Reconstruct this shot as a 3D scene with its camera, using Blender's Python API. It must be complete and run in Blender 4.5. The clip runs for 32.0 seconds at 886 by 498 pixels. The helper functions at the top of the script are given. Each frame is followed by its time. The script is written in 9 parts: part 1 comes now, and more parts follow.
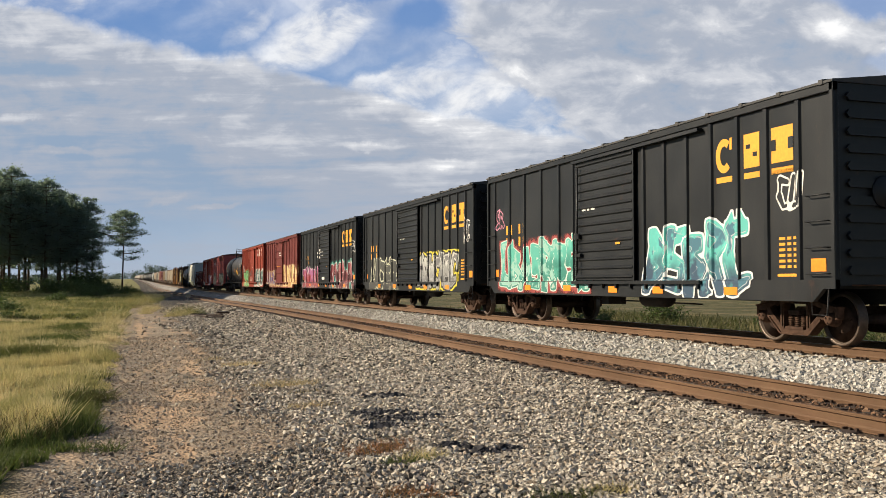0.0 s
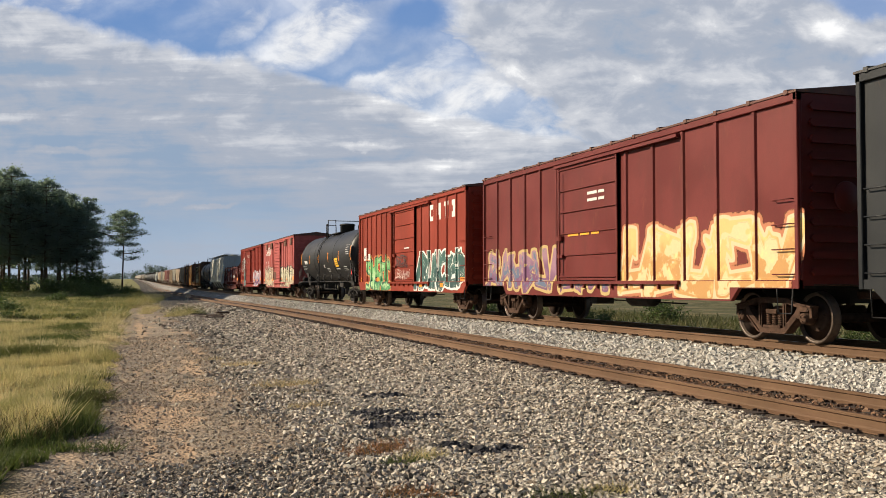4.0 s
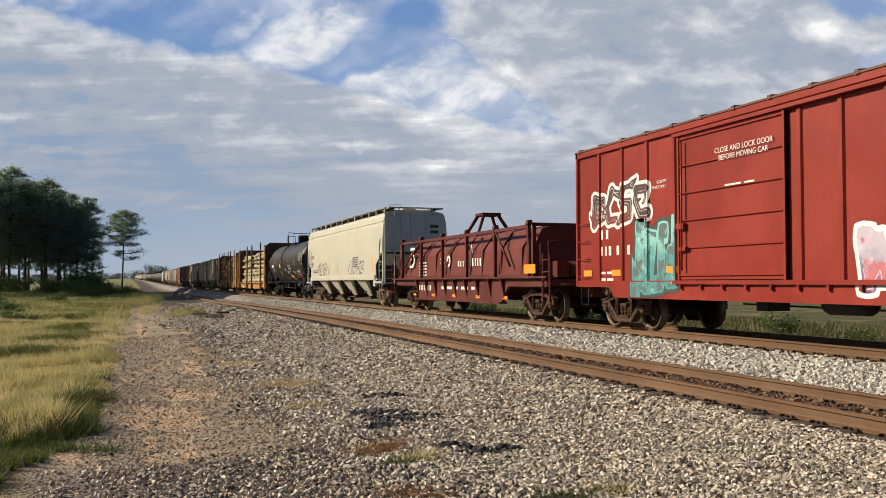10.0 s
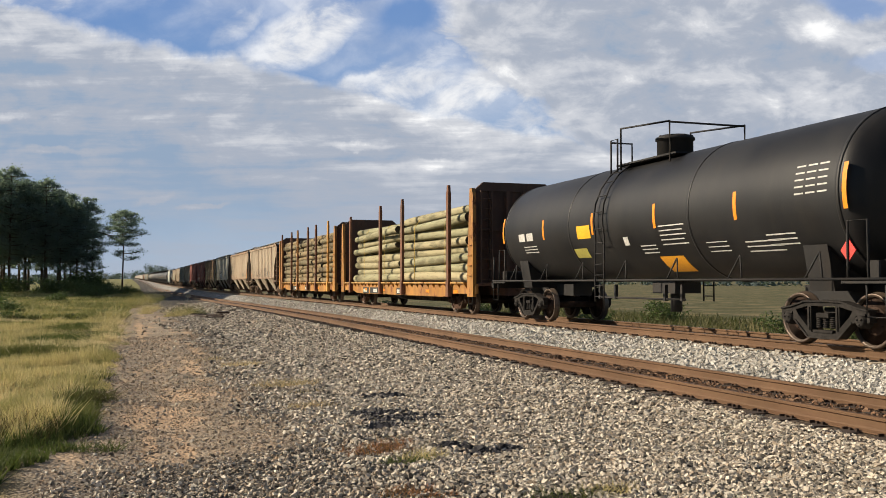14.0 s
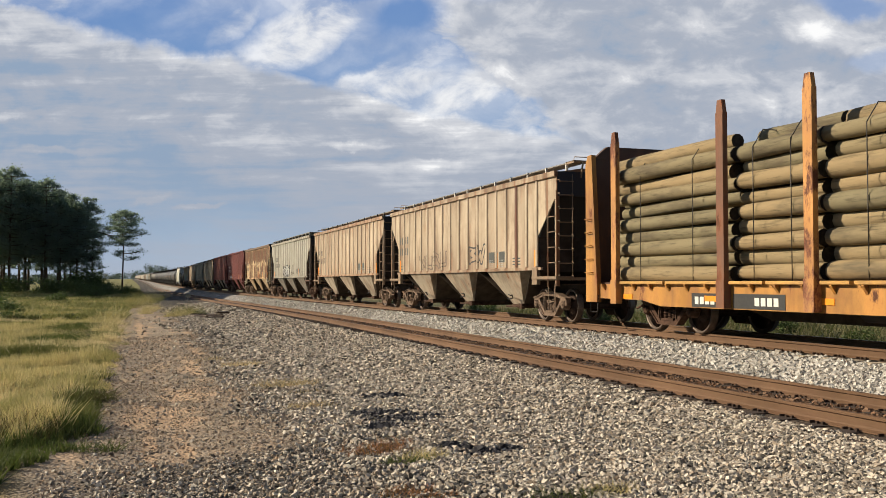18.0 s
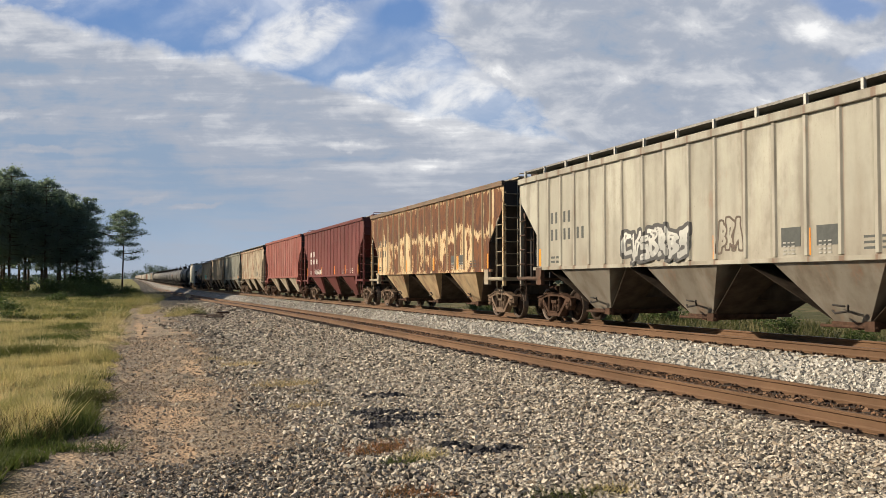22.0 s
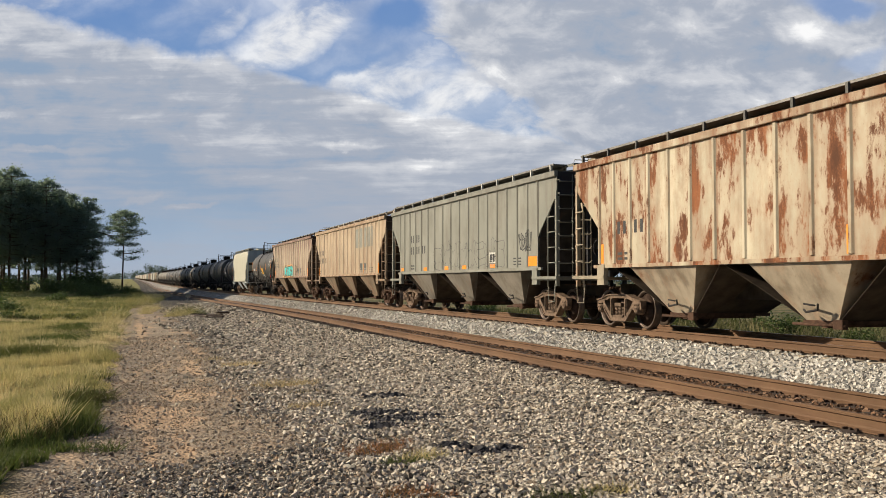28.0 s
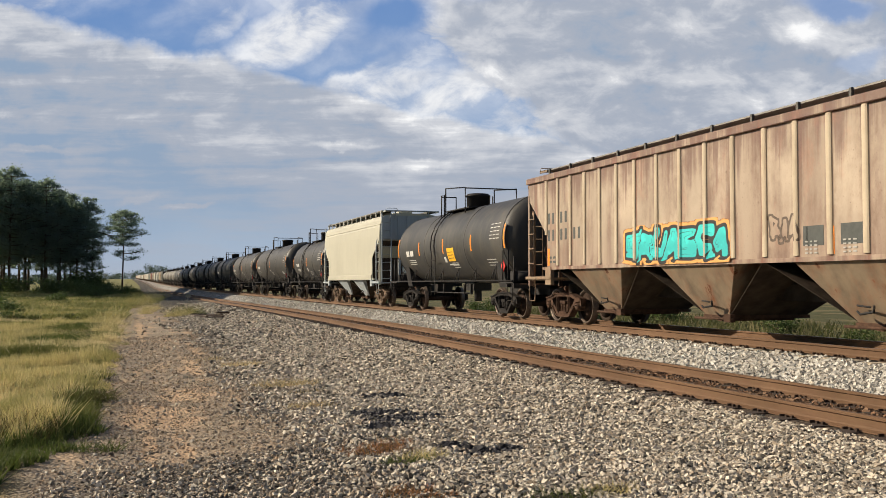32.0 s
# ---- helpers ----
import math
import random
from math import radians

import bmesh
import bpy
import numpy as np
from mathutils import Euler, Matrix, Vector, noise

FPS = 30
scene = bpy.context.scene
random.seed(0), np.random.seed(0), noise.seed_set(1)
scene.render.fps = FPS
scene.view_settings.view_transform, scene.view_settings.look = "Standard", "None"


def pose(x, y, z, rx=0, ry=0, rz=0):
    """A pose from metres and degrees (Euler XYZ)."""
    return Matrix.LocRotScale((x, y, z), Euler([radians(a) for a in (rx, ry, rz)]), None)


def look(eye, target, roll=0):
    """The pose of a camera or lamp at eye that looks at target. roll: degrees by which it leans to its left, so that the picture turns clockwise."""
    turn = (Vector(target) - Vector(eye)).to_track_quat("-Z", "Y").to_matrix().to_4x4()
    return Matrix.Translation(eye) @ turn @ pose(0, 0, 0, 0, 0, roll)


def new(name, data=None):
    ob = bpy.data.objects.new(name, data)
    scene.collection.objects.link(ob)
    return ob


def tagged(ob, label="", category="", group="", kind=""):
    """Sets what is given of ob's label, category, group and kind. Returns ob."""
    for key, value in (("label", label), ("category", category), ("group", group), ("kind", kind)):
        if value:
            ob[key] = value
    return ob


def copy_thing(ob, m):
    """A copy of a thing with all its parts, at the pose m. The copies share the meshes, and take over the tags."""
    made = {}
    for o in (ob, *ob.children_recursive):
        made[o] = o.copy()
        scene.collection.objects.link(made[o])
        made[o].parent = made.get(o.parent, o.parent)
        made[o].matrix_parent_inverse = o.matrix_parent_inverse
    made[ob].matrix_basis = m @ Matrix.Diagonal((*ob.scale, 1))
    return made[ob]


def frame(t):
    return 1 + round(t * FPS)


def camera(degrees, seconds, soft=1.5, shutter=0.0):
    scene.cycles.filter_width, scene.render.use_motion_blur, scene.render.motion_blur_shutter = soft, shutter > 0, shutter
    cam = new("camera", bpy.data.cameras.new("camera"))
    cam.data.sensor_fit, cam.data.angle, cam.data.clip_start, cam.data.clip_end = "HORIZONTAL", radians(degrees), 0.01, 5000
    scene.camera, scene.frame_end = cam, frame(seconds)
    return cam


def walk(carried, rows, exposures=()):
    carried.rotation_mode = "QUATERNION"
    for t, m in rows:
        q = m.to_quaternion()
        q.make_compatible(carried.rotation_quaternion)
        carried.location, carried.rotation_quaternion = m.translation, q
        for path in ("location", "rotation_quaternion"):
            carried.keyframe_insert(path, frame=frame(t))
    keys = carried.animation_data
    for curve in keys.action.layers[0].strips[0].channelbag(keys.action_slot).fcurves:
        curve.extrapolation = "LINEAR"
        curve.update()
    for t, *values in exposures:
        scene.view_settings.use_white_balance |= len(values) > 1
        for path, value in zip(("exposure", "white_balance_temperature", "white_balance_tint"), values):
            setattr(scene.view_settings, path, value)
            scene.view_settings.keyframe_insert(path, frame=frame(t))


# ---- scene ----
import collections

# ---------------------------------------------------------------- camera
YAW, RISE, EYE = 18.58, 2.07, 1.089
SPEED, BACK = 12.6, 3.674          # train speed in m/s; offset of the sides' plane along the track
MAIN_X, SIDE_X = 12.53, 8.47       # track centre lines
SIDING_Z = -0.36                   # railhead of the siding below that of the main track
cam = camera(50.57, 32.0, soft=0.5, shutter=0.0)
_aim = (math.sin(radians(YAW)) * math.cos(radians(RISE)), math.cos(radians(YAW)) * math.cos(radians(RISE)),
        EYE + math.sin(radians(RISE)))
STAND = look((0, 0, EYE), _aim)
# the exposure drifts a little as dark and pale cars go by
walk(cam, [(0, STAND), (32, STAND)], [(0, 0.54), (3, 0.54), (6, 0.50), (7, 0.55), (8, 0.50), (9, 0.42), (10, 0.47), (12, 0.51), (13, 0.46), (14, 0.53), (17, 0.53), (18, 0.49), (19, 0.48),
                                      (21, 0.45), (22, 0.48), (24, 0.49), (25, 0.55), (28, 0.46), (29, 0.53), (31, 0.42), (32, 0.49)])

# ---------------------------------------------------------------- node helpers


class Nodes:
    def __init__(self, tree):
        self.t = tree
        tree.nodes.clear()

    def __call__(self, kind, out=0, ins=None, **attrs):
        n = self.t.nodes.new("ShaderNode" + kind)
        if "operation" in attrs:
            n.operation = attrs["operation"]
        if "use_clamp" in attrs:
            n.use_clamp = attrs["use_clamp"]
        if "clamp" in attrs:
            n.clamp = attrs["clamp"]
        if "interpolation_type" in attrs:
            n.interpolation_type = attrs["interpolation_type"]
        if "attribute_name" in attrs:
            n.attribute_name = attrs["attribute_name"]
        for k, v in (ins or {}).items():
            if isinstance(v, bpy.types.NodeSocket):
                self.t.links.new(v, n.inputs[k])
            else:
                n.inputs[k].default_value = v
        return n.outputs[out] if len(n.outputs) else None

    def math(self, op, a, b=0.0, clamp=False):
        return self("Math", 0, {0: a, 1: b}, operation=op, use_clamp=clamp)

    def vmath(self, op, a, b=(0, 0, 0)):
        return self("VectorMath", 0, {0: a, 1: b}, operation=op)

    def mix(self, f, a, b, blend="MIX"):
        n = self.t.nodes.new("ShaderNodeMix")
        n.data_type, n.blend_type = "RGBA", blend
        for i, v in ((0, f), (6, a), (7, b)):
            if isinstance(v, bpy.types.NodeSocket):
                self.t.links.new(v, n.inputs[i])
            elif i == 0:
                n.inputs[i].default_value = v
            else:
                n.inputs[i].default_value = (*v, 1) if len(v) == 3 else v
        return n.outputs[2]

    def step(self, v, lo, hi, a=0.0, b=1.0):
        return self("MapRange", 0, {0: v, 1: lo, 2: hi, 3: a, 4: b}, clamp=True, interpolation_type="SMOOTHSTEP")

    def noise(self, vec, scale, detail=4.0, rough=0.55, out=0, dist=0.0):
        return self("TexNoise", out, {"Vector": vec, "Scale": scale, "Detail": detail, "Roughness": rough, "Distortion": dist})

    def scaled(self, vec, sx, sy, sz, rz=0.0, loc=(0, 0, 0)):
        return self("Mapping", 0, {"Vector": vec, "Location": loc, "Rotation": (0, 0, rz), "Scale": (sx, sy, sz)})

    def bump(self, h, strength=0.3, dist=0.01):
        return self("Bump", 0, {"Height": h, "Strength": strength, "Distance": dist})


def rgb(c):
    return (*c, 1.0)


# ---------------------------------------------------------------- world and sun
SUN_EL, SUN_AZ = 27.0, -62.0       # degrees; azimuth from +Y, negative towards -X
world = bpy.data.worlds.new("World")
scene.world = world
world.use_nodes = True
W = Nodes(world.node_tree)


def cloud_nodes(N, d):
    """Density and colour of the cloud cover in the direction d."""
    sep = N("SeparateXYZ", 0, {0: d})
    sx, sy, sz = sep.node.outputs[0], sep.node.outputs[1], sep.node.outputs[2]
    az = N.math("SUBTRACT", N.math("ARCTAN2", sx, sy), radians(YAW))
    a = N.math("TANGENT", N.math("MINIMUM", N.math("MAXIMUM", az, -1.2), 1.2))
    e = N.math("DIVIDE", sz, N.math("MAXIMUM", N.math("COSINE", N.math("MINIMUM", N.math("MAXIMUM", az, -1.2), 1.2)), 0.3))
    p = N("CombineXYZ", 0, {0: a, 1: e, 2: 0.0})
    warp = N.vmath("SCALE", N.noise(p, 9.0, 6, 0.6, out=1))
    warp.node.inputs[3].default_value = 0.06
    q = N.vmath("ADD", p, warp)

    def blob(x, y, rx, ry, turn=0.0):
        m = N.scaled(N.vmath("SUBTRACT", q, (x + 0.03, y + 0.03, 0.03)), 1, 1, 0, radians(turn))
        m = N.vmath("MULTIPLY", m, (1 / rx, 1 / ry, 0))
        ln = N("VectorMath", 1, {0: m}, operation="LENGTH")
        return N.step(ln, 1.15, 0.35)

    def most(spots):
        out = None
        for x, y, rx, ry, turn, amount in spots:
            g = N.math("MULTIPLY", blob(x, y, rx, ry, turn), amount)
            out = g if out is None else N.math("MAXIMUM", out, g)
        return out

    qs = N("SeparateXYZ", 0, {0: N.vmath("SUBTRACT", q, (0.03, 0.03, 0.03))})
    qa, qe = qs, qs.node.outputs[1]
    broad = N.noise(N.scaled(p, 3.0, 8.0, 1, radians(-14), (3.1, 1.7, 0)), 1.0, 5, 0.5)
    streak = N.noise(N.scaled(p, 6.0, 34.0, 1, radians(-9), (1.3, 0.4, 0)), 1.0, 6, 0.55)
    ripple = N.noise(N.scaled(p, 13, 30, 1, radians(-14)), 1.0, 8, 0.58, dist=0.25)
    puff = N.noise(N.scaled(p, 15, 26, 1, radians(-20)), 1.0, 7, 0.6, dist=0.4)
    mott = N.noise(N.scaled(p, 20, 34, 1, radians(-22), (5.2, 1.1, 0)), 1.0, 5, 0.6, dist=0.5)
    # a grey bank whose bright upper rim slants down to the right
    s = N.math("SUBTRACT", N.math("ADD", qe, N.math("MULTIPLY", qa, 0.232)), 0.183)
    bank = N.step(s, 0.010, -0.006)
    # a rippled sheet on the right
    sheet = N.step(N.math("ADD", N.math("ADD", qa, N.math("MULTIPLY", N.math("SUBTRACT", qe, 0.30), 1.10)), N.math("ADD", 0.030, N.math("MULTIPLY", N.math("SUBTRACT", mott, 0.5), 0.11))), -0.018, 0.022)
    puffs = most([(-0.13, 0.262, 0.11, 0.034, -24, 0.95), (0.045, 0.205, 0.085, 0.030, -28, 0.95), (0.09, 0.172, 0.075, 0.022, -24, 0.9), (-0.075, 0.21, 0.07, 0.016, -14, 0.8), (-0.165, 0.245, 0.085, 0.026, -25, 0.85), (-0.115, 0.278, 0.050, 0.020, 25, 0.75), (-0.205, 0.272, 0.045, 0.018, -35, 0.6), (-0.15, 0.30, 0.05, 0.02, 40, 0.6), (-0.03, 0.203, 0.09, 0.022, -16, 0.9),
                  (-0.43, 0.292, 0.10, 0.020, -16, 0.8), (-0.25, 0.300, 0.05, 0.012, 0, 0.45), (0.0, 0.235, 0.05, 0.016, -20, 0.6)])
    puffs = N.math("MULTIPLY", puffs, N.step(N.math("ADD", N.math("MULTIPLY", puff, 0.7), N.math("MULTIPLY", mott, 0.3)), 0.32, 0.58, 0.25, 1.0))
    clear = most([(0.455, 0.292, 0.06, 0.014, 0, 0.8), (0.475, 0.243, 0.035, 0.012, -20, 0.5), (0.12, 0.305, 0.10, 0.010, -5, 0.25)])
    sheet = N.math("SUBTRACT", sheet, clear, clamp=True)
    cover = N.math("MAXIMUM", N.math("MAXIMUM", bank, sheet), puffs)
    veil = N.step(N.math("ADD", broad, N.math("MULTIPLY", puff, 0.3)), 0.45, 0.85, 0.0, 0.45)
    cover = N.math("MAXIMUM", cover, veil)
    gap = most([(-0.025, 0.272, 0.052, 0.026, -15, 0.95), (-0.29, 0.287, 0.075, 0.014, -22, 0.7), (-0.065, 0.300, 0.05, 0.012, 0, 0.7), (-0.08, 0.222, 0.06, 0.007, -16, 0.5)])
    cover = N.math("MULTIPLY", cover, N.math("SUBTRACT", 1.0, gap))
    # brightness of each mass
    lb = N.step(s, -0.035, -0.002, 0.47, 0.74)
    lb = N.math("SUBTRACT", lb, N.step(s, -0.06, -0.15, 0.0, 0.26))
    lb = N.math("ADD", lb, N.math("MULTIPLY", N.math("SUBTRACT", mott, 0.5), N.step(qe, 0.05, 0.17, 0.15, 0.85)))
    lb = N.math("ADD", lb, N.math("MULTIPLY", N.math("SUBTRACT", broad, 0.5), 0.75))
    lb = N.math("ADD", lb, N.math("MULTIPLY", N.math("SUBTRACT", streak, 0.52), N.step(qe, 0.03, 0.15, 0.30, 1.15)))
    wisp = N.noise(N.scaled(p, 7.0, 75.0, 1, radians(-7), (0.2, 2.4, 0)), 1.0, 6, 0.6, dist=0.3)
    lb = N.math("ADD", lb, N.math("MULTIPLY", N.math("SUBTRACT", wisp, 0.5), N.step(qe, 0.02, 0.12, 0.25, 0.8)))
    glints = most([(-0.40, 0.144, 0.055, 0.006, -3, 0.35), (-0.245, 0.083, 0.035, 0.004, -3, 0.30), (-0.30, 0.092, 0.03, 0.004, -3, 0.22), (-0.08, 0.142, 0.05, 0.006, -4, 0.25),
                   (0.0, 0.122, 0.06, 0.008, -3, 0.22), (0.13, 0.155, 0.08, 0.012, -20, 0.10), (-0.44, 0.175, 0.06, 0.006, -8, 0.2)])
    lb = N.math("ADD", lb, glints)
    ls = N.math("ADD", 0.46, N.math("MULTIPLY", N.math("SUBTRACT", ripple, 0.5), 1.25))
    ls = N.math("ADD", ls, N.math("MULTIPLY", N.math("SUBTRACT", mott, 0.5), 0.9))
    ls = N.math("ADD", ls, N.math("MULTIPLY", N.math("SUBTRACT", broad, 0.5), 0.8))
    ls = N.math("ADD", ls, most([(0.455, 0.262, 0.07, 0.020, -5, 0.22), (0.10, 0.20, 0.10, 0.02, -25, 0.14), (0.02, 0.28, 0.05, 0.02, -30, 0.15)]))
    lp = N.math("ADD", 0.82, N.math("MULTIPLY", N.math("SUBTRACT", puff, 0.5), 0.7))
    light = N.mix(N.math("MULTIPLY", sheet, N.math("SUBTRACT", 1.0, bank)), N.mix(bank, lp, lb), ls)
    light = N("SeparateColor", 0, {0: light})
    low = N.mix(N.step(qe, 0.0, 0.12), (0.275, 0.352, 0.45), (0.205, 0.272, 0.37))
    col = N.mix(N.step(light, 0.0, 0.40), low, (0.285, 0.315, 0.375))
    col = N.mix(N.step(light, 0.36, 0.72), col, (0.435, 0.45, 0.485))
    col = N.mix(N.step(light, 0.66, 1.0), col, (0.70, 0.70, 0.70))
    cover = N.math("MAXIMUM", cover, N.step(e, 0.17, 0.06, 0.0, 0.97))
    return cover, col, az, e


wd = W.vmath("NORMALIZE", W("TexCoord", 0))
sky = W("TexSky", 0)
_n = sky.node
_n.sky_type, _n.sun_disc, _n.sun_elevation, _n.sun_rotation = "NISHITA", False, radians(SUN_EL), radians(SUN_AZ)
_n.air_density, _n.dust_density, _n.ozone_density, _n.altitude = 1.0, 0.25, 3.0, 50
blue = W.vmath("SCALE", sky)
blue.node.inputs[3].default_value = 0.05
wc, wcol, waz, wel = cloud_nodes(W, wd)
apart = W.math("MAXIMUM", W.step(W.math("ABSOLUTE", waz), 0.72, 0.80), W.step(wel, 0.62, 0.72))
wc = W.math("MULTIPLY", W.math("MULTIPLY", wc, apart), 0.12)
wcol = W.mix(wc, blue, wcol)
W("OutputWorld", 0, {0: W("Background", 0, {0: wcol, 1: 1.0})})

sun = new("sun", bpy.data.lights.new("sun", "SUN"))
sun.data.energy, sun.data.angle, sun.data.color = 5.0, radians(0.6), (1.0, 0.86, 0.66)
_s = Vector((math.sin(radians(SUN_AZ)) * math.cos(radians(SUN_EL)), math.cos(radians(SUN_AZ)) * math.cos(radians(SUN_EL)), math.sin(radians(SUN_EL))))
sun.matrix_world = look(_s * 100, (0, 0, 0))

# ---------------------------------------------------------------- materials


def material(name):
    m = bpy.data.materials.new(name)
    m.use_nodes = True
    return m, Nodes(m.node_tree)


def finish(N, col, rough=0.6, metal=0.0, normal=None, spec=0.5):
    ins = {"Base Color": col if isinstance(col, bpy.types.NodeSocket) else rgb(col), "Roughness": rough, "Metallic": metal, "Specular IOR Level": spec}
    if normal is not None:
        ins["Normal"] = normal
    N("OutputMaterial", 0, {0: N("BsdfPrincipled", 0, ins)})


def shade(c, k):
    return tuple(min(1.0, x * k) for x in c)


def paint(name, col, rust=0.0, dirt=0.3, fade=0.25, rough=0.55, rust_col=(0.13, 0.045, 0.018), dirt_col=(0.10, 0.075, 0.05), spec=0.4, offset=0.0, panel=None, drip=None):
    """Weathered vehicle paint: fading, blotches, vertical dirt runs, rust bloom; grime gathers beside the posts of a panel."""
    m, N = material(name)
    q0 = N("TexCoord", 3)
    own = N.math("MULTIPLY", N("ObjectInfo", 5), 43.0)
    p = N.vmath("ADD", N.vmath("ADD", q0, (offset, offset * 1.7, offset * 0.6)), N("CombineXYZ", 0, {0: own, 1: own, 2: own}))
    big = N.noise(p, 0.55, 5, 0.6)
    mottle = N.noise(N.scaled(p, 2, 1.5, 0.9), 1.0, 7, 0.68)
    grain = N.noise(p, 30, 4, 0.6)
    st = N.noise(N.scaled(p, 3, 3.0, 0.28), 1.0, 2.5, 0.5)
    st2 = N.noise(N.scaled(p, 3, 1.3, 0.22), 1.0, 5, 0.6)
    c = N.mix(N.step(big, 0.3, 0.7), shade(col, 1 - fade * 0.5), tuple(min(1, x * (1 + fade * 0.3) + fade * 0.03) for x in col))
    c = N.mix(N.math("MULTIPLY", N.step(grain, 0.35, 0.75), 0.12 + 0.1 * fade), c, shade(col, 0.7))
    c = N.mix(N.math("MULTIPLY", N.step(mottle, 0.46, 0.72), min(1.0, 0.06 + dirt * 0.50)), c, tuple(0.40 * a + 0.40 * b for a, b in zip(col, dirt_col)))
    if panel is not None:
        amount = panel
        py = N("SeparateXYZ", 0, {0: q0}).node.outputs[1]
        u = N.math("ADD", N.math("MULTIPLY", py, N.math("ADD", 1.087, N.math("MULTIPLY", N.math("MULTIPLY", py, py), 0.0023))), 0.5)   # posts lie at whole numbers
        cell = N("TexWhiteNoise", 0, {"Vector": N("CombineXYZ", 0, {0: N.math("FLOOR", u), 1: offset, 2: 0.0})})
        c = N.mix(N.math("MULTIPLY", N.step(cell, 0.3, 1.0), 0.55), c, tuple(0.6 * a + 0.25 * b for a, b in zip(col, dirt_col)))
        side = N.math("MULTIPLY", N.math("ABSOLUTE", N.math("SUBTRACT", N.math("FRACT", u), 0.5)), 2.0)
        run = N.math("ADD", N.step(side, 0.35, 1.0), N.math("MULTIPLY", N.math("SUBTRACT", st, 0.5), 1.8))
        run = N.math("ADD", run, N.math("MULTIPLY", N.math("SUBTRACT", mottle, 0.5), 1.6))
        c = N.mix(N.math("MULTIPLY", N.step(run, 0.22, 0.95), amount), c, dirt_col)
        seam = N.math("MULTIPLY", N.step(side, 0.80, 0.90), N.step(N.math("ADD", st2, N.math("MULTIPLY", cell, 0.3)), 0.45, 0.72))
        c = N.mix(N.math("MULTIPLY", seam, min(1.0, amount * 1.5)), c, shade(rust_col, 1.1))
        haze = N.math("MULTIPLY", N.step(N.math("ADD", N.math("SUBTRACT", 2.9, N("SeparateXYZ", 0, {0: q0}).node.outputs[2]), N.math("MULTIPLY", N.math("SUBTRACT", st, 0.5), 3.2)), 0.1, 1.6), 0.5 * amount)
        c = N.mix(haze, c, N.mix(0.5, dirt_col, rust_col))
    c = N.mix(N.math("MULTIPLY", N.step(N.math("ADD", N.math("MULTIPLY", st, 0.40), N.math("ADD", N.math("MULTIPLY", mottle, 0.45), N.math("MULTIPLY", st2, 0.35))), 0.52, 0.76), min(1.0, dirt * 1.15)), c, dirt_col)
    if drip is not None:
        amount, dcol, long = drip
        zz = N("SeparateXYZ", 0, {0: q0}).node.outputs[2]
        yy = N("SeparateXYZ", 0, {0: p}).node.outputs[1]
        comb = N.noise(N("CombineXYZ", 0, {0: 0.0, 1: N.math("MULTIPLY", yy, 3.3), 2: offset}), 1.0, 4, 0.65)
        comb2 = N.noise(N("CombineXYZ", 0, {0: 5.0, 1: N.math("MULTIPLY", yy, 5.5), 2: offset}), 1.0, 3, 0.6)
        run_down = N.math("SUBTRACT", N.math("MULTIPLY", N.math("SUBTRACT", comb, 0.33), long * 3.2), N.math("SUBTRACT", 4.1, zz))
        run_up = N.math("SUBTRACT", N.math("MULTIPLY", N.math("SUBTRACT", comb2, 0.40), long * 1.6), N.math("SUBTRACT", zz, 1.3))
        soft = N.math("MULTIPLY", N.math("SUBTRACT", mottle, 0.5), 1.2)
        stain = N.math("MAXIMUM", N.step(N.math("ADD", run_down, soft), -0.15, 0.85), N.math("MULTIPLY", N.step(N.math("ADD", run_up, soft), -0.1, 0.5), 0.7))
        c = N.mix(N.math("MULTIPLY", stain, amount), c, N.mix(grain, shade(dcol, 0.7), shade(dcol, 1.3)))
    fleck = N.noise(N.scaled(p, 24, 24, 15), 1.0, 4, 0.7)
    c = N.mix(N.math("MULTIPLY", N.step(N.math("ADD", fleck, N.math("MULTIPLY", N.math("SUBTRACT", big, 0.5), 0.3)), 0.64, 0.74), min(1.0, 0.10 + dirt * 0.8)), c, shade(dirt_col, 0.7))
    ro = N.math("ADD", rough, N.math("MULTIPLY", N.math("SUBTRACT", big, 0.5), 0.25))
    if rust > 0:
        rn = N.noise(N.scaled(p, 2.0, 2.1, 0.85), 1.0, 10, 0.72)
        mask = N.math("ADD", N.math("MULTIPLY", rn, 0.85), N.math("ADD", N.math("MULTIPLY", mottle, 0.30), N.math("MULTIPLY", st2, 0.20)))
        edge = 0.93 - 0.42 * rust
        halo = N.step(mask, edge - 0.13, edge + 0.01)
        core = N.step(mask, edge - 0.01, edge + 0.06)
        rc = N.mix(N.step(grain, 0.3, 0.7), rust_col, shade(rust_col, 2.1))
        rc = N.mix(N.step(rn, 0.45, 0.7), rc, shade(rust_col, 0.6))
        rc = N.mix(N.math("MULTIPLY", N.step(st, 0.5, 0.7), 0.5), rc, shade(rust_col, 2.6))
        c = N.mix(N.math("MULTIPLY", halo, 0.36), c, N.mix(0.5, c, shade(rust_col, 2.6)))
        c = N.mix(core, c, rc)
        ro = N.math("MAXIMUM", ro, N.math("MULTIPLY", core, 0.85))
    finish(N, c, ro, 0.0, N.bump(N.math("ADD", grain, N.math("MULTIPLY", big, 2.0)), 0.12, 0.01), spec)
    return m


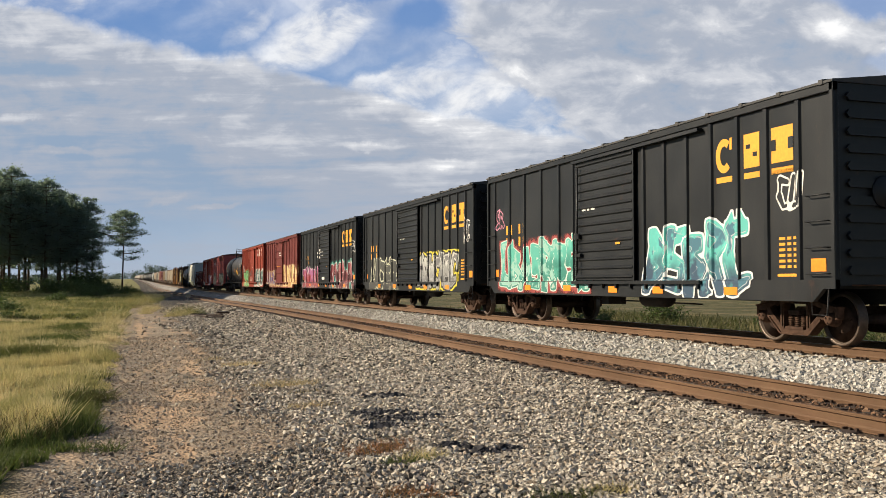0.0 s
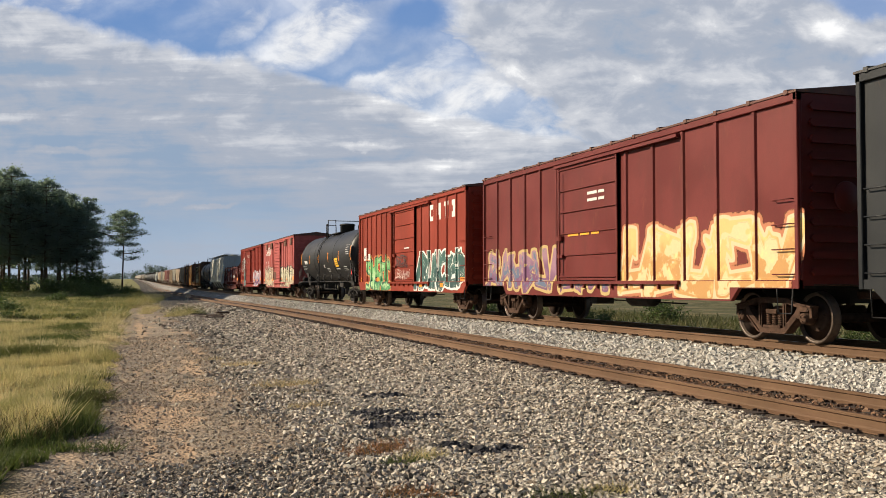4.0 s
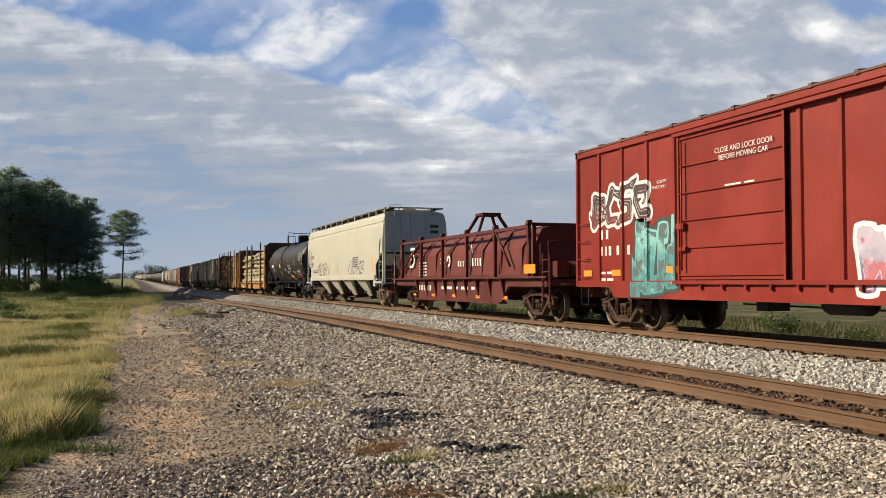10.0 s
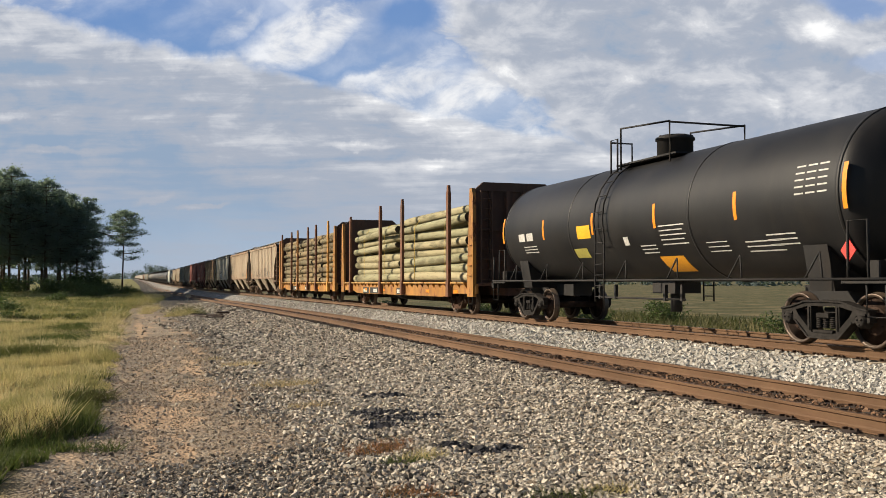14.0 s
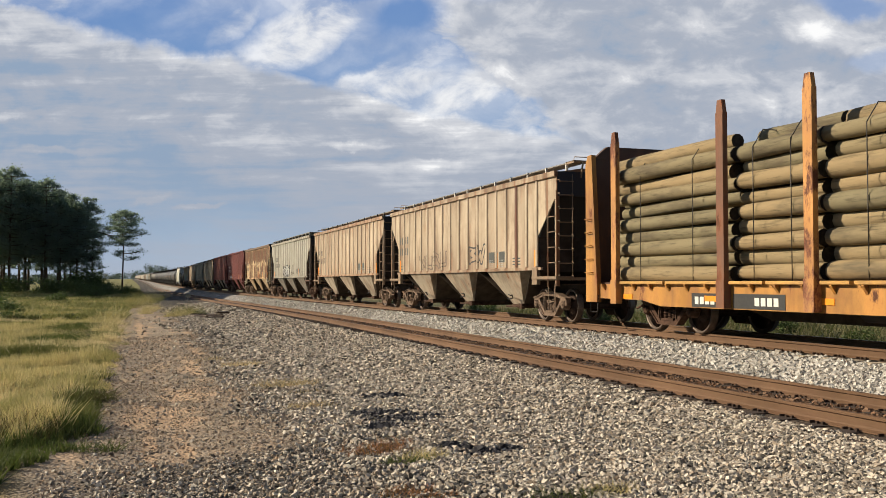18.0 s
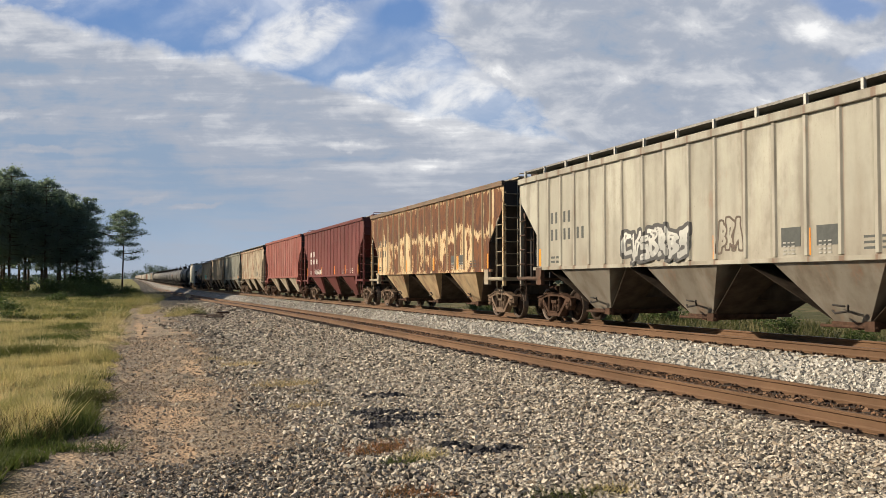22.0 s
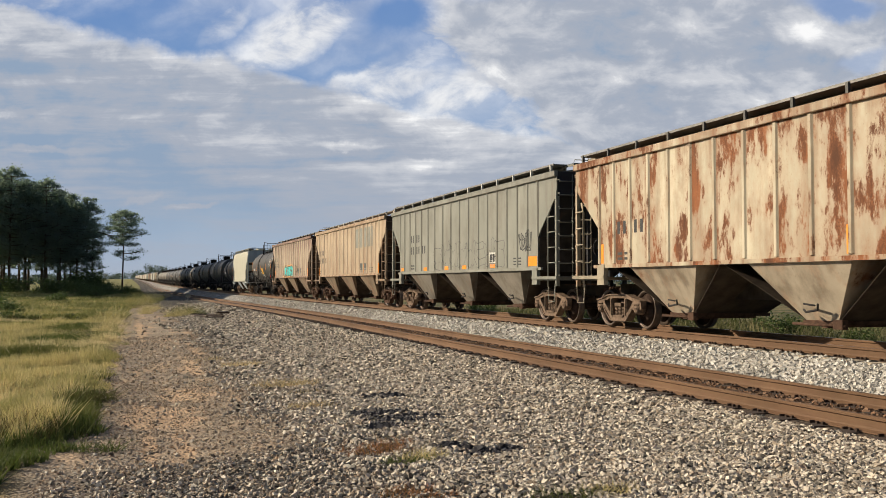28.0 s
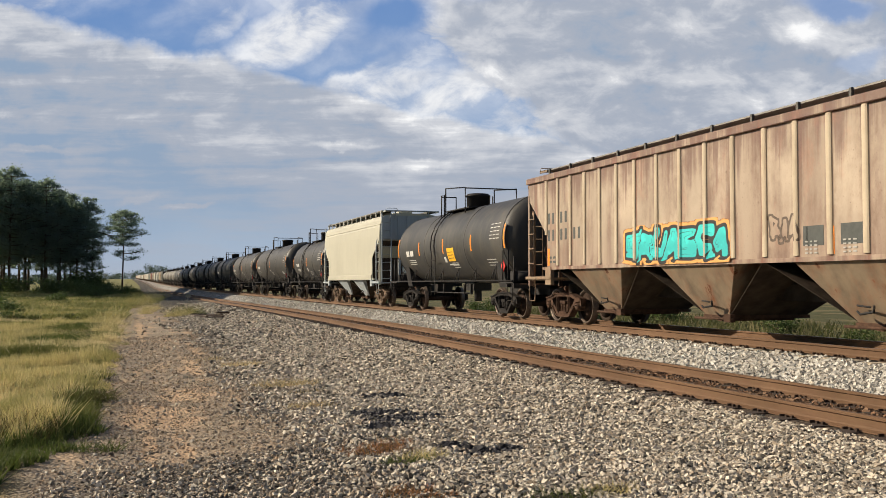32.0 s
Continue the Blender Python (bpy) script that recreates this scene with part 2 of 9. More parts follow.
def simple(name, col, rough=0.6, metal=0.0, vary=0.35, scale=12.0, bump=0.2, spec=0.4):
    m, N = material(name)
    p = N("TexCoord", 3)
    a, b = N.noise(p, scale, 5, 0.6), N.noise(p, scale * 0.12, 4, 0.6)
    rnd = N("ObjectInfo", 5)
    f = N.math("ADD", N.math("MULTIPLY", a, 0.6), N.math("MULTIPLY", b, 0.4))
    c = N.mix(N.step(f, 0.3, 0.7), shade(col, 1 - vary), shade(col, 1 + vary))
    c = N.mix(N.math("MULTIPLY", rnd, 0.3 * vary), c, shade(col, 0.4))
    finish(N, c, rough, metal, N.bump(a, bump, 0.01), spec)
    return m


M = {}
M["rail"] = paint("rail_rust", (0.118, 0.060, 0.025), 0.0, 0.35, 0.5, 0.8, dirt_col=(0.12, 0.06, 0.03))
M["railhead"] = simple("railhead_steel", (0.17, 0.10, 0.06), 0.45, 0.5, 0.3, 6)
M["tie"] = simple("tie_wood", (0.050, 0.034, 0.025), 0.9, 0, 0.5, 9, 0.6)
M["tie_pale"] = simple("tie_dusty", (0.42, 0.35, 0.26), 0.9, 0, 0.35, 9, 0.6)
M["clip"] = simple("spike_iron", (0.05, 0.03, 0.02), 0.8, 0.2, 0.4, 30)
M["truck"] = simple("truck_iron", (0.075, 0.043, 0.029), 0.85, 0.0, 0.5, 8, 0.4, 0.12)
M["truck_pale"] = simple("truck_dusty", (0.16, 0.112, 0.08), 0.85, 0.0, 0.45, 8, 0.4, 0.12)
M["truck_black"] = simple("truck_black", (0.028, 0.025, 0.023), 0.8, 0.0, 0.4, 8, 0.3, 0.12)
M["wheel"] = simple("wheel_steel", (0.050, 0.032, 0.024), 0.85, 0.0, 0.5, 6, 0.2, 0.1)
M["tread"] = simple("wheel_tread", (0.11, 0.082, 0.064), 0.45, 0.5, 0.3, 10, 0.2, 0.3)
M["black"] = paint("black_iron", (0.022, 0.021, 0.021), 0.0, 0.25, 0.4, 0.7, dirt_col=(0.05, 0.036, 0.026), spec=0.2)
# near-black brown: puts the shade under the hoppers into the colour
M["brake_dust"] = simple("painted_under_shade", (0.055, 0.042, 0.032), 0.9, 0.0, 0.5, 3, 0.3, 0.1)
# shaded car ends: the shade is in the near-black base, rust and dirt over it
M["end_shade"] = paint("shade_dark_end_sheet", (0.026, 0.026, 0.029), 0.15, 0.3, 0.4, 0.75, rust_col=(0.06, 0.03, 0.02), dirt_col=(0.05, 0.038, 0.03), spec=0.25, offset=7)
M["end_brown"] = paint("brown_end_sheet", (0.075, 0.045, 0.03), 0.3, 0.4, 0.4, 0.75, rust_col=(0.10, 0.045, 0.025), spec=0.2, offset=9)
M["grey_iron"] = simple("grey_iron", (0.20, 0.19, 0.175), 0.6, 0.2, 0.3, 8)
M["iron_brown"] = paint("brown_iron", (0.075, 0.045, 0.032), 0.3, 0.3, 0.4, 0.8, spec=0.2)
M["iron_cream"] = paint("cream_iron", (0.33, 0.28, 0.20), 0.25, 0.3, 0.4, 0.7)
M["iron_dim"] = paint("dim_grey_iron", (0.085, 0.085, 0.078), 0.1, 0.25, 0.4, 0.7)
M["pale_iron"] = simple("pale_painted_iron", (0.46, 0.45, 0.41), 0.6, 0.0, 0.25, 8)
M["letter_white"] = simple("letter_white", (0.68, 0.66, 0.60), 0.6, 0, 0.15, 15, 0.0)
M["stencil_grey"] = simple("stencil_white", (0.50, 0.49, 0.46), 0.6, 0, 0.25, 20, 0.0)
M["letter_black"] = simple("letter_black", (0.03, 0.03, 0.03), 0.6, 0, 0.2, 15, 0.0)
M["letter_yellow"] = simple("letter_yellow", (0.78, 0.345, 0.022), 0.55, 0, 0.12, 15, 0.0)
M["reflector"] = simple("reflector_orange", (0.84, 0.27, 0.02), 0.35, 0, 0.15, 15, 0.0)
M["placard"] = simple("placard_yellow", (0.80, 0.43, 0.02), 0.5, 0, 0.15, 15, 0.0)
M["placard_old"] = simple("placard_olive", (0.36, 0.32, 0.07), 0.6, 0, 0.2, 15, 0.0)
M["hazard"] = simple("hazard_red", (0.65, 0.05, 0.04), 0.5, 0, 0.1, 15, 0.0)
M["dark_panel"] = simple("stencil_panel", (0.06, 0.065, 0.06), 0.6, 0, 0.2, 10, 0.0)
M["grey_panel"] = simple("patch_panel", (0.20, 0.20, 0.17), 0.7, 0, 0.25, 3, 0.0)
M["brown_patch"] = simple("brown_patch", (0.13, 0.055, 0.03), 0.8, 0, 0.4, 5, 0.1)
# near-black floor colour stands in for the shade inside a box car
M["inside"] = simple("interior_shade", (0.012, 0.011, 0.01), 0.9)
# ---------------------------------------------------------------- mesh builder


class Build:
    """Collects vertices and faces of one mesh."""

    def __init__(self):
        self.v, self.f, self.smooth, self.slot = [], [], [], []
        self.mat = 0

    def add(self, vs, fs, smooth=False):
        o = len(self.v)
        self.v += [tuple(p) for p in vs]
        self.f += [tuple(i + o for i in f) for f in fs]
        self.smooth += [smooth] * len(fs)
        self.slot += [self.mat] * len(fs)
        return self

    def box(self, x0, x1, y0, y1, z0, z1, c=0.0):
        """A box; c chamfers its four long edges along y and z."""
        if c <= 0:
            self.add([(x, y, z) for x in (x0, x1) for y in (y0, y1) for z in (z0, z1)],
                     [(0, 1, 3, 2), (4, 6, 7, 5), (0, 4, 5, 1), (2, 3, 7, 6), (0, 2, 6, 4), (1, 5, 7, 3)])
            return self
        if (y1 - y0) >= (z1 - z0):
            ring = [(x0 + c, z0), (x1 - c, z0), (x1, z0 + c), (x1, z1 - c), (x1 - c, z1), (x0 + c, z1), (x0, z1 - c), (x0, z0 + c)]
            return self.prism([(a, b) for a, b in ring], "y", y0, y1)
        ring = [(x0 + c, y0), (x1 - c, y0), (x1, y0 + c), (x1, y1 - c), (x1 - c, y1), (x0 + c, y1), (x0, y1 - c), (x0, y0 + c)]
        return self.prism(ring, "z", z0, z1)

    def prism(self, ring, axis, a, b, smooth=False):
        """Extrudes a 2D ring along an axis: 'x' ring is (y, z), 'y' ring is (x, z), 'z' ring is (x, y)."""
        def p(r, h):
            return (h, r[0], r[1]) if axis == "x" else (r[0], h, r[1]) if axis == "y" else (r[0], r[1], h)
        n = len(ring)
        self.add([p(r, a) for r in ring] + [p(r, b) for r in ring],
                 [tuple(range(n))[::-1], tuple(range(n, 2 * n))])
        self.add([p(r, a) for r in ring] + [p(r, b) for r in ring],
                 [(i, (i + 1) % n, n + (i + 1) % n, n + i) for i in range(n)], smooth)
        return self

    def tube(self, pts, r, n=6):
        """A round bar through points."""
        pts = [Vector(p) for p in pts]
        vs, fs = [], []
        for i, p in enumerate(pts):
            d = (pts[min(i + 1, len(pts) - 1)] - pts[max(i - 1, 0)]).normalized()
            u = d.cross(Vector((0, 0, 1)) if abs(d.z) < 0.9 else Vector((0, 1, 0))).normalized()
            w = d.cross(u)
            vs += [p + (u * math.cos(2 * math.pi * k / n) + w * math.sin(2 * math.pi * k / n)) * r for k in range(n)]
        for i in range(len(pts) - 1):
            fs += [(i * n + k, i * n + (k + 1) % n, (i + 1) * n + (k + 1) % n, (i + 1) * n + k) for k in range(n)]
        fs += [tuple(range(n))[::-1], tuple(range((len(pts) - 1) * n, len(pts) * n))]
        return self.add(vs, fs, True)

    def spin(self, profile, axis, centre, n=20, smooth=True):
        """Turns a profile of (radius, along) about an axis through centre."""
        vs, fs = [], []
        cx, cy, cz = centre
        for r, h in profile:
            for k in range(n):
                c, s = math.cos(2 * math.pi * k / n) * r, math.sin(2 * math.pi * k / n) * r
                vs.append((cx + h, cy + c, cz + s) if axis == "x" else (cx + c, cy + h, cz + s) if axis == "y" else (cx + c, cy + s, cz + h))
        m = len(profile)
        for i in range(m - 1):
            fs += [(i * n + k, i * n + (k + 1) % n, (i + 1) * n + (k + 1) % n, (i + 1) * n + k) for k in range(n)]
        fs += [tuple(range(n))[::-1], tuple(range((m - 1) * n, m * n))]
        return self.add(vs, fs, smooth)

    def beam(self, x0, x1, a, b, w):
        """A bar in the y-z plane from a to b, w wide, between x0 and x1."""
        d = Vector((b[0] - a[0], b[1] - a[1])).normalized()
        nrm = Vector((-d.y, d.x)) * (w / 2)
        ring = [(a[0] + nrm.x, a[1] + nrm.y), (b[0] + nrm.x, b[1] + nrm.y), (b[0] - nrm.x, b[1] - nrm.y), (a[0] - nrm.x, a[1] - nrm.y)]
        return self.prism(ring, "x", x0, x1)

    def mesh(self, name, *mats, flip=True):
        me = bpy.data.meshes.new(name)
        me.from_pydata(self.v, [], self.f)
        me.polygons.foreach_set("use_smooth", self.smooth)
        for m in mats:
            me.materials.append(m)
        if len(mats) > 1:
            me.polygons.foreach_set("material_index", self.slot)
        if flip:
            bm = bmesh.new()
            bm.from_mesh(me)
            bmesh.ops.recalc_face_normals(bm, faces=bm.faces)
            bm.to_mesh(me)
            bm.free()
        me.update()
        return me


def part(name, shape, mats, parent, label="", m=None):
    """One mesh under a thing or a part. shape: a Build or a ready mesh."""
    mats = mats if isinstance(mats, (list, tuple)) else [mats]
    me = shape if isinstance(shape, bpy.types.Mesh) else shape.mesh(name, *mats)
    ob = new(name, me)
    ob.parent = parent
    if m is not None:
        ob.matrix_basis = m
    if label:
        tagged(ob, label)
    return ob


def thing(name, label, category, group="", kind="", shape=None, mats=None, m=None):
    ob = new(name, shape.mesh(name, *(mats if isinstance(mats, (list, tuple)) else [mats])) if isinstance(shape, Build) else shape)
    if m is not None:
        ob.matrix_basis = m
    return tagged(ob, label, category, group, kind)


# ---------------------------------------------------------------- lie of the land


def rise(y):
    """Height of the line above its level stretch: a gentle climb in the distance."""
    a, b, g = 110.0, 320.0, 0.0058
    if y <= a:
        return 0.0
    if y <= b:
        return g * (y - a) ** 2 / (2 * (b - a))
    return g * (b - a) / 2 + g * (y - b) if y < 1600 else g * (b - a) / 2 + g * (1600 - b)


def merge(y):
    """How far the siding has drawn over to the main track."""
    t = min(1.0, max(0.0, (y - 700) / 400))
    return t * t * (3 - 2 * t)


def siding_drop(y):
    """Railhead of the siding against the main track: it dips in the middle distance and climbs again."""
    stops = ((40, SIDING_Z), (60, -0.43), (90, -0.56), (167, -0.80), (288, -1.0), (400, -0.6), (590, -0.05), (700, 0.0))
    if y <= 40:
        return SIDING_Z
    for (y0, a), (y1, b) in zip(stops, stops[1:]):
        if y < y1:
            return a + (b - a) * (y - y0) / (y1 - y0)
    return 0.0


def siding(y):
    return SIDE_X + (MAIN_X - SIDE_X) * merge(y), siding_drop(y) + rise(y)


def land(x, y):
    """Height of the ground sheet."""
    sx, _ = siding(y)
    k = siding_drop(y) - SIDING_Z
    pts = [(-400, -0.9), (-3.2, -0.78), (-0.9, -0.72 + 0.2 * k), (0.6, -0.78 + 0.5 * k), (1.8, -0.70 + 0.8 * k), (sx - 2.6, -0.63 + k), (sx - 1.30, -0.565 + k), (sx - 1.02, -0.556 + k),
           (sx + 1.25, -0.56 + k), (MAIN_X - 1.45, -0.235), (MAIN_X + 1.45, -0.23), (MAIN_X + 2.9, -0.85), (MAIN_X + 6, -1.15), (600, -0.9)]
    h = pts[-1][1]
    for (x0, h0), (x1, h1) in zip(pts, pts[1:]):
        if x < x1:
            t = min(1, max(0, (x - x0) / max(1e-6, x1 - x0)))
            h = h0 + (h1 - h0) * t
            break
    if x < -0.5 or x > MAIN_X + 4:
        h += 0.10 * noise.noise((x * 0.2, y * 0.2, 0)) + 0.05 * noise.noise((x * 0.8, y * 0.8, 3))
    elif x < sx - 1.4:
        h += 0.022 * noise.noise((x * 0.9, y * 0.9, 5))
    r = rise(y)
    far = min(1.0, max(0.0, (abs(x - 6) - 20) / 120))
    return h + r * (1 - 0.35 * far)


XS = sorted(set([-4000, -2500, -1500, -900, -600, -400, -250, -160, -110, -80, -60, -45, -34, -26, -20, -16, -13, -10.5, -8.5, -7, -6, -5, -4.2, -3.6, -3.2, -2.8, -2.4, -2, -1.6, -1.2, -0.9, -0.6, -0.3]
                + [i * 0.3 for i in range(0, 30)] + [9.2, 9.7, 10.1, 10.5, 11.08, 11.8, 12.5, 13.2, 13.98, 14.6, 15.4, 16.5, 18, 19.5, 22, 25, 30, 38, 50, 70, 100, 150, 220, 330, 500, 800, 1300, 2200, 4000]))
YS = sorted(set([-4000, -2500, -1500, -900, -600, -440, -300, -200, -120, -70, -40, -25, -15, -10, -6, -3, 0, 2, 3.5] + [5 + 0.5 * i for i in range(60)] + [35 + 1.0 * i for i in range(30)]
                + [65 + 3 * i for i in range(25)] + [140 + 8 * i for i in range(25)] + [340, 370, 410, 460, 520, 600, 700, 850, 1000, 1150, 1300, 1450, 1600, 1800, 2600, 4000]))


def grid_mesh(name, xs, ys, fz, mat):
    b = Build()
    nx = len(xs)
    b.v = [(x, y, fz(x, y)) for y in ys for x in xs]
    b.f = [(j * nx + i, j * nx + i + 1, (j + 1) * nx + i + 1, (j + 1) * nx + i) for j in range(len(ys) - 1) for i in range(nx - 1)]
    b.smooth, b.slot = [True] * len(b.f), [0] * len(b.f)
    return b.mesh(name, mat, flip=False)


def ground_material():
    m, N = material("ground_mix")
    p = N("NewGeometry", 0)
    xyz = N("SeparateXYZ", 0, {0: p})
    X = N.math("ADD", xyz, 0.0)
    Y = N.math("ADD", xyz.node.outputs[1], 0.0)
    n_big = N.noise(p, 0.35, 5, 0.6)
    n_mid = N.noise(p, 1.6, 6, 0.65)
    n_fine = N.noise(p, 14, 5, 0.65)
    pebble = N("TexVoronoi", 1, {"Vector": p, "Scale": 22.0, "Randomness": 1.0})
    peb_d = N("TexVoronoi", 0, {"Vector": p, "Scale": 22.0, "Randomness": 1.0})
    peb_h = N("SeparateColor", 0, {0: pebble})
    stone = N.mix(peb_h, (0.11, 0.095, 0.08), (0.54, 0.485, 0.40))
    # shade between the pebbles is painted in as near-black gaps
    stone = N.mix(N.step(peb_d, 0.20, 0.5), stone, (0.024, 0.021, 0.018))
    # close by, the sheet is darkened as shade under the loose stones
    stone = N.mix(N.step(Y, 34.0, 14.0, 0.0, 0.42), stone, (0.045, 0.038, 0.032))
    white = N.mix(peb_h, (0.34, 0.33, 0.31), (0.66, 0.64, 0.60))
    # painted shade in the gaps of the white ballast
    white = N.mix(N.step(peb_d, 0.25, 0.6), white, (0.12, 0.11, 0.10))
    grit = N("TexVoronoi", 1, {"Vector": p, "Scale": 60.0, "Randomness": 1.0})
    grit_h = N("SeparateColor", 0, {0: grit})
    along = N.noise(N.scaled(p, 2.2, 0.5, 1.0), 1.0, 3, 0.55)
    n_soft = N.noise(p, 1.5, 3, 0.55)
    dirt = N.mix(N.step(n_mid, 0.35, 0.65), (0.25, 0.192, 0.137), (0.40, 0.31, 0.215))
    dirt = N.mix(N.math("MULTIPLY", grit_h, 0.55), dirt, (0.11, 0.095, 0.078))
    dirt = N.mix(N.math("MULTIPLY", N.step(grit_h.node.outputs[1], 0.80, 0.9), 0.7), dirt, (0.42, 0.38, 0.31))

    def pale_spot(x, y, rx, ry):
        d = N("VectorMath", 1, {0: N.vmath("MULTIPLY", N.vmath("SUBTRACT", p, (x, y, 0)), (1 / rx, 1 / ry, 0))}, operation="LENGTH")
        return N.step(N.math("ADD", d, N.math("MULTIPLY", N.math("SUBTRACT", n_soft, 0.5), 2.6)), 1.05, 0.45)

    sand = N.step(along, 0.50, 0.70, 0.0, 0.7)
    for spot in ((0.45, 13.8, 0.62, 1.5), (0.62, 11.2, 0.13, 1.6), (0.95, 16.0, 0.55, 1.1), (0.26, 11.0, 0.11, 1.2), (1.35, 21.0, 0.22, 3.2), (1.75, 27.5, 0.20, 4.5), (2.1, 34.0, 0.24, 6.0), (2.2, 45.0, 0.3, 6.0), (0.5, 40.0, 0.25, 9.0), (2.55, 16.3, 0.55, 0.5), (2.7, 13.6, 0.4, 0.5)):
        sand = N.math("MAXIMUM", sand, pale_spot(*spot))
    sand = N.math("MULTIPLY", sand, N.step(grit_h, 0.1, 0.5, 0.88, 1.0))
    dirt = N.mix(N.math("MULTIPLY", sand, 0.95), dirt, N.mix(n_fine, (0.42, 0.28, 0.17), (0.60, 0.43, 0.275)))
    soil = N.mix(N.step(n_fine, 0.3, 0.7), (0.05, 0.048, 0.02), (0.12, 0.10, 0.045))
    soil = N.mix(N.step(n_mid, 0.4, 0.65), soil, (0.22, 0.17, 0.075))
    soil = N.mix(N.step(Y, 45.0, 90.0, 0.0, 0.8), soil, N.mix(n_mid, (0.08, 0.09, 0.034), (0.22, 0.20, 0.085)))
    soil = N.mix(N.step(Y, 195.0, 215.0, 0.0, 0.8), soil, N.mix(n_big, (0.13, 0.14, 0.05), (0.26, 0.23, 0.09)))
    wob = N.math("ADD", N.math("MULTIPLY", N.math("SUBTRACT", n_mid, 0.5), 2.2), N.math("MULTIPLY", N.math("SUBTRACT", n_big, 0.5), 2.0))
    g_edge = N.math("ADD", X, wob)
    gravel = N.step(N.math("ADD", g_edge, N.step(Y, 10.9, 9.3, 0.0, 2.6)), 1.3, 2.9)
    scatter = N.math("MULTIPLY", N.step(n_fine, 0.52, 0.6), 0.30)
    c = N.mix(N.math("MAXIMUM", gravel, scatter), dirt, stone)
    verge = N.math("ADD", N.step(Y, 9.3, 14.0, -0.95, -0.25), N.math("ADD", N.step(Y, 62.0, 125.0, 0.0, 2.5), N.step(Y, 125.0, 390.0, 0.0, 2.0)))
    grass_edge = N.math("SUBTRACT", N.math("ADD", X, N.math("MULTIPLY", N.math("SUBTRACT", n_big, 0.5), 1.2)), verge)
    c = N.mix(N.step(grass_edge, 0.15, -0.25), c, soil)
    on_main = N.math("MULTIPLY", N.step(N.math("ADD", N.math("ADD", X, N.step(Y, 110.0, 190.0, 0.0, 0.9)), N.math("MULTIPLY", N.math("SUBTRACT", n_mid, 0.5), 0.5)), 9.3, 9.7), 1.0)
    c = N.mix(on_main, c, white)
    field = N.mix(N.step(n_mid, 0.3, 0.7), (0.05, 0.055, 0.022), (0.11, 0.105, 0.045))
    field = N.mix(N.step(n_big, 0.46, 0.62, 0.0, 0.8), field, (0.21, 0.165, 0.085))
    c = N.mix(N.step(X, 14.6, 15.8), c, field)
    bed = N.step(N.math("ABSOLUTE", N.math("SUBTRACT", X, 8.47)), 1.55, 1.25)
    c = N.mix(N.math("MULTIPLY", N.math("MULTIPLY", bed, N.step(Y, 320.0, 160.0)), 0.6), c, N.mix(peb_h, (0.05, 0.038, 0.028), (0.20, 0.14, 0.095)))
    h = N.math("ADD", N.math("MULTIPLY", peb_d, -1.0), N.math("MULTIPLY", n_fine, 0.6))
    finish(N, c, 0.95, 0, N.bump(h, 0.8, 0.03), 0.2)
    return m


M["ground"] = ground_material()
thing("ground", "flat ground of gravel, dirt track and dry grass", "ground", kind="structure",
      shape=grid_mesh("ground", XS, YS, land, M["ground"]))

# ---------------------------------------------------------------- tracks


def rail_ring(x, z):
    h = [(-0.070, -0.186), (0.070, -0.186), (0.070, -0.172), (0.018, -0.150), (0.010, -0.130), (0.010, -0.050), (0.036, -0.036), (0.037, -0.008), (0.028, 0.0),
         (-0.028, 0.0), (-0.037, -0.008), (-0.036, -0.036), (-0.010, -0.050), (-0.010, -0.130), (-0.018, -0.150), (-0.070, -0.172)]
    return [(x + a, z + b) for a, b in h]


def rail_mesh(name, centre, off):
    b = Build()
    ys = [-460, -200, -60, -20] + list(range(0, 130, 10)) + list(range(130, 420, 10)) + list(range(420, 1561, 60))
    n = 16
    vs = []
    for y in ys:
        cx, cz = centre(y)
        vs += [(a, y, c) for a, c in rail_ring(cx + off, cz)]
    for i in range(len(ys) - 1):
        for k in range(n):
            b.mat = 1 if k == 8 else 0
            b.add([], [])
            b.f.append((i * n + k, (i + 1) * n + k, (i + 1) * n + (k + 1) % n, i * n + (k + 1) % n))
            b.smooth.append(False)
            b.slot.append(b.mat)
    b.v = vs
    return b.mesh(name, M["rail"], M["railhead"])


def main_line(y):
    return MAIN_X, rise(y)


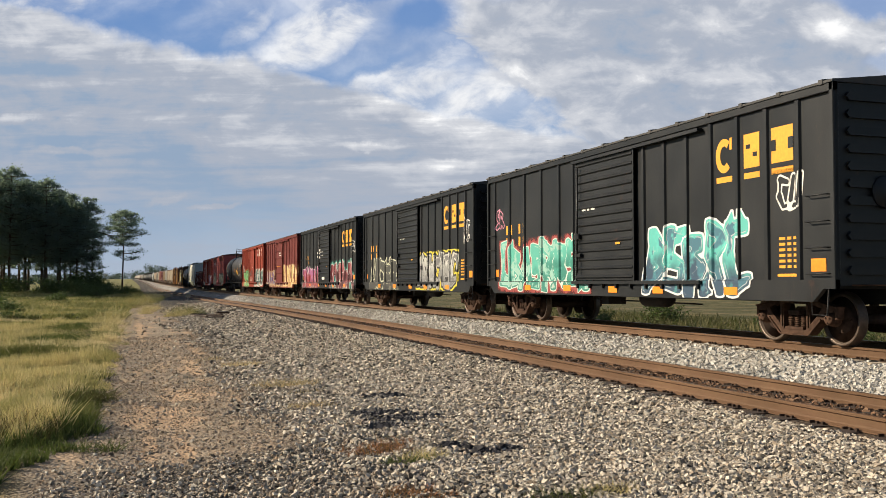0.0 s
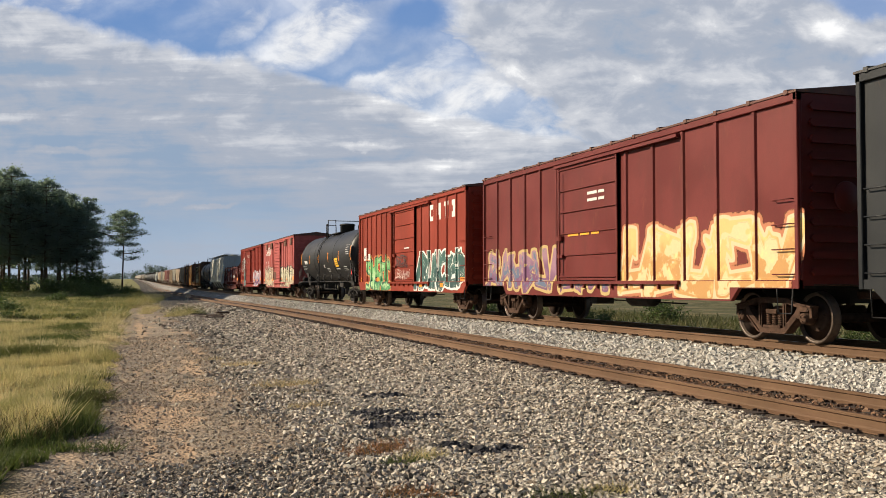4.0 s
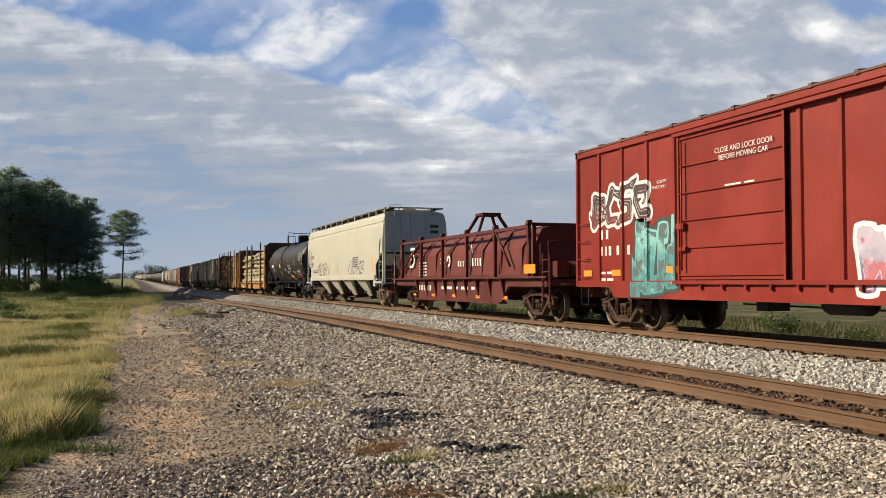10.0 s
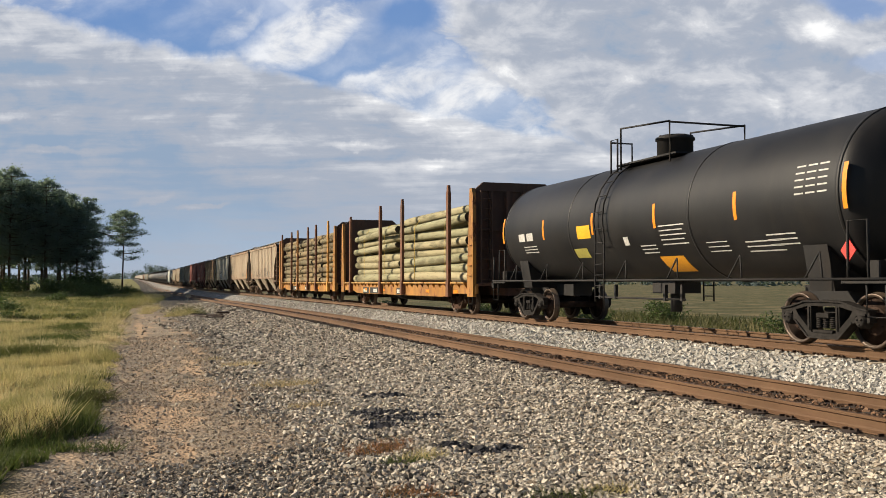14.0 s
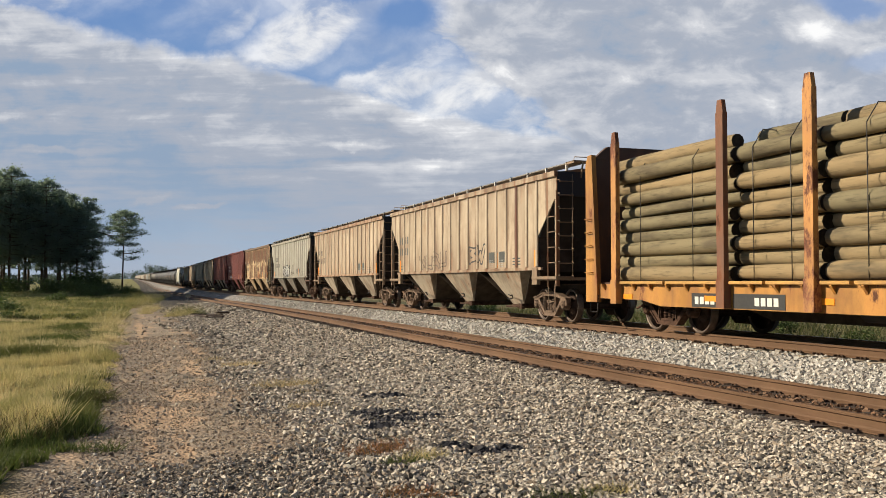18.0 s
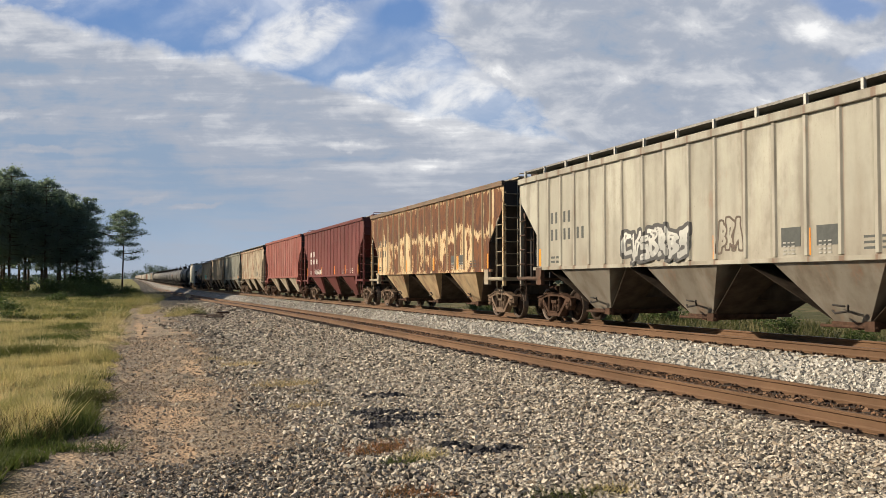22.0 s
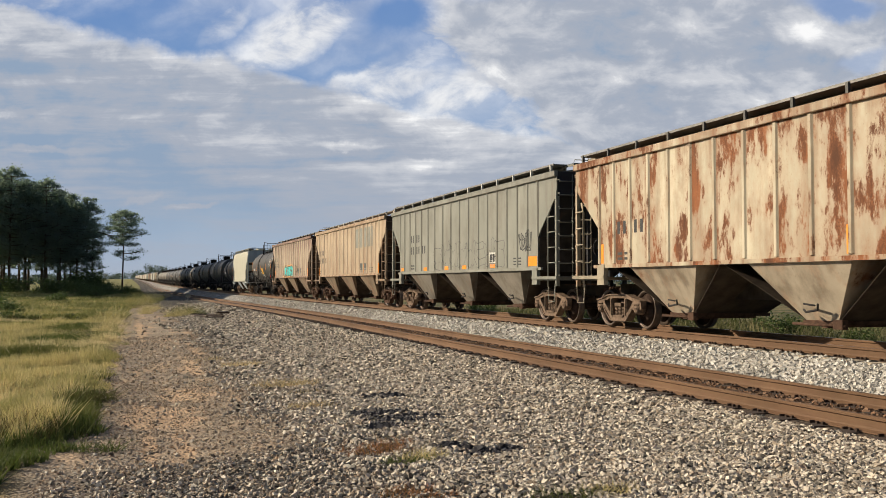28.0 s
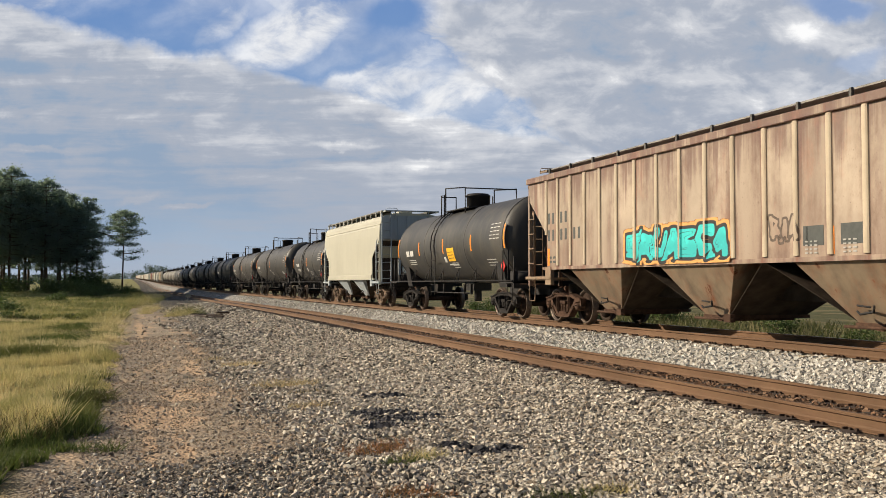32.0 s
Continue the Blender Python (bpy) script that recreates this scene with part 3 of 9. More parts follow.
def track(name, label, centre, tie_mat, y_split, seed, proud):
    rnd = random.Random(seed)
    tr = thing(name, label, "railway track", kind="structure")
    for off in (-0.753, 0.753):
        part("rail", rail_mesh("rail", centre, off), [M["rail"], M["railhead"]], tr)
    tie = Build().box(-1.3, 1.3, -0.115, 0.115, -0.17, 0.0, 0.012).mesh("tie", tie_mat)
    far = Build()
    y, k = -8.0, 0
    while y < 420:
        cx, cz = centre(y)
        z = cz - 0.196 + proud
        if y < y_split:
            part("tie", tie, tie_mat, tr, m=pose(cx + rnd.uniform(-0.04, 0.04), y, z + rnd.uniform(-0.008, 0.006), 0, 0, rnd.uniform(-0.8, 0.8)))
        else:
            far.box(cx - 1.3, cx + 1.3, y - 0.115, y + 0.115, z - 0.1, z - 0.03)
        y += 0.53
    tagged(part("distant_ties", far.mesh("distant_ties", tie_mat, flip=False), tie_mat, tr), kind="stuff")
    # plates, spikes and anchors beside the rails
    bits = Build()
    y = -8.0
    while y < 75:
        cx, cz = centre(y)
        for off in (-0.753, 0.753):
            bits.box(cx + off - 0.17, cx + off + 0.17, y - 0.09, y + 0.09, cz - 0.196, cz - 0.184)
            for s in (-1, 1):
                dx = off + s * 0.10
                bits.box(cx + dx - 0.018, cx + dx + 0.018, y - 0.05 - 0.014, y - 0.05 + 0.014, cz - 0.19, cz - 0.150)
                bits.box(cx + dx - 0.018, cx + dx + 0.018, y + 0.05 - 0.014, y + 0.05 + 0.014, cz - 0.19, cz - 0.155)
                bits.box(cx + dx - 0.035, cx + dx + 0.035, y + 0.13, y + 0.145, cz - 0.20, cz - 0.155)
        y += 0.53
    tagged(part("spikes_and_plates", bits, M["clip"], tr), kind="stuff")
    return tr


track("main_track", "rusty main line track on pale crushed-stone ballast", main_line, M["tie_pale"], 90, 3, 0.0)
track("siding_track", "rusty siding track with dark worn wooden ties", siding, M["tie"], 90, 4, 0.018)
# ---------------------------------------------------------------- running gear
WHEEL_R, WHEELBASE = 0.457, 1.78
WHEELSETS = []                      # (wheelset, its place along the truck)


def coil_profile(z0, z1, r, turns):
    out = [(0.01, z0)]
    for i in range(turns):
        a, b = z0 + (z1 - z0) * i / turns, z0 + (z1 - z0) * (i + 1) / turns
        out += [(r * 0.62, a + 0.002), (r, (a + b) / 2 - 0.006), (r, (a + b) / 2 + 0.006), (r * 0.62, b - 0.002)]
    return out + [(0.01, z1)]


def plate(b, polys, x0, x1):
    """A flat casting between x0 and x1 whose outline is the outer edge of polygons (y, z) that share corners."""
    index, pts = {}, []
    for poly in polys:
        for q in poly:
            if q not in index:
                index[q] = len(pts)
                pts.append(q)
    n = len(pts)
    faces, edges = [], collections.Counter()
    for poly in polys:
        ids = [index[q] for q in poly]
        faces += [tuple(ids), tuple(n + i for i in ids[::-1])]
        for i, j in zip(ids, ids[1:] + ids[:1]):
            edges[(min(i, j), max(i, j))] += 1
    faces += [(i, j, n + j, n + i) for (i, j), c in edges.items() if c == 1]
    return b.add([(x0, y, z) for y, z in pts] + [(x1, y, z) for y, z in pts], faces)


def side_frame_mesh(style):
    """A cast side frame: arched top, two three-cornered windows, the spring window between its columns."""
    b = Build()
    d = 0.0 if style == 0 else -0.03
    polys = []
    for k in (-1, 1):
        p = {n: (round(k * y, 3), round(z + d, 3)) for n, (y, z) in dict(
            A=(0, 0.81), B=(0.46, 0.80), C=(0.80, 0.71), D=(1.07, 0.665), E=(1.08, 0.47), F=(1.02, 0.46), G=(1.01, 0.585), H=(0.77, 0.585), I=(0.765, 0.455), J=(0.695, 0.44),
            K=(0.37, 0.165), L=(0, 0.155), S=(0.30, 0.255), O=(0, 0.255), T=(0.30, 0.715), U=(0, 0.715), P=(0.395, 0.715), Q=(0.695, 0.645), R=(0.625, 0.545), V=(0.395, 0.345)).items()}
        polys += [[p[c] for c in ring] for ring in ("ABPTU", "BCQP", "CDEFGHQ", "QHIJR", "RJKSV", "PVST", "SKLO")]
    plate(b, polys, -1.10, -0.955)
    # raised flanges round the casting
    for k in (-1, 1):
        for a, c in (((0, 0.805), (0.46, 0.795)), ((0.46, 0.795), (0.80, 0.705)), ((0.80, 0.705), (1.07, 0.66)), ((0.69, 0.45), (0.375, 0.172)), ((0.375, 0.172), (0, 0.165))):
            b.beam(-1.13, -0.93, (k * a[0], a[1] + d), (k * c[0], c[1] + d), 0.030)
        b.beam(-1.12, -0.95, (k * 0.345, 0.70 + d), (k * 0.345, 0.30 + d), 0.04)
        b.box(-1.12, -0.94, k * 0.89 - 0.11, k * 0.89 + 0.11, 0.575 + d, 0.61 + d)
    b.box(-1.12, -0.93, -0.15, 0.15, 0.51 + d, 0.60 + d, 0.012)                # bolster end
    b.box(-1.12, -0.93, -0.24, 0.24, 0.255 + d, 0.30 + d)                      # spring seat
    return b


def bearing_mesh():
    b = Build()
    b.spin([(0.11, -0.10), (0.125, -0.08), (0.125, 0.02), (0.10, 0.05), (0.10, 0.10), (0.07, 0.115)], "x", (0, 0, 0), 14)
    for k in range(3):
        a = 2 * math.pi * k / 3 + 0.5
        b.spin([(0.018, 0.10), (0.018, 0.135)], "x", (0, 0.055 * math.cos(a), 0.055 * math.sin(a)), 6)
    return b


def wheelset_mesh():
    b = Build()
    for s in (-1, 1):
        r = WHEEL_R
        b.mat = 0
        b.spin([(0.10, s * 0.875), (0.14, s * 0.87), (0.17, s * 0.83), (r - 0.12, s * 0.785), (r - 0.055, s * 0.812)], "x", (0, 0, 0), 28)
        b.mat = 1
        b.spin([(r - 0.058, s * 0.81), (r - 0.052, s * 0.862), (r - 0.006, s * 0.872), (r, s * 0.865), (r + 0.002, s * 0.76), (r + 0.028, s * 0.74), (r + 0.025, s * 0.715), (r - 0.07, s * 0.71)], "x", (0, 0, 0), 28)
        b.mat = 0
        b.spin([(r - 0.07, s * 0.705), (r - 0.1, s * 0.74), (0.13, s * 0.70), (0.10, s * 0.66)], "x", (0, 0, 0), 28)
        for k in range(4):
            a = k * math.pi / 2
            b.spin([(0.02, s * 0.80), (0.018, s * 0.845)], "x", (0, 0.2 * math.cos(a), 0.2 * math.sin(a)), 6)
    b.spin([(0.085, -0.97), (0.085, 0.97)], "x", (0, 0, 0), 12)
    return b


TRUCK_MESH = {}


def truck_meshes(key):
    if key not in TRUCK_MESH:
        m = {"dark": M["truck"], "pale": M["truck_pale"], "black": M["truck_black"]}[key]
        TRUCK_MESH[key] = {
            "bolster": Build().box(-0.93, 0.93, -0.17, 0.17, 0.42, 0.66, 0.03).spin([(0.28, 0.66), (0.28, 0.74)], "z", (0, 0, 0), 16).box(-0.8, 0.8, -0.62, -0.56, 0.35, 0.42).box(-0.8, 0.8, 0.56, 0.62, 0.35, 0.42).mesh("bolster", m),
            "frame": side_frame_mesh(1 if key == "black" else 0).mesh("side_frame", m),
            "spring": Build().spin(coil_profile(0.30, 0.505, 0.066, 6), "z", (0, 0, 0), 12).mesh("spring", m),
            "bearing": bearing_mesh().mesh("bearing_cap", m),
            "wheelset": wheelset_mesh().mesh("wheelset", M["wheel"], M["tread"])}
    return TRUCK_MESH[key]


def truck(car, y, key="dark"):
    """A two-axle truck with its centre at y along the car."""
    t = truck_meshes(key)
    tr = part("truck", t["bolster"], None, car, m=pose(0, y, 0))
    for s in (-1, 1):
        part("side_frame", t["frame"], None, tr, m=pose(0, 0, 0, 0, 0, 0 if s < 0 else 180))
        for k in (-0.165, 0.0, 0.165):
            part("spring", t["spring"], None, tr, m=pose(s * 1.02, k, 0))
        for k in (-1, 1):
            part("bearing_cap", t["bearing"], None, tr, m=pose(s * 1.03, k * WHEELBASE / 2, WHEEL_R, 0, 0, 0 if s > 0 else 180))
    for k in (-1, 1):
        w = part("wheelset", t["wheelset"], None, tr, m=pose(0, k * WHEELBASE / 2, WHEEL_R))
        WHEELSETS.append((w, k))
    return tr


COUPLER = {}


def coupler(car, y_end, s, reach):
    """Knuckle coupler on a shank at the end s of a car, with its air hose."""
    b = Build()
    y0, y1 = y_end - s * 0.35, y_end + s * reach
    b.box(-0.08, 0.08, min(y0, y1), max(y0, y1), 0.80, 0.94, 0.02)
    b.box(-0.17, 0.13, min(y1 - s * 0.22, y1 + s * 0.06), max(y1 - s * 0.22, y1 + s * 0.06), 0.74, 1.0, 0.03)
    b.tube([(0.45, y_end, 0.85), (0.42, y_end + s * 0.25, 0.6), (0.3, y_end + s * reach, 0.42)], 0.03, 6)
    b.tube([(-0.16, y1 - s * 0.1, 0.98), (-0.6, y_end + s * 0.12, 1.05), (-1.35, y_end + s * 0.1, 1.05)], 0.015, 5)
    return part("coupler", b, M["truck"], car)


# ---------------------------------------------------------------- lettering and graffiti


def bars(car, x, y, z, widths, h, gap, mat, name="lettering", rows=1, row_gap=0.1):
    """Plain bars that stand for lettering, running from +y to -y."""
    for r in range(rows):
        yy = y
        b = Build()
        for k, w in enumerate(widths):
            zz = z - r * (h + row_gap)
            one = Build() if h > 0.15 else b
            one.box(x - 0.004, x, yy - w * (0.58 if h > 0.15 else 1.0), yy, zz, zz + h)
            yy -= w + gap
            if h > 0.15:
                part(name, one, mat, car)
        if h <= 0.15:
            tagged(part(name, b, mat, car), kind="stuff")


def blocks(car, x, items, mat, name="emblem_shape"):
    """Plain slabs (y, z, width, height, slant)."""
    for y, z, w, h, sl in items:
        b = Build()
        b.prism([(y + w / 2 + sl, z), (y - w / 2 + sl, z), (y - w / 2 - sl, z + h), (y + w / 2 - sl, z + h)], "x", x - 0.005, x)
        part(name, b, mat, car)


def text(car, body, x, y, z, size, mat):
    """Lettering that reads from the near side."""
    cu = bpy.data.curves.new("lettering", "FONT")
    cu.body, cu.size, cu.extrude, cu.align_x = body, size, 0.002, "CENTER"
    tmp = bpy.data.objects.new("tmp_text", cu)
    scene.collection.objects.link(tmp)
    me = bpy.data.meshes.new_from_object(tmp.evaluated_get(bpy.context.evaluated_depsgraph_get()))
    bpy.data.objects.remove(tmp)
    bpy.data.curves.remove(cu)
    me.materials.clear()
    me.materials.append(mat)
    return part("lettering", me, mat, car, m=Matrix.Translation((x, y, z)) @ Euler((radians(90), 0, radians(-90))).to_matrix().to_4x4())


def spray_material(name, fills, outline, halo=None, inner=None, rim=0.075, mist=False):
    """Sprayed paint: distance to the letter edges picks fill, outline and halo."""
    m, N = material(name)
    at = N("Attribute", 0, attribute_name="spray")
    sep = N("SeparateColor", 0, {0: at})
    d, tone = sep, sep.node.outputs[1]
    p = N("TexCoord", 3)
    n = N.noise(p, 2.2, 3, 0.5)
    t = N.math("ADD", tone, N.math("MULTIPLY", N.math("SUBTRACT", n, 0.5), 0.6))
    c = N.mix(N.step(t, 0.35, 0.65), fills[0], fills[1])
    if len(fills) > 2:
        c = N.mix(N.step(t, 0.72, 0.8), c, fills[2])
    if inner is not None:
        c = N.mix(N.math("MULTIPLY", N.step(d, 0.050, 0.060), N.step(n, 0.50, 0.54)), c, inner)
    n2 = N.noise(p, 5.0, 2, 0.5)
    line = N.step(N.math("ABSOLUTE", N.math("SUBTRACT", d, N.math("ADD", 0.035, N.math("MULTIPLY", n2, 0.07)))), 0.011, 0.005)
    c = N.mix(N.math("MULTIPLY", line, N.step(n, 0.44, 0.56)), c, N.mix(0.35, outline, fills[0]))
    c = N.mix(N.math("MULTIPLY", N.step(N.noise(p, 3.1, 4, 0.6), 0.52, 0.70), 0.45), c, shade(fills[-1], 1.5))
    c = N.mix(N.step(d, 0.012, 0.0), c, outline)
    edge = -rim
    if halo is not None:
        c = N.mix(N.step(d, 0.015 - rim, -rim), c, halo)
        edge = -rim - 0.075
    c = N.mix(N.math("MULTIPLY", N.noise(p, 25, 3), 0.2), c, (0.1, 0.08, 0.06))
    mask = N.step(d, edge - 0.006, edge)
    if mist:                                                 # a soft cloud of paint that rises in wisps
        wisp = N.noise(N.scaled(p, 1, 5.0, 1.6), 1.0, 4, 0.6)
        mask = N.step(N.math("ADD", d, N.math("MULTIPLY", N.math("SUBTRACT", wisp, 0.5), 0.34)), -0.21, -rim - 0.01)
    elif halo is not None:
        mask = N.math("MULTIPLY", mask, N.step(N.math("ADD", d, N.math("MULTIPLY", N.noise(p, 9, 4), 0.10)), edge + 0.02, edge + 0.09))
    bs = N("BsdfPrincipled", 0, {"Base Color": c, "Roughness": 0.5, "Specular IOR Level": 0.4})
    N("OutputMaterial", 0, {0: N("MixShader", 0, {0: mask, 1: N("BsdfTransparent", 0), 2: bs})})
    return m


def graffiti(car, drape, y0, y1, z0, z1, mat, seed, letters=5, weight=0.13, label="", lean=0.0, thin=False, round_=False):
    """A sprayed piece on the near side: letter-like strokes between y0 (left, larger) and y1, draped over the posts."""
    rnd = random.Random(seed)
    if not thin:
        letters, weight = max(letters + 1, round(letters * 1.35)), weight * 0.80
    step = 0.038 if not thin else 0.03
    pad = 0.25
    ny, nz = int((y0 - y1 + 2 * pad) / step) + 1, int((z1 - z0 + 2 * pad) / step) + 1
    Y = np.linspace(y0 + pad, y1 - pad, ny)
    Z = np.linspace(z0 - pad, z1 + pad, nz)
    GY, GZ = np.meshgrid(Y, Z)
    best = np.full(GY.shape, -9.0)
    second = np.full(GY.shape, -9.0)
    tone = np.zeros(GY.shape)
    w = (y0 - y1) / letters
    for k in range(letters):
        cy0, cw = y0 - k * w, w * 1.12
        tall = (z1 - z0) * rnd.uniform(0.82, 1.0)
        base = z0 + rnd.uniform(0, 0.08)
        kind = rnd.choice("ABCDEFG")
        tilt = rnd.uniform(-0.35, 0.35) * w
        P = {"A": [(0.05, 0), (0.45, 1), (0.95, 0.02)], "B": [(0.1, 0.02), (0.12, 0.95), (0.85, 0.75), (0.3, 0.5), (0.95, 0.25), (0.15, 0.05)],
             "C": [(0.95, 0.9), (0.3, 0.95), (0.08, 0.45), (0.35, 0.05), (0.95, 0.12)], "D": [(0.1, 0.0), (0.12, 1.0), (0.8, 0.8), (0.5, 0.45), (1.0, 0.0)],
             "E": [(0.05, 0.95), (0.35, 0.1), (0.55, 0.6), (0.75, 0.1), (1.0, 1.0)], "F": [(0.9, 0.95), (0.15, 0.9), (0.2, 0.55), (0.85, 0.45), (0.8, 0.08), (0.05, 0.05)],
             "G": [(0.12, 1.0), (0.1, 0.08), (0.9, 0.1), (0.92, 1.0)]}[kind]
        pts = [(cy0 - (a * 0.86 + rnd.uniform(-0.08, 0.08)) * cw + (lean + tilt) * (b - 0.5), base + (b + rnd.uniform(-0.09, 0.09)) * tall) for a, b in P]
        if kind in "AD":
            extra = [((pts[0][0] + pts[1][0]) / 2, (pts[0][1] + pts[1][1]) / 2 - 0.1), ((pts[-1][0] + pts[-2][0]) / 2, (pts[-1][1] + pts[-2][1]) / 2)]
        else:
            extra = []
        segs = [(a, b, None) for a, b in zip(pts, pts[1:])] + ([(*extra, None)] if extra else [])
        if not thin:
            for a, _ in zip(pts, range(3)):                 # spurs that taper off
                ang = rnd.uniform(0, 2 * math.pi)
                ln = rnd.uniform(0.25, 0.60) * tall
                segs.append((a, (a[0] + math.cos(ang) * ln * 0.7, min(z1 + 0.2, max(z0 - 0.1, a[1] + math.sin(ang) * ln))), 0.03))
        s = np.full(GY.shape, 9.0)
        for (ay, az), (by, bz), end in segs:
            wa, wb = weight * rnd.uniform(0.7, 1.45), weight * rnd.uniform(0.6, 1.4) if end is None else end
            dy, dz = by - ay, bz - az
            t = np.clip(((GY - ay) * dy + (GZ - az) * dz) / (dy * dy + dz * dz + 1e-9), 0, 1)
            ey, ez = GY - ay - t * dy, GZ - az - t * dz
            dist = np.hypot(ey, ez) if round_ else np.maximum(np.abs(ey), np.abs(ez)) * 0.6 + np.hypot(ey, ez) * 0.42
            s = np.minimum(s, dist - (wa + (wb - wa) * t))
        s = -s
        second = np.maximum(second, np.minimum(best, s))
        tone = np.where(s > best, rnd.random() * 0.35 + 0.65 * (GZ - z0) / (z1 - z0), tone)
        best = np.maximum(best, s)
    # where two letters overlap an outline runs between them
    d = np.minimum(best, np.where(second > -0.02, np.abs(best - second) - 0.02, 9.0))
    b = Build()
    drape_x = [[drape(y, z) for y in Y] for z in Z]
    b.v = [(drape_x[i][j] or -1.6, Y[j], Z[i]) for i in range(nz) for j in range(ny)]
    keep = best > -0.24
    on = np.array([[q is not None for q in row] for row in drape_x])
    for i in range(nz - 1):
        for j in range(ny - 1):
            if (keep[i, j] or keep[i + 1, j] or keep[i, j + 1] or keep[i + 1, j + 1]) and on[i:i + 2, j:j + 2].all():
                b.f.append((i * ny + j, i * ny + j + 1, (i + 1) * ny + j + 1, (i + 1) * ny + j))
    b.smooth, b.slot = [False] * len(b.f), [0] * len(b.f)
    me = b.mesh("graffiti", mat, flip=False)
    col = me.attributes.new("spray", "FLOAT_COLOR", "POINT")
    data = np.zeros((ny * nz, 4), dtype=np.float32)
    data[:, 0], data[:, 1], data[:, 3] = np.clip(d, -1, 1).ravel(), tone.ravel(), 1
    col.data.foreach_set("color", data.ravel())
    return part("graffiti", me, mat, car, label or "sprayed graffiti lettering")


def flat_drape(x, posts, proud, half, sill_top=0.0, low_mid=0.0, low_end=0.0, clear=0.0):
    def f(y, z):
        if z < sill_top:
            return None if z < (low_mid if abs(y) < clear else low_end) else x - 0.062
        for p in posts:
            if abs(y - p) < half:
                return x - proud - 0.005
        return x - 0.005
    return f


def ladder(car, x, y0, y1, z0, z1, rungs, mat, rails=True, name="ladder", r=0.018):
    b = Build()
    if rails:
        for y in (y0, y1):
            b.box(x - 0.03, x + 0.03, y - 0.022, y + 0.022, z0, z1)
    for i in range(rungs):
        z = z0 + (z1 - z0) * (i + 0.5) / rungs
        b.tube([(x, y0, z), (x - 0.02, (y0 + y1) / 2, z), (x, y1, z)], r, 5)
    return part(name, b, mat, car)


def grabs(car, x, yc, w, zs, mat):
    """Separate grab irons one above another."""
    for z in zs:
        b = Build().tube([(x, yc - w / 2, z), (x - 0.08, yc - w / 2, z), (x - 0.08, yc + w / 2, z), (x, yc + w / 2, z)], 0.012, 5)
        part("grab_iron", b, mat, car)


def stirrup(car, y, mat, z=1.05, drop=0.5):
    b = Build().tube([(-1.55, y - 0.22, z), (-1.56, y - 0.18, z - drop), (-1.56, y + 0.18, z - drop), (-1.55, y + 0.22, z)], 0.016, 5)
    return part("step_iron", b, mat, car)


# ---------------------------------------------------------------- box cars


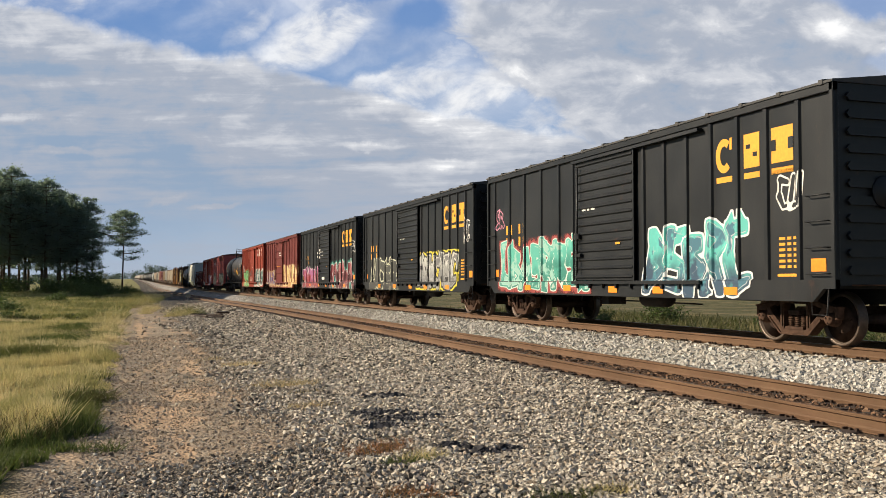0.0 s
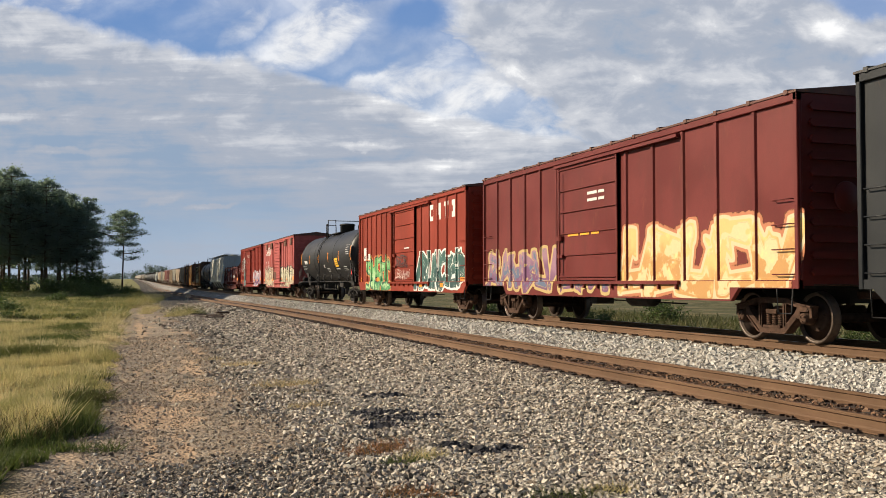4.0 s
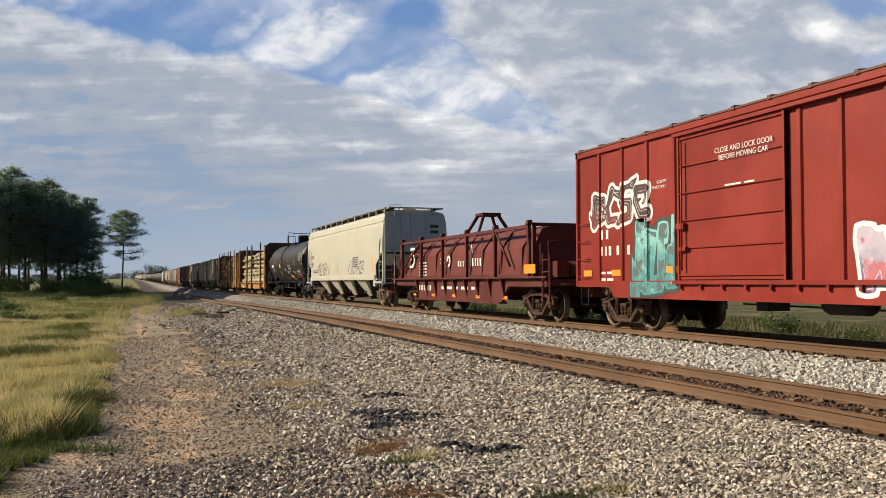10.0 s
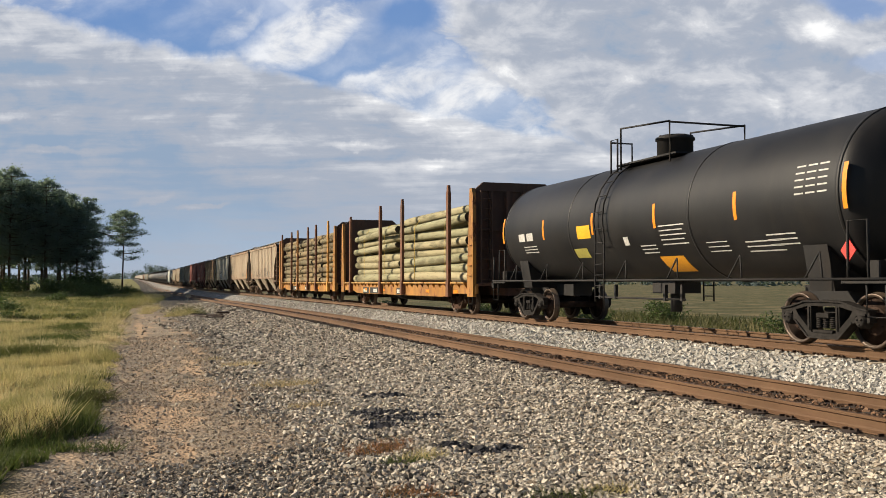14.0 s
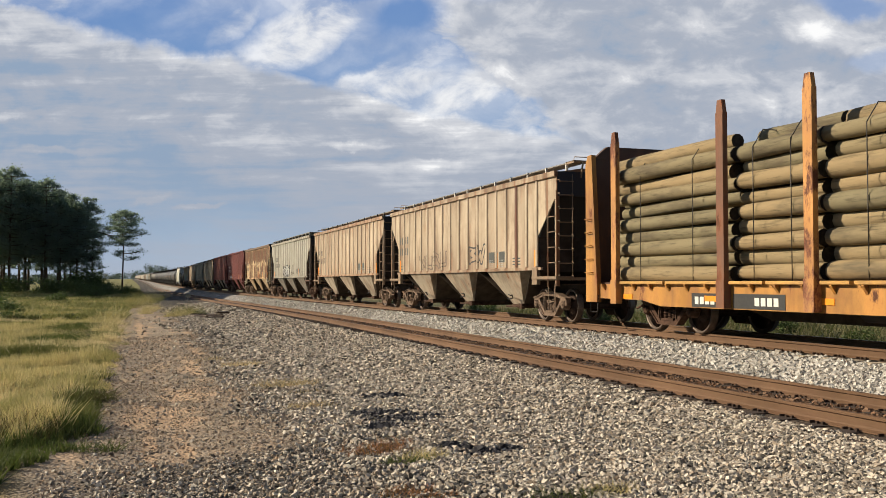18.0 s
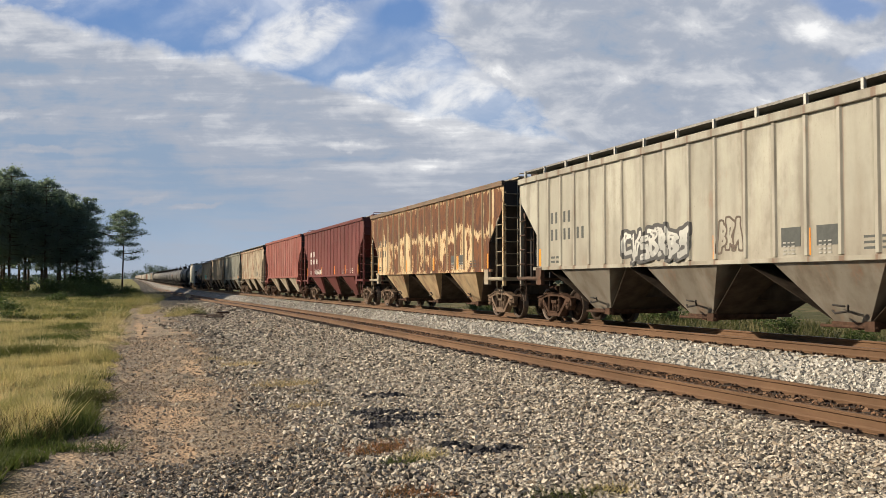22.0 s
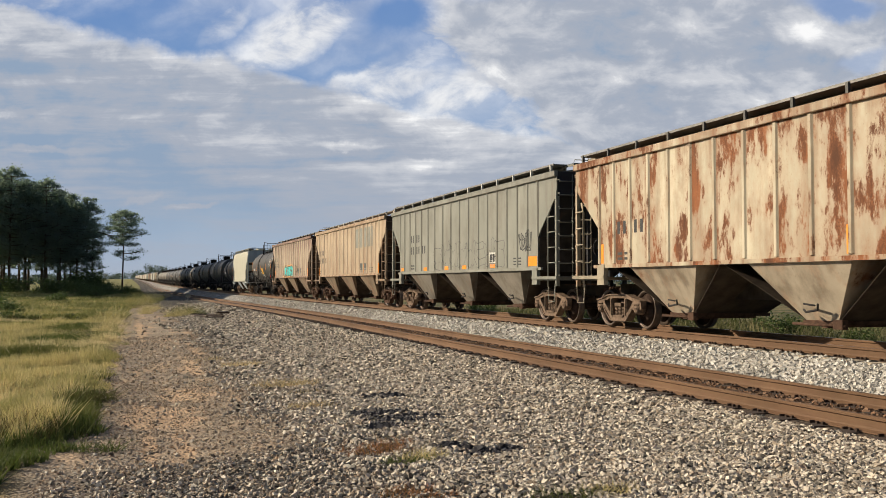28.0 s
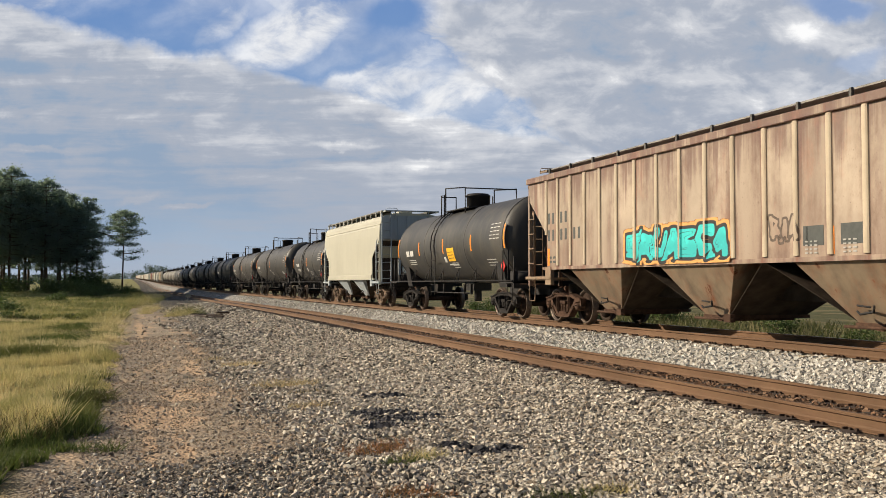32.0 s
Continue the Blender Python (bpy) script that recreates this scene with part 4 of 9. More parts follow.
def boxcar(label, L, H, mat, roof_mat, door=(1.5, -1.5), door_style="ribbed", door_mat=None, n_left=6, n_right=6, trucks=6.2, key="dark", opened=0.0, sill=0.30,
           post_mat=None, posts_left=(), sill_end=1.7, group="box cars of the train"):
    """A ribbed steel box car centred on its root; near side at x = -1.6. door runs from y=door[0] (rear) to door[1]."""
    car = thing("box_car", label, "freight car", group)
    post_mat, door_mat = post_mat or mat, door_mat or mat
    hl, z0, px = L / 2, 1.04, 1.53
    d0, d1 = door
    for s in (-1, 1):
        shell = Build()
        x0, x1 = (s * px, s * (px - 0.05)) if s > 0 else (-px, -px + 0.05)
        a, b_ = min(x0, x1), max(x0, x1)
        if s < 0 and opened > 0:
            shell.box(a, b_, -hl + 0.05, d0 - opened, z0, H - 0.12).box(a, b_, d0, hl - 0.05, z0, H - 0.12)
            shell.box(a, b_, d0 - opened, d0, H - 0.35, H - 0.12)
        else:
            shell.box(a, b_, -hl + 0.05, hl - 0.05, z0, H - 0.12)
        part("side_sheet", shell, mat, car)
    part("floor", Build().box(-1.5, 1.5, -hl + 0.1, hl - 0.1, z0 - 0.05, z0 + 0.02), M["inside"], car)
    for s in (-1, 1):
        sills = Build()
        a, b_ = sorted((s * 1.50, s * 1.585))
        ring = [(-hl, z0 - 0.05), (-hl + sill_end, z0 - 0.05), (-hl + sill_end + 0.25, z0 - sill), (hl - sill_end - 0.25, z0 - sill), (hl - sill_end, z0 - 0.05), (hl, z0 - 0.05), (hl, z0 + 0.1), (-hl, z0 + 0.1)]
        sills.prism(ring, "x", a, b_)
        part("side_sill", sills, mat, car)
        part("top_chord", Build().box(*sorted((s * 1.50, s * 1.60)), -hl, hl, H - 0.16, H, 0.01), mat, car)
    # posts
    post = Build().prism([(-px, -0.075), (-px - 0.045, -0.045), (-px - 0.045, 0.045), (-px, 0.075)], "z", z0 + 0.1, H - 0.16).mesh("side_post", post_mat)
    posts = (list(posts_left) or [d0 + 0.22 + (hl - 0.06 - d0 - 0.22) * i / n_left for i in range(n_left + 1)]) + [d1 - 0.30 - (d1 - 0.30 + hl - 0.06) * i / n_right for i in range(n_right + 1)]
    for y in posts:
        part("side_post", post, post_mat, car, m=pose(0, y, 0))
        part("side_post", post, post_mat, car, m=pose(0, -y, 0, 0, 0, 180))
    # door on its tracks
    dd = Build()
    y0, y1 = d1 - opened, d0 - opened
    dd.box(-px - 0.075, -px - 0.03, y0, y1, z0 + 0.12, H - 0.26)
    edge = Build()
    edge.box(-px - 0.10, -px - 0.03, y0, y0 + 0.06, z0 + 0.1, H - 0.24).box(-px - 0.10, -px - 0.03, y1 - 0.06, y1, z0 + 0.1, H - 0.24)
    n = 13 if door_style == "ribbed" else 5
    for i in range(n + 1):
        z = z0 + 0.2 + (H - 0.55 - z0) * i / n
        hgt = 0.10 if door_style == "ribbed" else 0.045
        edge.prism([(-px - 0.07, z - hgt * 0.5), (-px - 0.115, z - hgt * 0.15), (-px - 0.115, z + hgt * 0.15), (-px - 0.07, z + hgt * 0.5)], "y", y0 + 0.06, y1 - 0.06)
    door_ob = part("door", dd, door_mat, car)
    part("door_ribs", edge, door_mat, door_ob)
    rail = Build()
    rail.tube([(-px - 0.16, y1 - 0.25, z0 + 0.3), (-px - 0.16, y1 - 0.25, H - 0.4)], 0.022, 6)
    rail.box(-px - 0.17, -px - 0.08, y1 - 0.32, y1 - 0.05, 2.2, 2.32).box(-px - 0.17, -px - 0.08, y1 - 0.40, y1 - 0.1, 1.75, 1.83)
    part("lock_rod", rail, door_mat, door_ob)
    part("upper_door_track", Build().box(-px - 0.14, -px - 0.02, d1 - 2.6, d0 + 0.15, H - 0.27, H - 0.20), mat, car)
    tracks = Build().box(-px - 0.14, -px - 0.02, d1 - 2.6, d0 + 0.15, z0 + 0.02, z0 + 0.10)
    for i in range(9):
        y = d1 - 2.5 + (d0 - d1 + 2.4) * i / 8
        tracks.box(-px - 0.12, -px, y - 0.03, y + 0.03, z0 - 0.08, z0 + 0.05)
    part("door_track", tracks, mat, car)
    other = Build().box(px + 0.03, px + 0.075, -d0, -d1, z0 + 0.12, H - 0.26)
    part("door", other, door_mat, car)
    # corrugated ends
    for s in (-1, 1):
        e = Build()
        ring = [(-1.52, z0), (1.52, z0), (1.52, H - 0.05), (0, H + 0.16), (-1.52, H - 0.05)]
        ye = sorted((s * (hl - 0.06), s * (hl - 0.01)))
        e.prism(ring, "y", *ye)
        wall = part("end_wall", e, mat, car)
        yy = sorted((s * (hl - 0.02), s * (hl + 0.05)))
        rib = Build().prism([(-1.30, -0.07), (1.30, -0.07), (1.36, 0), (1.30, 0.07), (-1.30, 0.07), (-1.36, 0)], "y", *yy).mesh("end_rib", mat)
        for i in range(11):
            part("end_rib", rib, mat, wall, m=pose(0, 0, z0 + 0.25 + (H - 0.5 - z0) * i / 10))
        for q in (-1, 1):
            a, b_ = sorted((q * 1.48, q * 1.60))
            part("corner_post", Build().box(a, b_, *sorted((s * (hl - 0.10), s * hl)), z0 - 0.05, H - 0.02, 0.012), mat, car)
        for q in (-1, 1):
            cb = Build().tube([(q * 0.45, s * (hl + 0.07), z0), (q * 0.45, s * (hl + 0.09), H - 1.0)], 0.03, 6) if q > 0 else Build().spin([(0.26, 0), (0.28, 0.03), (0.02, 0.05)], "y", (-0.6, s * (hl + 0.08), 2.6), 16)
            part("end_fitting", cb, mat, car)
        coupler(car, s * hl, s, 0.62)
        zs = [z0 + 0.2 + 0.44 * i for i in range(4)]
        grabs(car, -1.54, s * (hl - 0.42), 0.5, zs, mat)
        stirrup(car, s * (hl - 0.42), M["black"])
    # roof: shallow gable with raised seams
    r = Build()
    ring = [(-1.62, H - 0.02), (1.62, H - 0.02), (1.62, H + 0.02), (0, H + 0.20), (-1.62, H + 0.02)]
    r.prism(ring, "y", -hl - 0.02, hl + 0.02)
    part("roof", r, roof_mat, car)
    seam = Build().prism([(-1.63, H - 0.03), (1.63, H - 0.03), (1.63, H + 0.05), (0, H + 0.25), (-1.63, H + 0.05)], "y", -0.05, 0.05).mesh("roof_seam", roof_mat)
    for i in range(15):
        part("roof_seam", seam, roof_mat, car, m=pose(0, -hl + 0.25 + (L - 0.5) * i / 14, 0))
    under = Build().box(-0.25, 0.25, -hl + 0.3, hl - 0.3, 0.72, 1.0)
    beam = Build().box(-1.45, 1.45, -0.04, 0.04, 0.82, 1.0).mesh("cross_beam", M["black"])
    for i in range(9):
        part("cross_beam", beam, None, car, m=pose(0, -hl + 2.8 + (L - 5.6) * i / 8, 0))
    under.spin([(0.2, -0.5), (0.22, -0.45), (0.22, 0.45), (0.2, 0.5)], "y", (-0.7, -0.9, 0.74), 14).box(-1.0, -0.5, 0.9, 1.25, 0.55, 0.9)
    under.tube([(-0.9, -hl + 2.5, 0.80), (-0.9, hl - 2.5, 0.80)], 0.025, 6).tube([(-0.6, -2.6, 0.62), (-0.6, 2.2, 0.66)], 0.02, 6)
    part("underframe", under, M["black"], car)
    for s in (-1, 1):
        truck(car, s * trucks, key)
    return car, flat_drape(-px, posts, 0.047, 0.06, z0 + 0.10, z0 - sill + 0.01, z0 - 0.04, hl - sill_end - 0.25), px


# ---------------------------------------------------------------- covered hoppers


def smooth_x(z, H):
    """Half width of a smooth-sided hopper at height z."""
    pts = [(1.27, 1.535), (1.9, 1.56), (2.6, 1.56), (3.3, 1.545), (3.7, 1.52), (H - 0.45, 1.485), (H - 0.25, 1.455), (H - 0.12, 1.41), (H - 0.04, 1.32)]
    for (za, xa), (zb, xb) in zip(pts, pts[1:]):
        if z <= zb:
            return xa + (xb - xa) * max(0.0, (z - za) / (zb - za))
    return pts[-1][1]


def hopper_car(label, L, mat, bay_mat, H=4.16, panels=15, post_mat=None, top_mat=None, iron=None, trucks=6.97, key="pale", bays=3, pitch=4.37, board_mat=None, chord=0.16,
               group="covered hopper cars of the train", round_post=False, cut=(3.5, 2.4, 1.25), post_at=(), smooth=False, outer_walk=False, odd=None, bracket=None, board=0.25, brake_end=1, end_mat=None):
    """A ribbed covered hopper: cut-away end corners, sloping bays below the sill, roof walk on top."""
    car = thing("hopper_car", label, "freight car", group)
    post_mat, top_mat, iron, board_mat = post_mat or mat, top_mat or mat, iron or mat, board_mat or M["grey_iron"]
    # ends and their gear default to the colour darkened for shade
    end_mat = end_mat or M["end_shade"]
    gear_mat = iron if smooth else end_mat
    hl, z0, px = L / 2, 1.27 if smooth else 1.50, 1.56 if smooth else 1.535
    za, zb, inset = cut
    ring = [(-hl, H - 0.05), (-hl, za), (-hl + inset, zb), (-hl + inset, z0), (hl - inset, z0), (hl - inset, zb), (hl, za), (hl, H - 0.05)]
    for s in (-1, 1):
        a, b_ = sorted((s * px, s * (px - 0.02)))
        if not smooth:
            part("side_sheet", Build().prism(ring, "x", a, b_), mat, car)
            continue
        # a bowed flank that leans in towards the eaves
        def reach(z):
            return hl - 0.04 if z >= za else hl - inset if z <= zb else hl - inset * (za - z) / (za - zb)
        rise_ = sorted([z0, 1.6, zb, (za + zb) / 2, za, 3.3, 3.7, H - 0.45, H - 0.25, H - 0.12, H - 0.04])
        vs = [(s * (smooth_x(z, H) - d), q * reach(z), z) for d in (0.0, 0.025) for z in rise_ for q in (-1, 1)]
        n2 = 2 * len(rise_)
        fs = [(2 * i, 2 * i + 1, 2 * i + 3, 2 * i + 2) for i in range(len(rise_) - 1)]
        sheet = Build().add(vs, fs + [tuple(n2 + k for k in f) for f in fs] + [(2 * i + q, 2 * i + 2 + q, n2 + 2 * i + 2 + q, n2 + 2 * i + q) for i in range(len(rise_) - 1) for q in (0, 1)]
                            + [(0, 1, n2 + 1, n2), (n2 - 2, n2 - 1, 2 * n2 - 1, 2 * n2 - 2)])
        part("side_sheet", sheet, mat, car)
    cw, ct = (1.36, H - 0.2) if smooth else (px - 0.03, H - 0.1)
    part("hopper_body", Build().box(-cw, cw, -hl + inset + 0.02, hl - inset - 0.02, z0 + 0.02, ct), mat, car)
    for s in (-1, 1):
        part("end_bulge", Build().prism([(s * (hl - inset), ct), (s * (hl - 0.06), ct), (s * (hl - 0.06), za - 0.02), (s * (hl - inset), zb - 0.05)], "x", -cw, cw), mat if smooth else end_mat, car)
        if not smooth:
            part("end_sheet", Build().box(-px + 0.03, px - 0.03, *sorted((s * (hl - 0.05), s * hl)), za - 0.05, H - 0.02), end_mat, car, "end sheet, on most cars darkened to show shade")
            continue
        edge = [(-smooth_x(z, H) + 0.03, z) for z in (za, 3.3, 3.7, H - 0.45, H - 0.25, H - 0.12, H - 0.04)]
        es = part("end_sheet", Build().prism(edge + [(-x, z) for x, z in edge[::-1]], "y", *sorted((s * (hl - 0.05), s * hl))), iron, car, "blue-grey painted end sheet")
        for x in (-0.62, -0.18, 0.62):
            part("end_rib", Build().box(x - 0.06, x + 0.06, *sorted((s * hl, s * (hl + 0.05))), za, H - 0.1, 0.01), iron, es)
        for r in range(2):
            part("lettering", Build().box(0.72, 1.12, *sorted((s * (hl + 0.001), s * (hl + 0.005))), H - 0.72 - 0.26 * r, H - 0.58 - 0.26 * r), M["letter_black"], es)
    for s in (-1, 1):
        a, b_ = sorted((s * 1.50, s * 1.605))
        part("side_sill", Build().box(*sorted((s * 1.49, s * 1.556)), -hl + inset - 0.25, hl - inset + 0.25, z0 - 0.05, z0 + 0.03), mat, car)
        if smooth:
            part("eave", Build().box(*sorted((s * 1.42, s * 1.515)), -hl + 0.05, hl - 0.05, H - 0.47, H - 0.42, 0.012), mat, car)
            part("lower_band", Build().box(*sorted((s * 1.50, s * 1.605)), -hl + inset + 0.05, hl - inset - 0.05, z0 - 0.04, z0 + 0.20, 0.01), mat, car)
        else:
            part("top_chord", Build().box(a, b_, -hl, hl, H - chord, H, 0.012), top_mat, car)
    n = panels
    posts = list(post_at) or ([-hl + 0.10 + (L - 0.20) * i / n for i in range(n + 1)] if n else [])
    cache = {}
    for y in posts:
        edge = hl - abs(y)
        zlow = z0 + 0.06 if edge > inset else zb + (za - zb) * (1 - edge / inset)
        k = round(zlow, 2)
        if k not in cache:
            w = 0.068
            pr = [(-px, -w), (-px - 0.034, -w * 0.5), (-px - 0.034, w * 0.5), (-px, w)]
            if round_post:
                pr = [(-px - 0.045 * math.sin(math.pi * q / 6), -0.075 * math.cos(math.pi * q / 6)) for q in range(7)]
            cache[k] = Build().prism(pr, "z", zlow, H - chord).mesh("side_post", post_mat)
        if odd is not None and abs(y - odd) < 0.45:
            part("side_post", Build().prism(pr, "z", zlow, H - chord), M["rust_post"], car, "rust-red replaced post", m=pose(0, y, 0))
        else:
            part("side_post", cache[k], post_mat, car, m=pose(0, y, 0))
        part("side_post", cache[k], post_mat, car, m=pose(0, y, 0, 0, 0, 180))
    # bays
    for i in range(bays):
        yc = (i - (bays - 1) / 2) * pitch
        b = Build()
        t, u, tt = (pitch * 0.29 if smooth else pitch * 0.31), (0.34 if smooth else 0.40), pitch * 0.5 - 0.05
        vs = [(x, yc + y, z) for z, xw, yw in ((z0 - 0.03, 1.50, t), (0.42, 0.95, u)) for x, y in ((-xw, -yw), (xw, -yw), (xw, yw), (-xw, yw))]
        b.add(vs, [(0, 1, 2, 3), (4, 7, 6, 5), (0, 4, 5, 1), (1, 5, 6, 2), (2, 6, 7, 3), (3, 7, 4, 0)])
        bay = part("hopper_bay", b, bay_mat, car)
        for s in (-1, 1):
            tw, t = s * 0.012, tt
            sl = Build()
            sl.add([(-1.47, yc + s * t + tw, z0 - 0.045), (1.47, yc + s * t + tw, z0 - 0.045), (0.93, yc + s * u + tw, 0.42), (-0.93, yc + s * u + tw, 0.42),
                    (-1.47, yc + s * t - tw, z0 - 0.045), (1.47, yc + s * t - tw, z0 - 0.045), (0.93, yc + s * u - tw, 0.42), (-0.93, yc + s * u - tw, 0.42)],
                   [(0, 1, 2, 3), (7, 6, 5, 4), (0, 4, 5, 1), (1, 5, 6, 2), (2, 6, 7, 3), (3, 7, 4, 0)])
            # the slopes' shade is painted on by a darker material than the bay
            part("slope_sheet", sl, M["brake_dust"], bay, "slope sheet with its shade painted near-black")
        gate = Build().box(-0.98, 0.98, yc - u - 0.06, yc + u + 0.06, 0.36, 0.43, 0.01).box(-0.9, 0.9, yc - 0.07, yc + 0.07, 0.30, 0.37)
        gate.tube([(-1.12, yc - 0.75, 0.36), (-1.12, yc + 0.55, 0.36)], 0.03, 6).box(-1.16, -1.04, yc - 0.72, yc - 0.5, 0.30, 0.46)
        part("outlet_gate", gate, M["truck"], bay)
        latch = Build().tube([(-1.22, yc + 0.15, 0.62), (-1.30, yc + 0.0, 0.58), (-1.22, yc - 0.2, 0.62), (-1.30, yc - 0.3, 0.72)], 0.022, 5).tube([(-1.22, yc + 0.15, 0.72), (-1.28, yc - 0.2, 0.70)], 0.018, 5)
        part("latch", latch, M["black"], bay)
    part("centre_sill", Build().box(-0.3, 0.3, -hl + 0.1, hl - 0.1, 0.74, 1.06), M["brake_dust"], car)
    for s in (-1, 1):
        # end slope, platform, corner ladder and bulkhead gear
        e = Build()
        e.prism([(s * (hl - 0.1), za), (s * (hl - 0.1), za - 0.06), (s * (hl - inset - 1.6), z0), (s * (hl - inset - 1.6), z0 + 0.1)], "x", -px + 0.04, px - 0.04)
        e.box(-px + 0.05, px - 0.05, *sorted((s * (hl - inset - 0.02), s * (hl - inset + 0.03))), z0 - 0.1, zb + 0.3)
        # same dark colour in place of shade below the end
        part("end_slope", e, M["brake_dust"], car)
        zp = 1.13 if smooth else 1.24
        plat = Build().box(-1.55, 1.55, *sorted((s * (hl - inset + 0.05), s * (hl + 0.05))), zp - 0.08, zp).box(-1.60, -1.52, *sorted((s * (hl - inset - 0.3), s * (hl + 0.08))), zp - 0.05, zp + 0.03)
        plat.box(1.52, 1.60, *sorted((s * (hl - inset - 0.3), s * (hl + 0.08))), zp - 0.05, zp + 0.03).box(-1.58, -1.47, *sorted((s * (hl - inset - 0.32), s * (hl - inset + 0.02))), zp - 0.2, z0 + 0.02)
        part("end_platform", plat, iron, car)
        for x in (-1.5, -0.55, 0.55, 1.5):
            part("end_column", Build().box(x - 0.05, x + 0.05, *sorted((s * (hl - 0.10), s * (hl - 0.004))), 1.0, za + 0.1, 0.008), gear_mat if abs(x) < 1 else mat, car)
        lad = Build().tube([(-1.57, s * (hl - 0.50), 0.98), (-1.57, s * (hl - 0.50), 2.86), (-1.57, s * (hl - 0.43), 3.02), (-1.545, s * (hl - 0.36), 3.12)], 0.030, 6)
        for i in range(5):
            lad.tube([(-1.555, s * (hl - 0.05), 1.22 + 0.42 * i), (-1.57, s * (hl - 0.50), 1.22 + 0.42 * i)], 0.018, 5)
        part("ladder", lad, iron, car)
        lad2 = Build()
        for x in (-1.45, -1.0) if smooth else ():
            lad2.box(x - 0.025, x + 0.025, *sorted((s * (hl + 0.06), s * (hl + 0.11))), 1.1, H + 0.05)
        for i in range(8):
            z = 1.3 + 0.37 * i
            if smooth:
                lad2.tube([(-1.45, s * (hl + 0.09), z), (-1.0, s * (hl + 0.09), z)], 0.016, 5)
            else:
                lad2.tube([(-1.50, s * hl, z), (-1.50, s * (hl + 0.10), z), (-1.50, s * (hl + 0.10), z - 0.05), (-1.08, s * (hl + 0.10), z - 0.05), (-1.08, s * hl, z)], 0.016, 5)
        if not smooth:
            lad2.tube([(-1.08, s * (hl + 0.03), 1.25), (-1.08, s * (hl + 0.03), H - 0.1)], 0.012, 4)
        part("end_ladder", lad2, iron, car)
        gear = Build()
        gear.spin([(0.05, -0.55), (0.21, -0.50), (0.21, 0.5), (0.05, 0.55)], "x", (0.3, s * (hl - 0.65), 1.75), 16)
        part("air_tank", gear, gear_mat, car)
        if s == brake_end:
            wheel = Build().tube([(-0.75 + 0.26 * math.cos(q * math.pi / 8), s * (hl + 0.04), 2.0 + 0.26 * math.sin(q * math.pi / 8)) for q in range(17)], 0.018, 5)
            for q in range(3):
                cq, sq = 0.26 * math.cos(q * math.pi / 3), 0.26 * math.sin(q * math.pi / 3)
                wheel.tube([(-0.75 - cq, s * (hl + 0.03), 2.0 - sq), (-0.75 + cq, s * (hl + 0.03), 2.0 + sq)], 0.012, 4)
            wheel.tube([(-0.75, s * hl, 2.0), (-0.75, s * hl, 1.2)], 0.02, 5).tube([(-0.2, s * hl, 1.15), (0.0, s * hl, 1.9), (0.4, s * hl, 2.2)], 0.025, 5)
            part("brake_wheel", wheel, gear_mat, car)
        coupler(car, s * hl, s, 0.62)
        stirrup(car, s * (hl - 0.30), iron, 1.06, 0.48)
    re_ = 1.34 if smooth else 1.56
    roof = Build().prism([(-re_, H - 0.05), (re_, H - 0.05), (0.8, H + 0.08), (-0.8, H + 0.08)], "y", -hl + 0.02, hl - 0.02)
    part("roof", roof, top_mat, car)
    hatch = Build().box(-0.32, 0.32, -hl + 1.0, hl - 1.0, H + 0.06, H + (0.24 if outer_walk else 0.2), 0.03)
    part("roof_hatch", hatch, top_mat, car)
    wx = (1.34 if smooth else 1.50) if outer_walk else 1.02
    for x0, x1 in ((-wx, -wx + 0.45), (wx - 0.45, wx)):
        wz = H + (0.17 if outer_walk else board)
        walkway = Build().box(x0, x1, -hl + 0.25, hl - 0.25, wz, wz + 0.035)
        rb = part("running_board", walkway, M["iron_dim"] if outer_walk else board_mat, car, "dark grated running board" if outer_walk else "")
        if outer_walk:
            xe = x0 if x0 < 0 else x1
            part("board_edge", Build().box(xe - 0.012, xe + 0.012, -hl + 0.25, hl - 0.25, H + 0.165, H + 0.215), M["grey_iron"], rb)
            xi = (x1 if x0 < 0 else x0)
            part("grating", Build().box(xi - 0.01, xi + 0.01, -hl + 0.4, hl - 0.4, H + 0.02, H + 0.17), M["iron_dim"], rb)
    bm2 = bracket or M["pale_iron"]
    post = Build().box(-wx - 0.045, -wx + 0.015, -0.03, 0.03, H - (0.22 if smooth else 0.02), H + (0.20 if outer_walk else board + 0.04)).mesh("board_bracket", bm2)
    for i in range(13):
        part("board_bracket", post, bm2, car, m=pose(0, -hl + 0.4 + (L - 0.8) * i / 12, 0))
    for s in (-1, 1):
        ew, eh = (1.30, 0.17) if smooth else (1.10, 0.17 if outer_walk else board)
        cross = Build()
        for q in range(6):
            cross.box(-ew, ew, *sorted((s * (hl - 0.34 + 0.09 * q), s * (hl - 0.29 + 0.09 * q))), H + eh, H + eh + 0.03)
        cross.box(-ew, -ew + 0.04, *sorted((s * (hl - 0.34), s * (hl + 0.16))), H + eh - 0.04, H + eh).box(ew - 0.04, ew, *sorted((s * (hl - 0.34), s * (hl + 0.16))), H + eh - 0.04, H + eh)
        for x in (-0.8, 0.8):
            cross.beam(x - 0.02, x + 0.02, (s * (hl + 0.13), H + eh), (s * (hl - 0.02), H - 0.18), 0.04)
        cross.tube([(-ew, s * (hl + 0.14), H + eh), (-ew + 0.04, s * (hl + 0.14), H + eh + 0.12), (-ew + 0.55, s * (hl + 0.14), H + eh + 0.12), (-ew + 0.6, s * (hl + 0.14), H + eh)], 0.014, 5)
        tagged(part("end_walkway", cross, iron, car), kind="stuff")
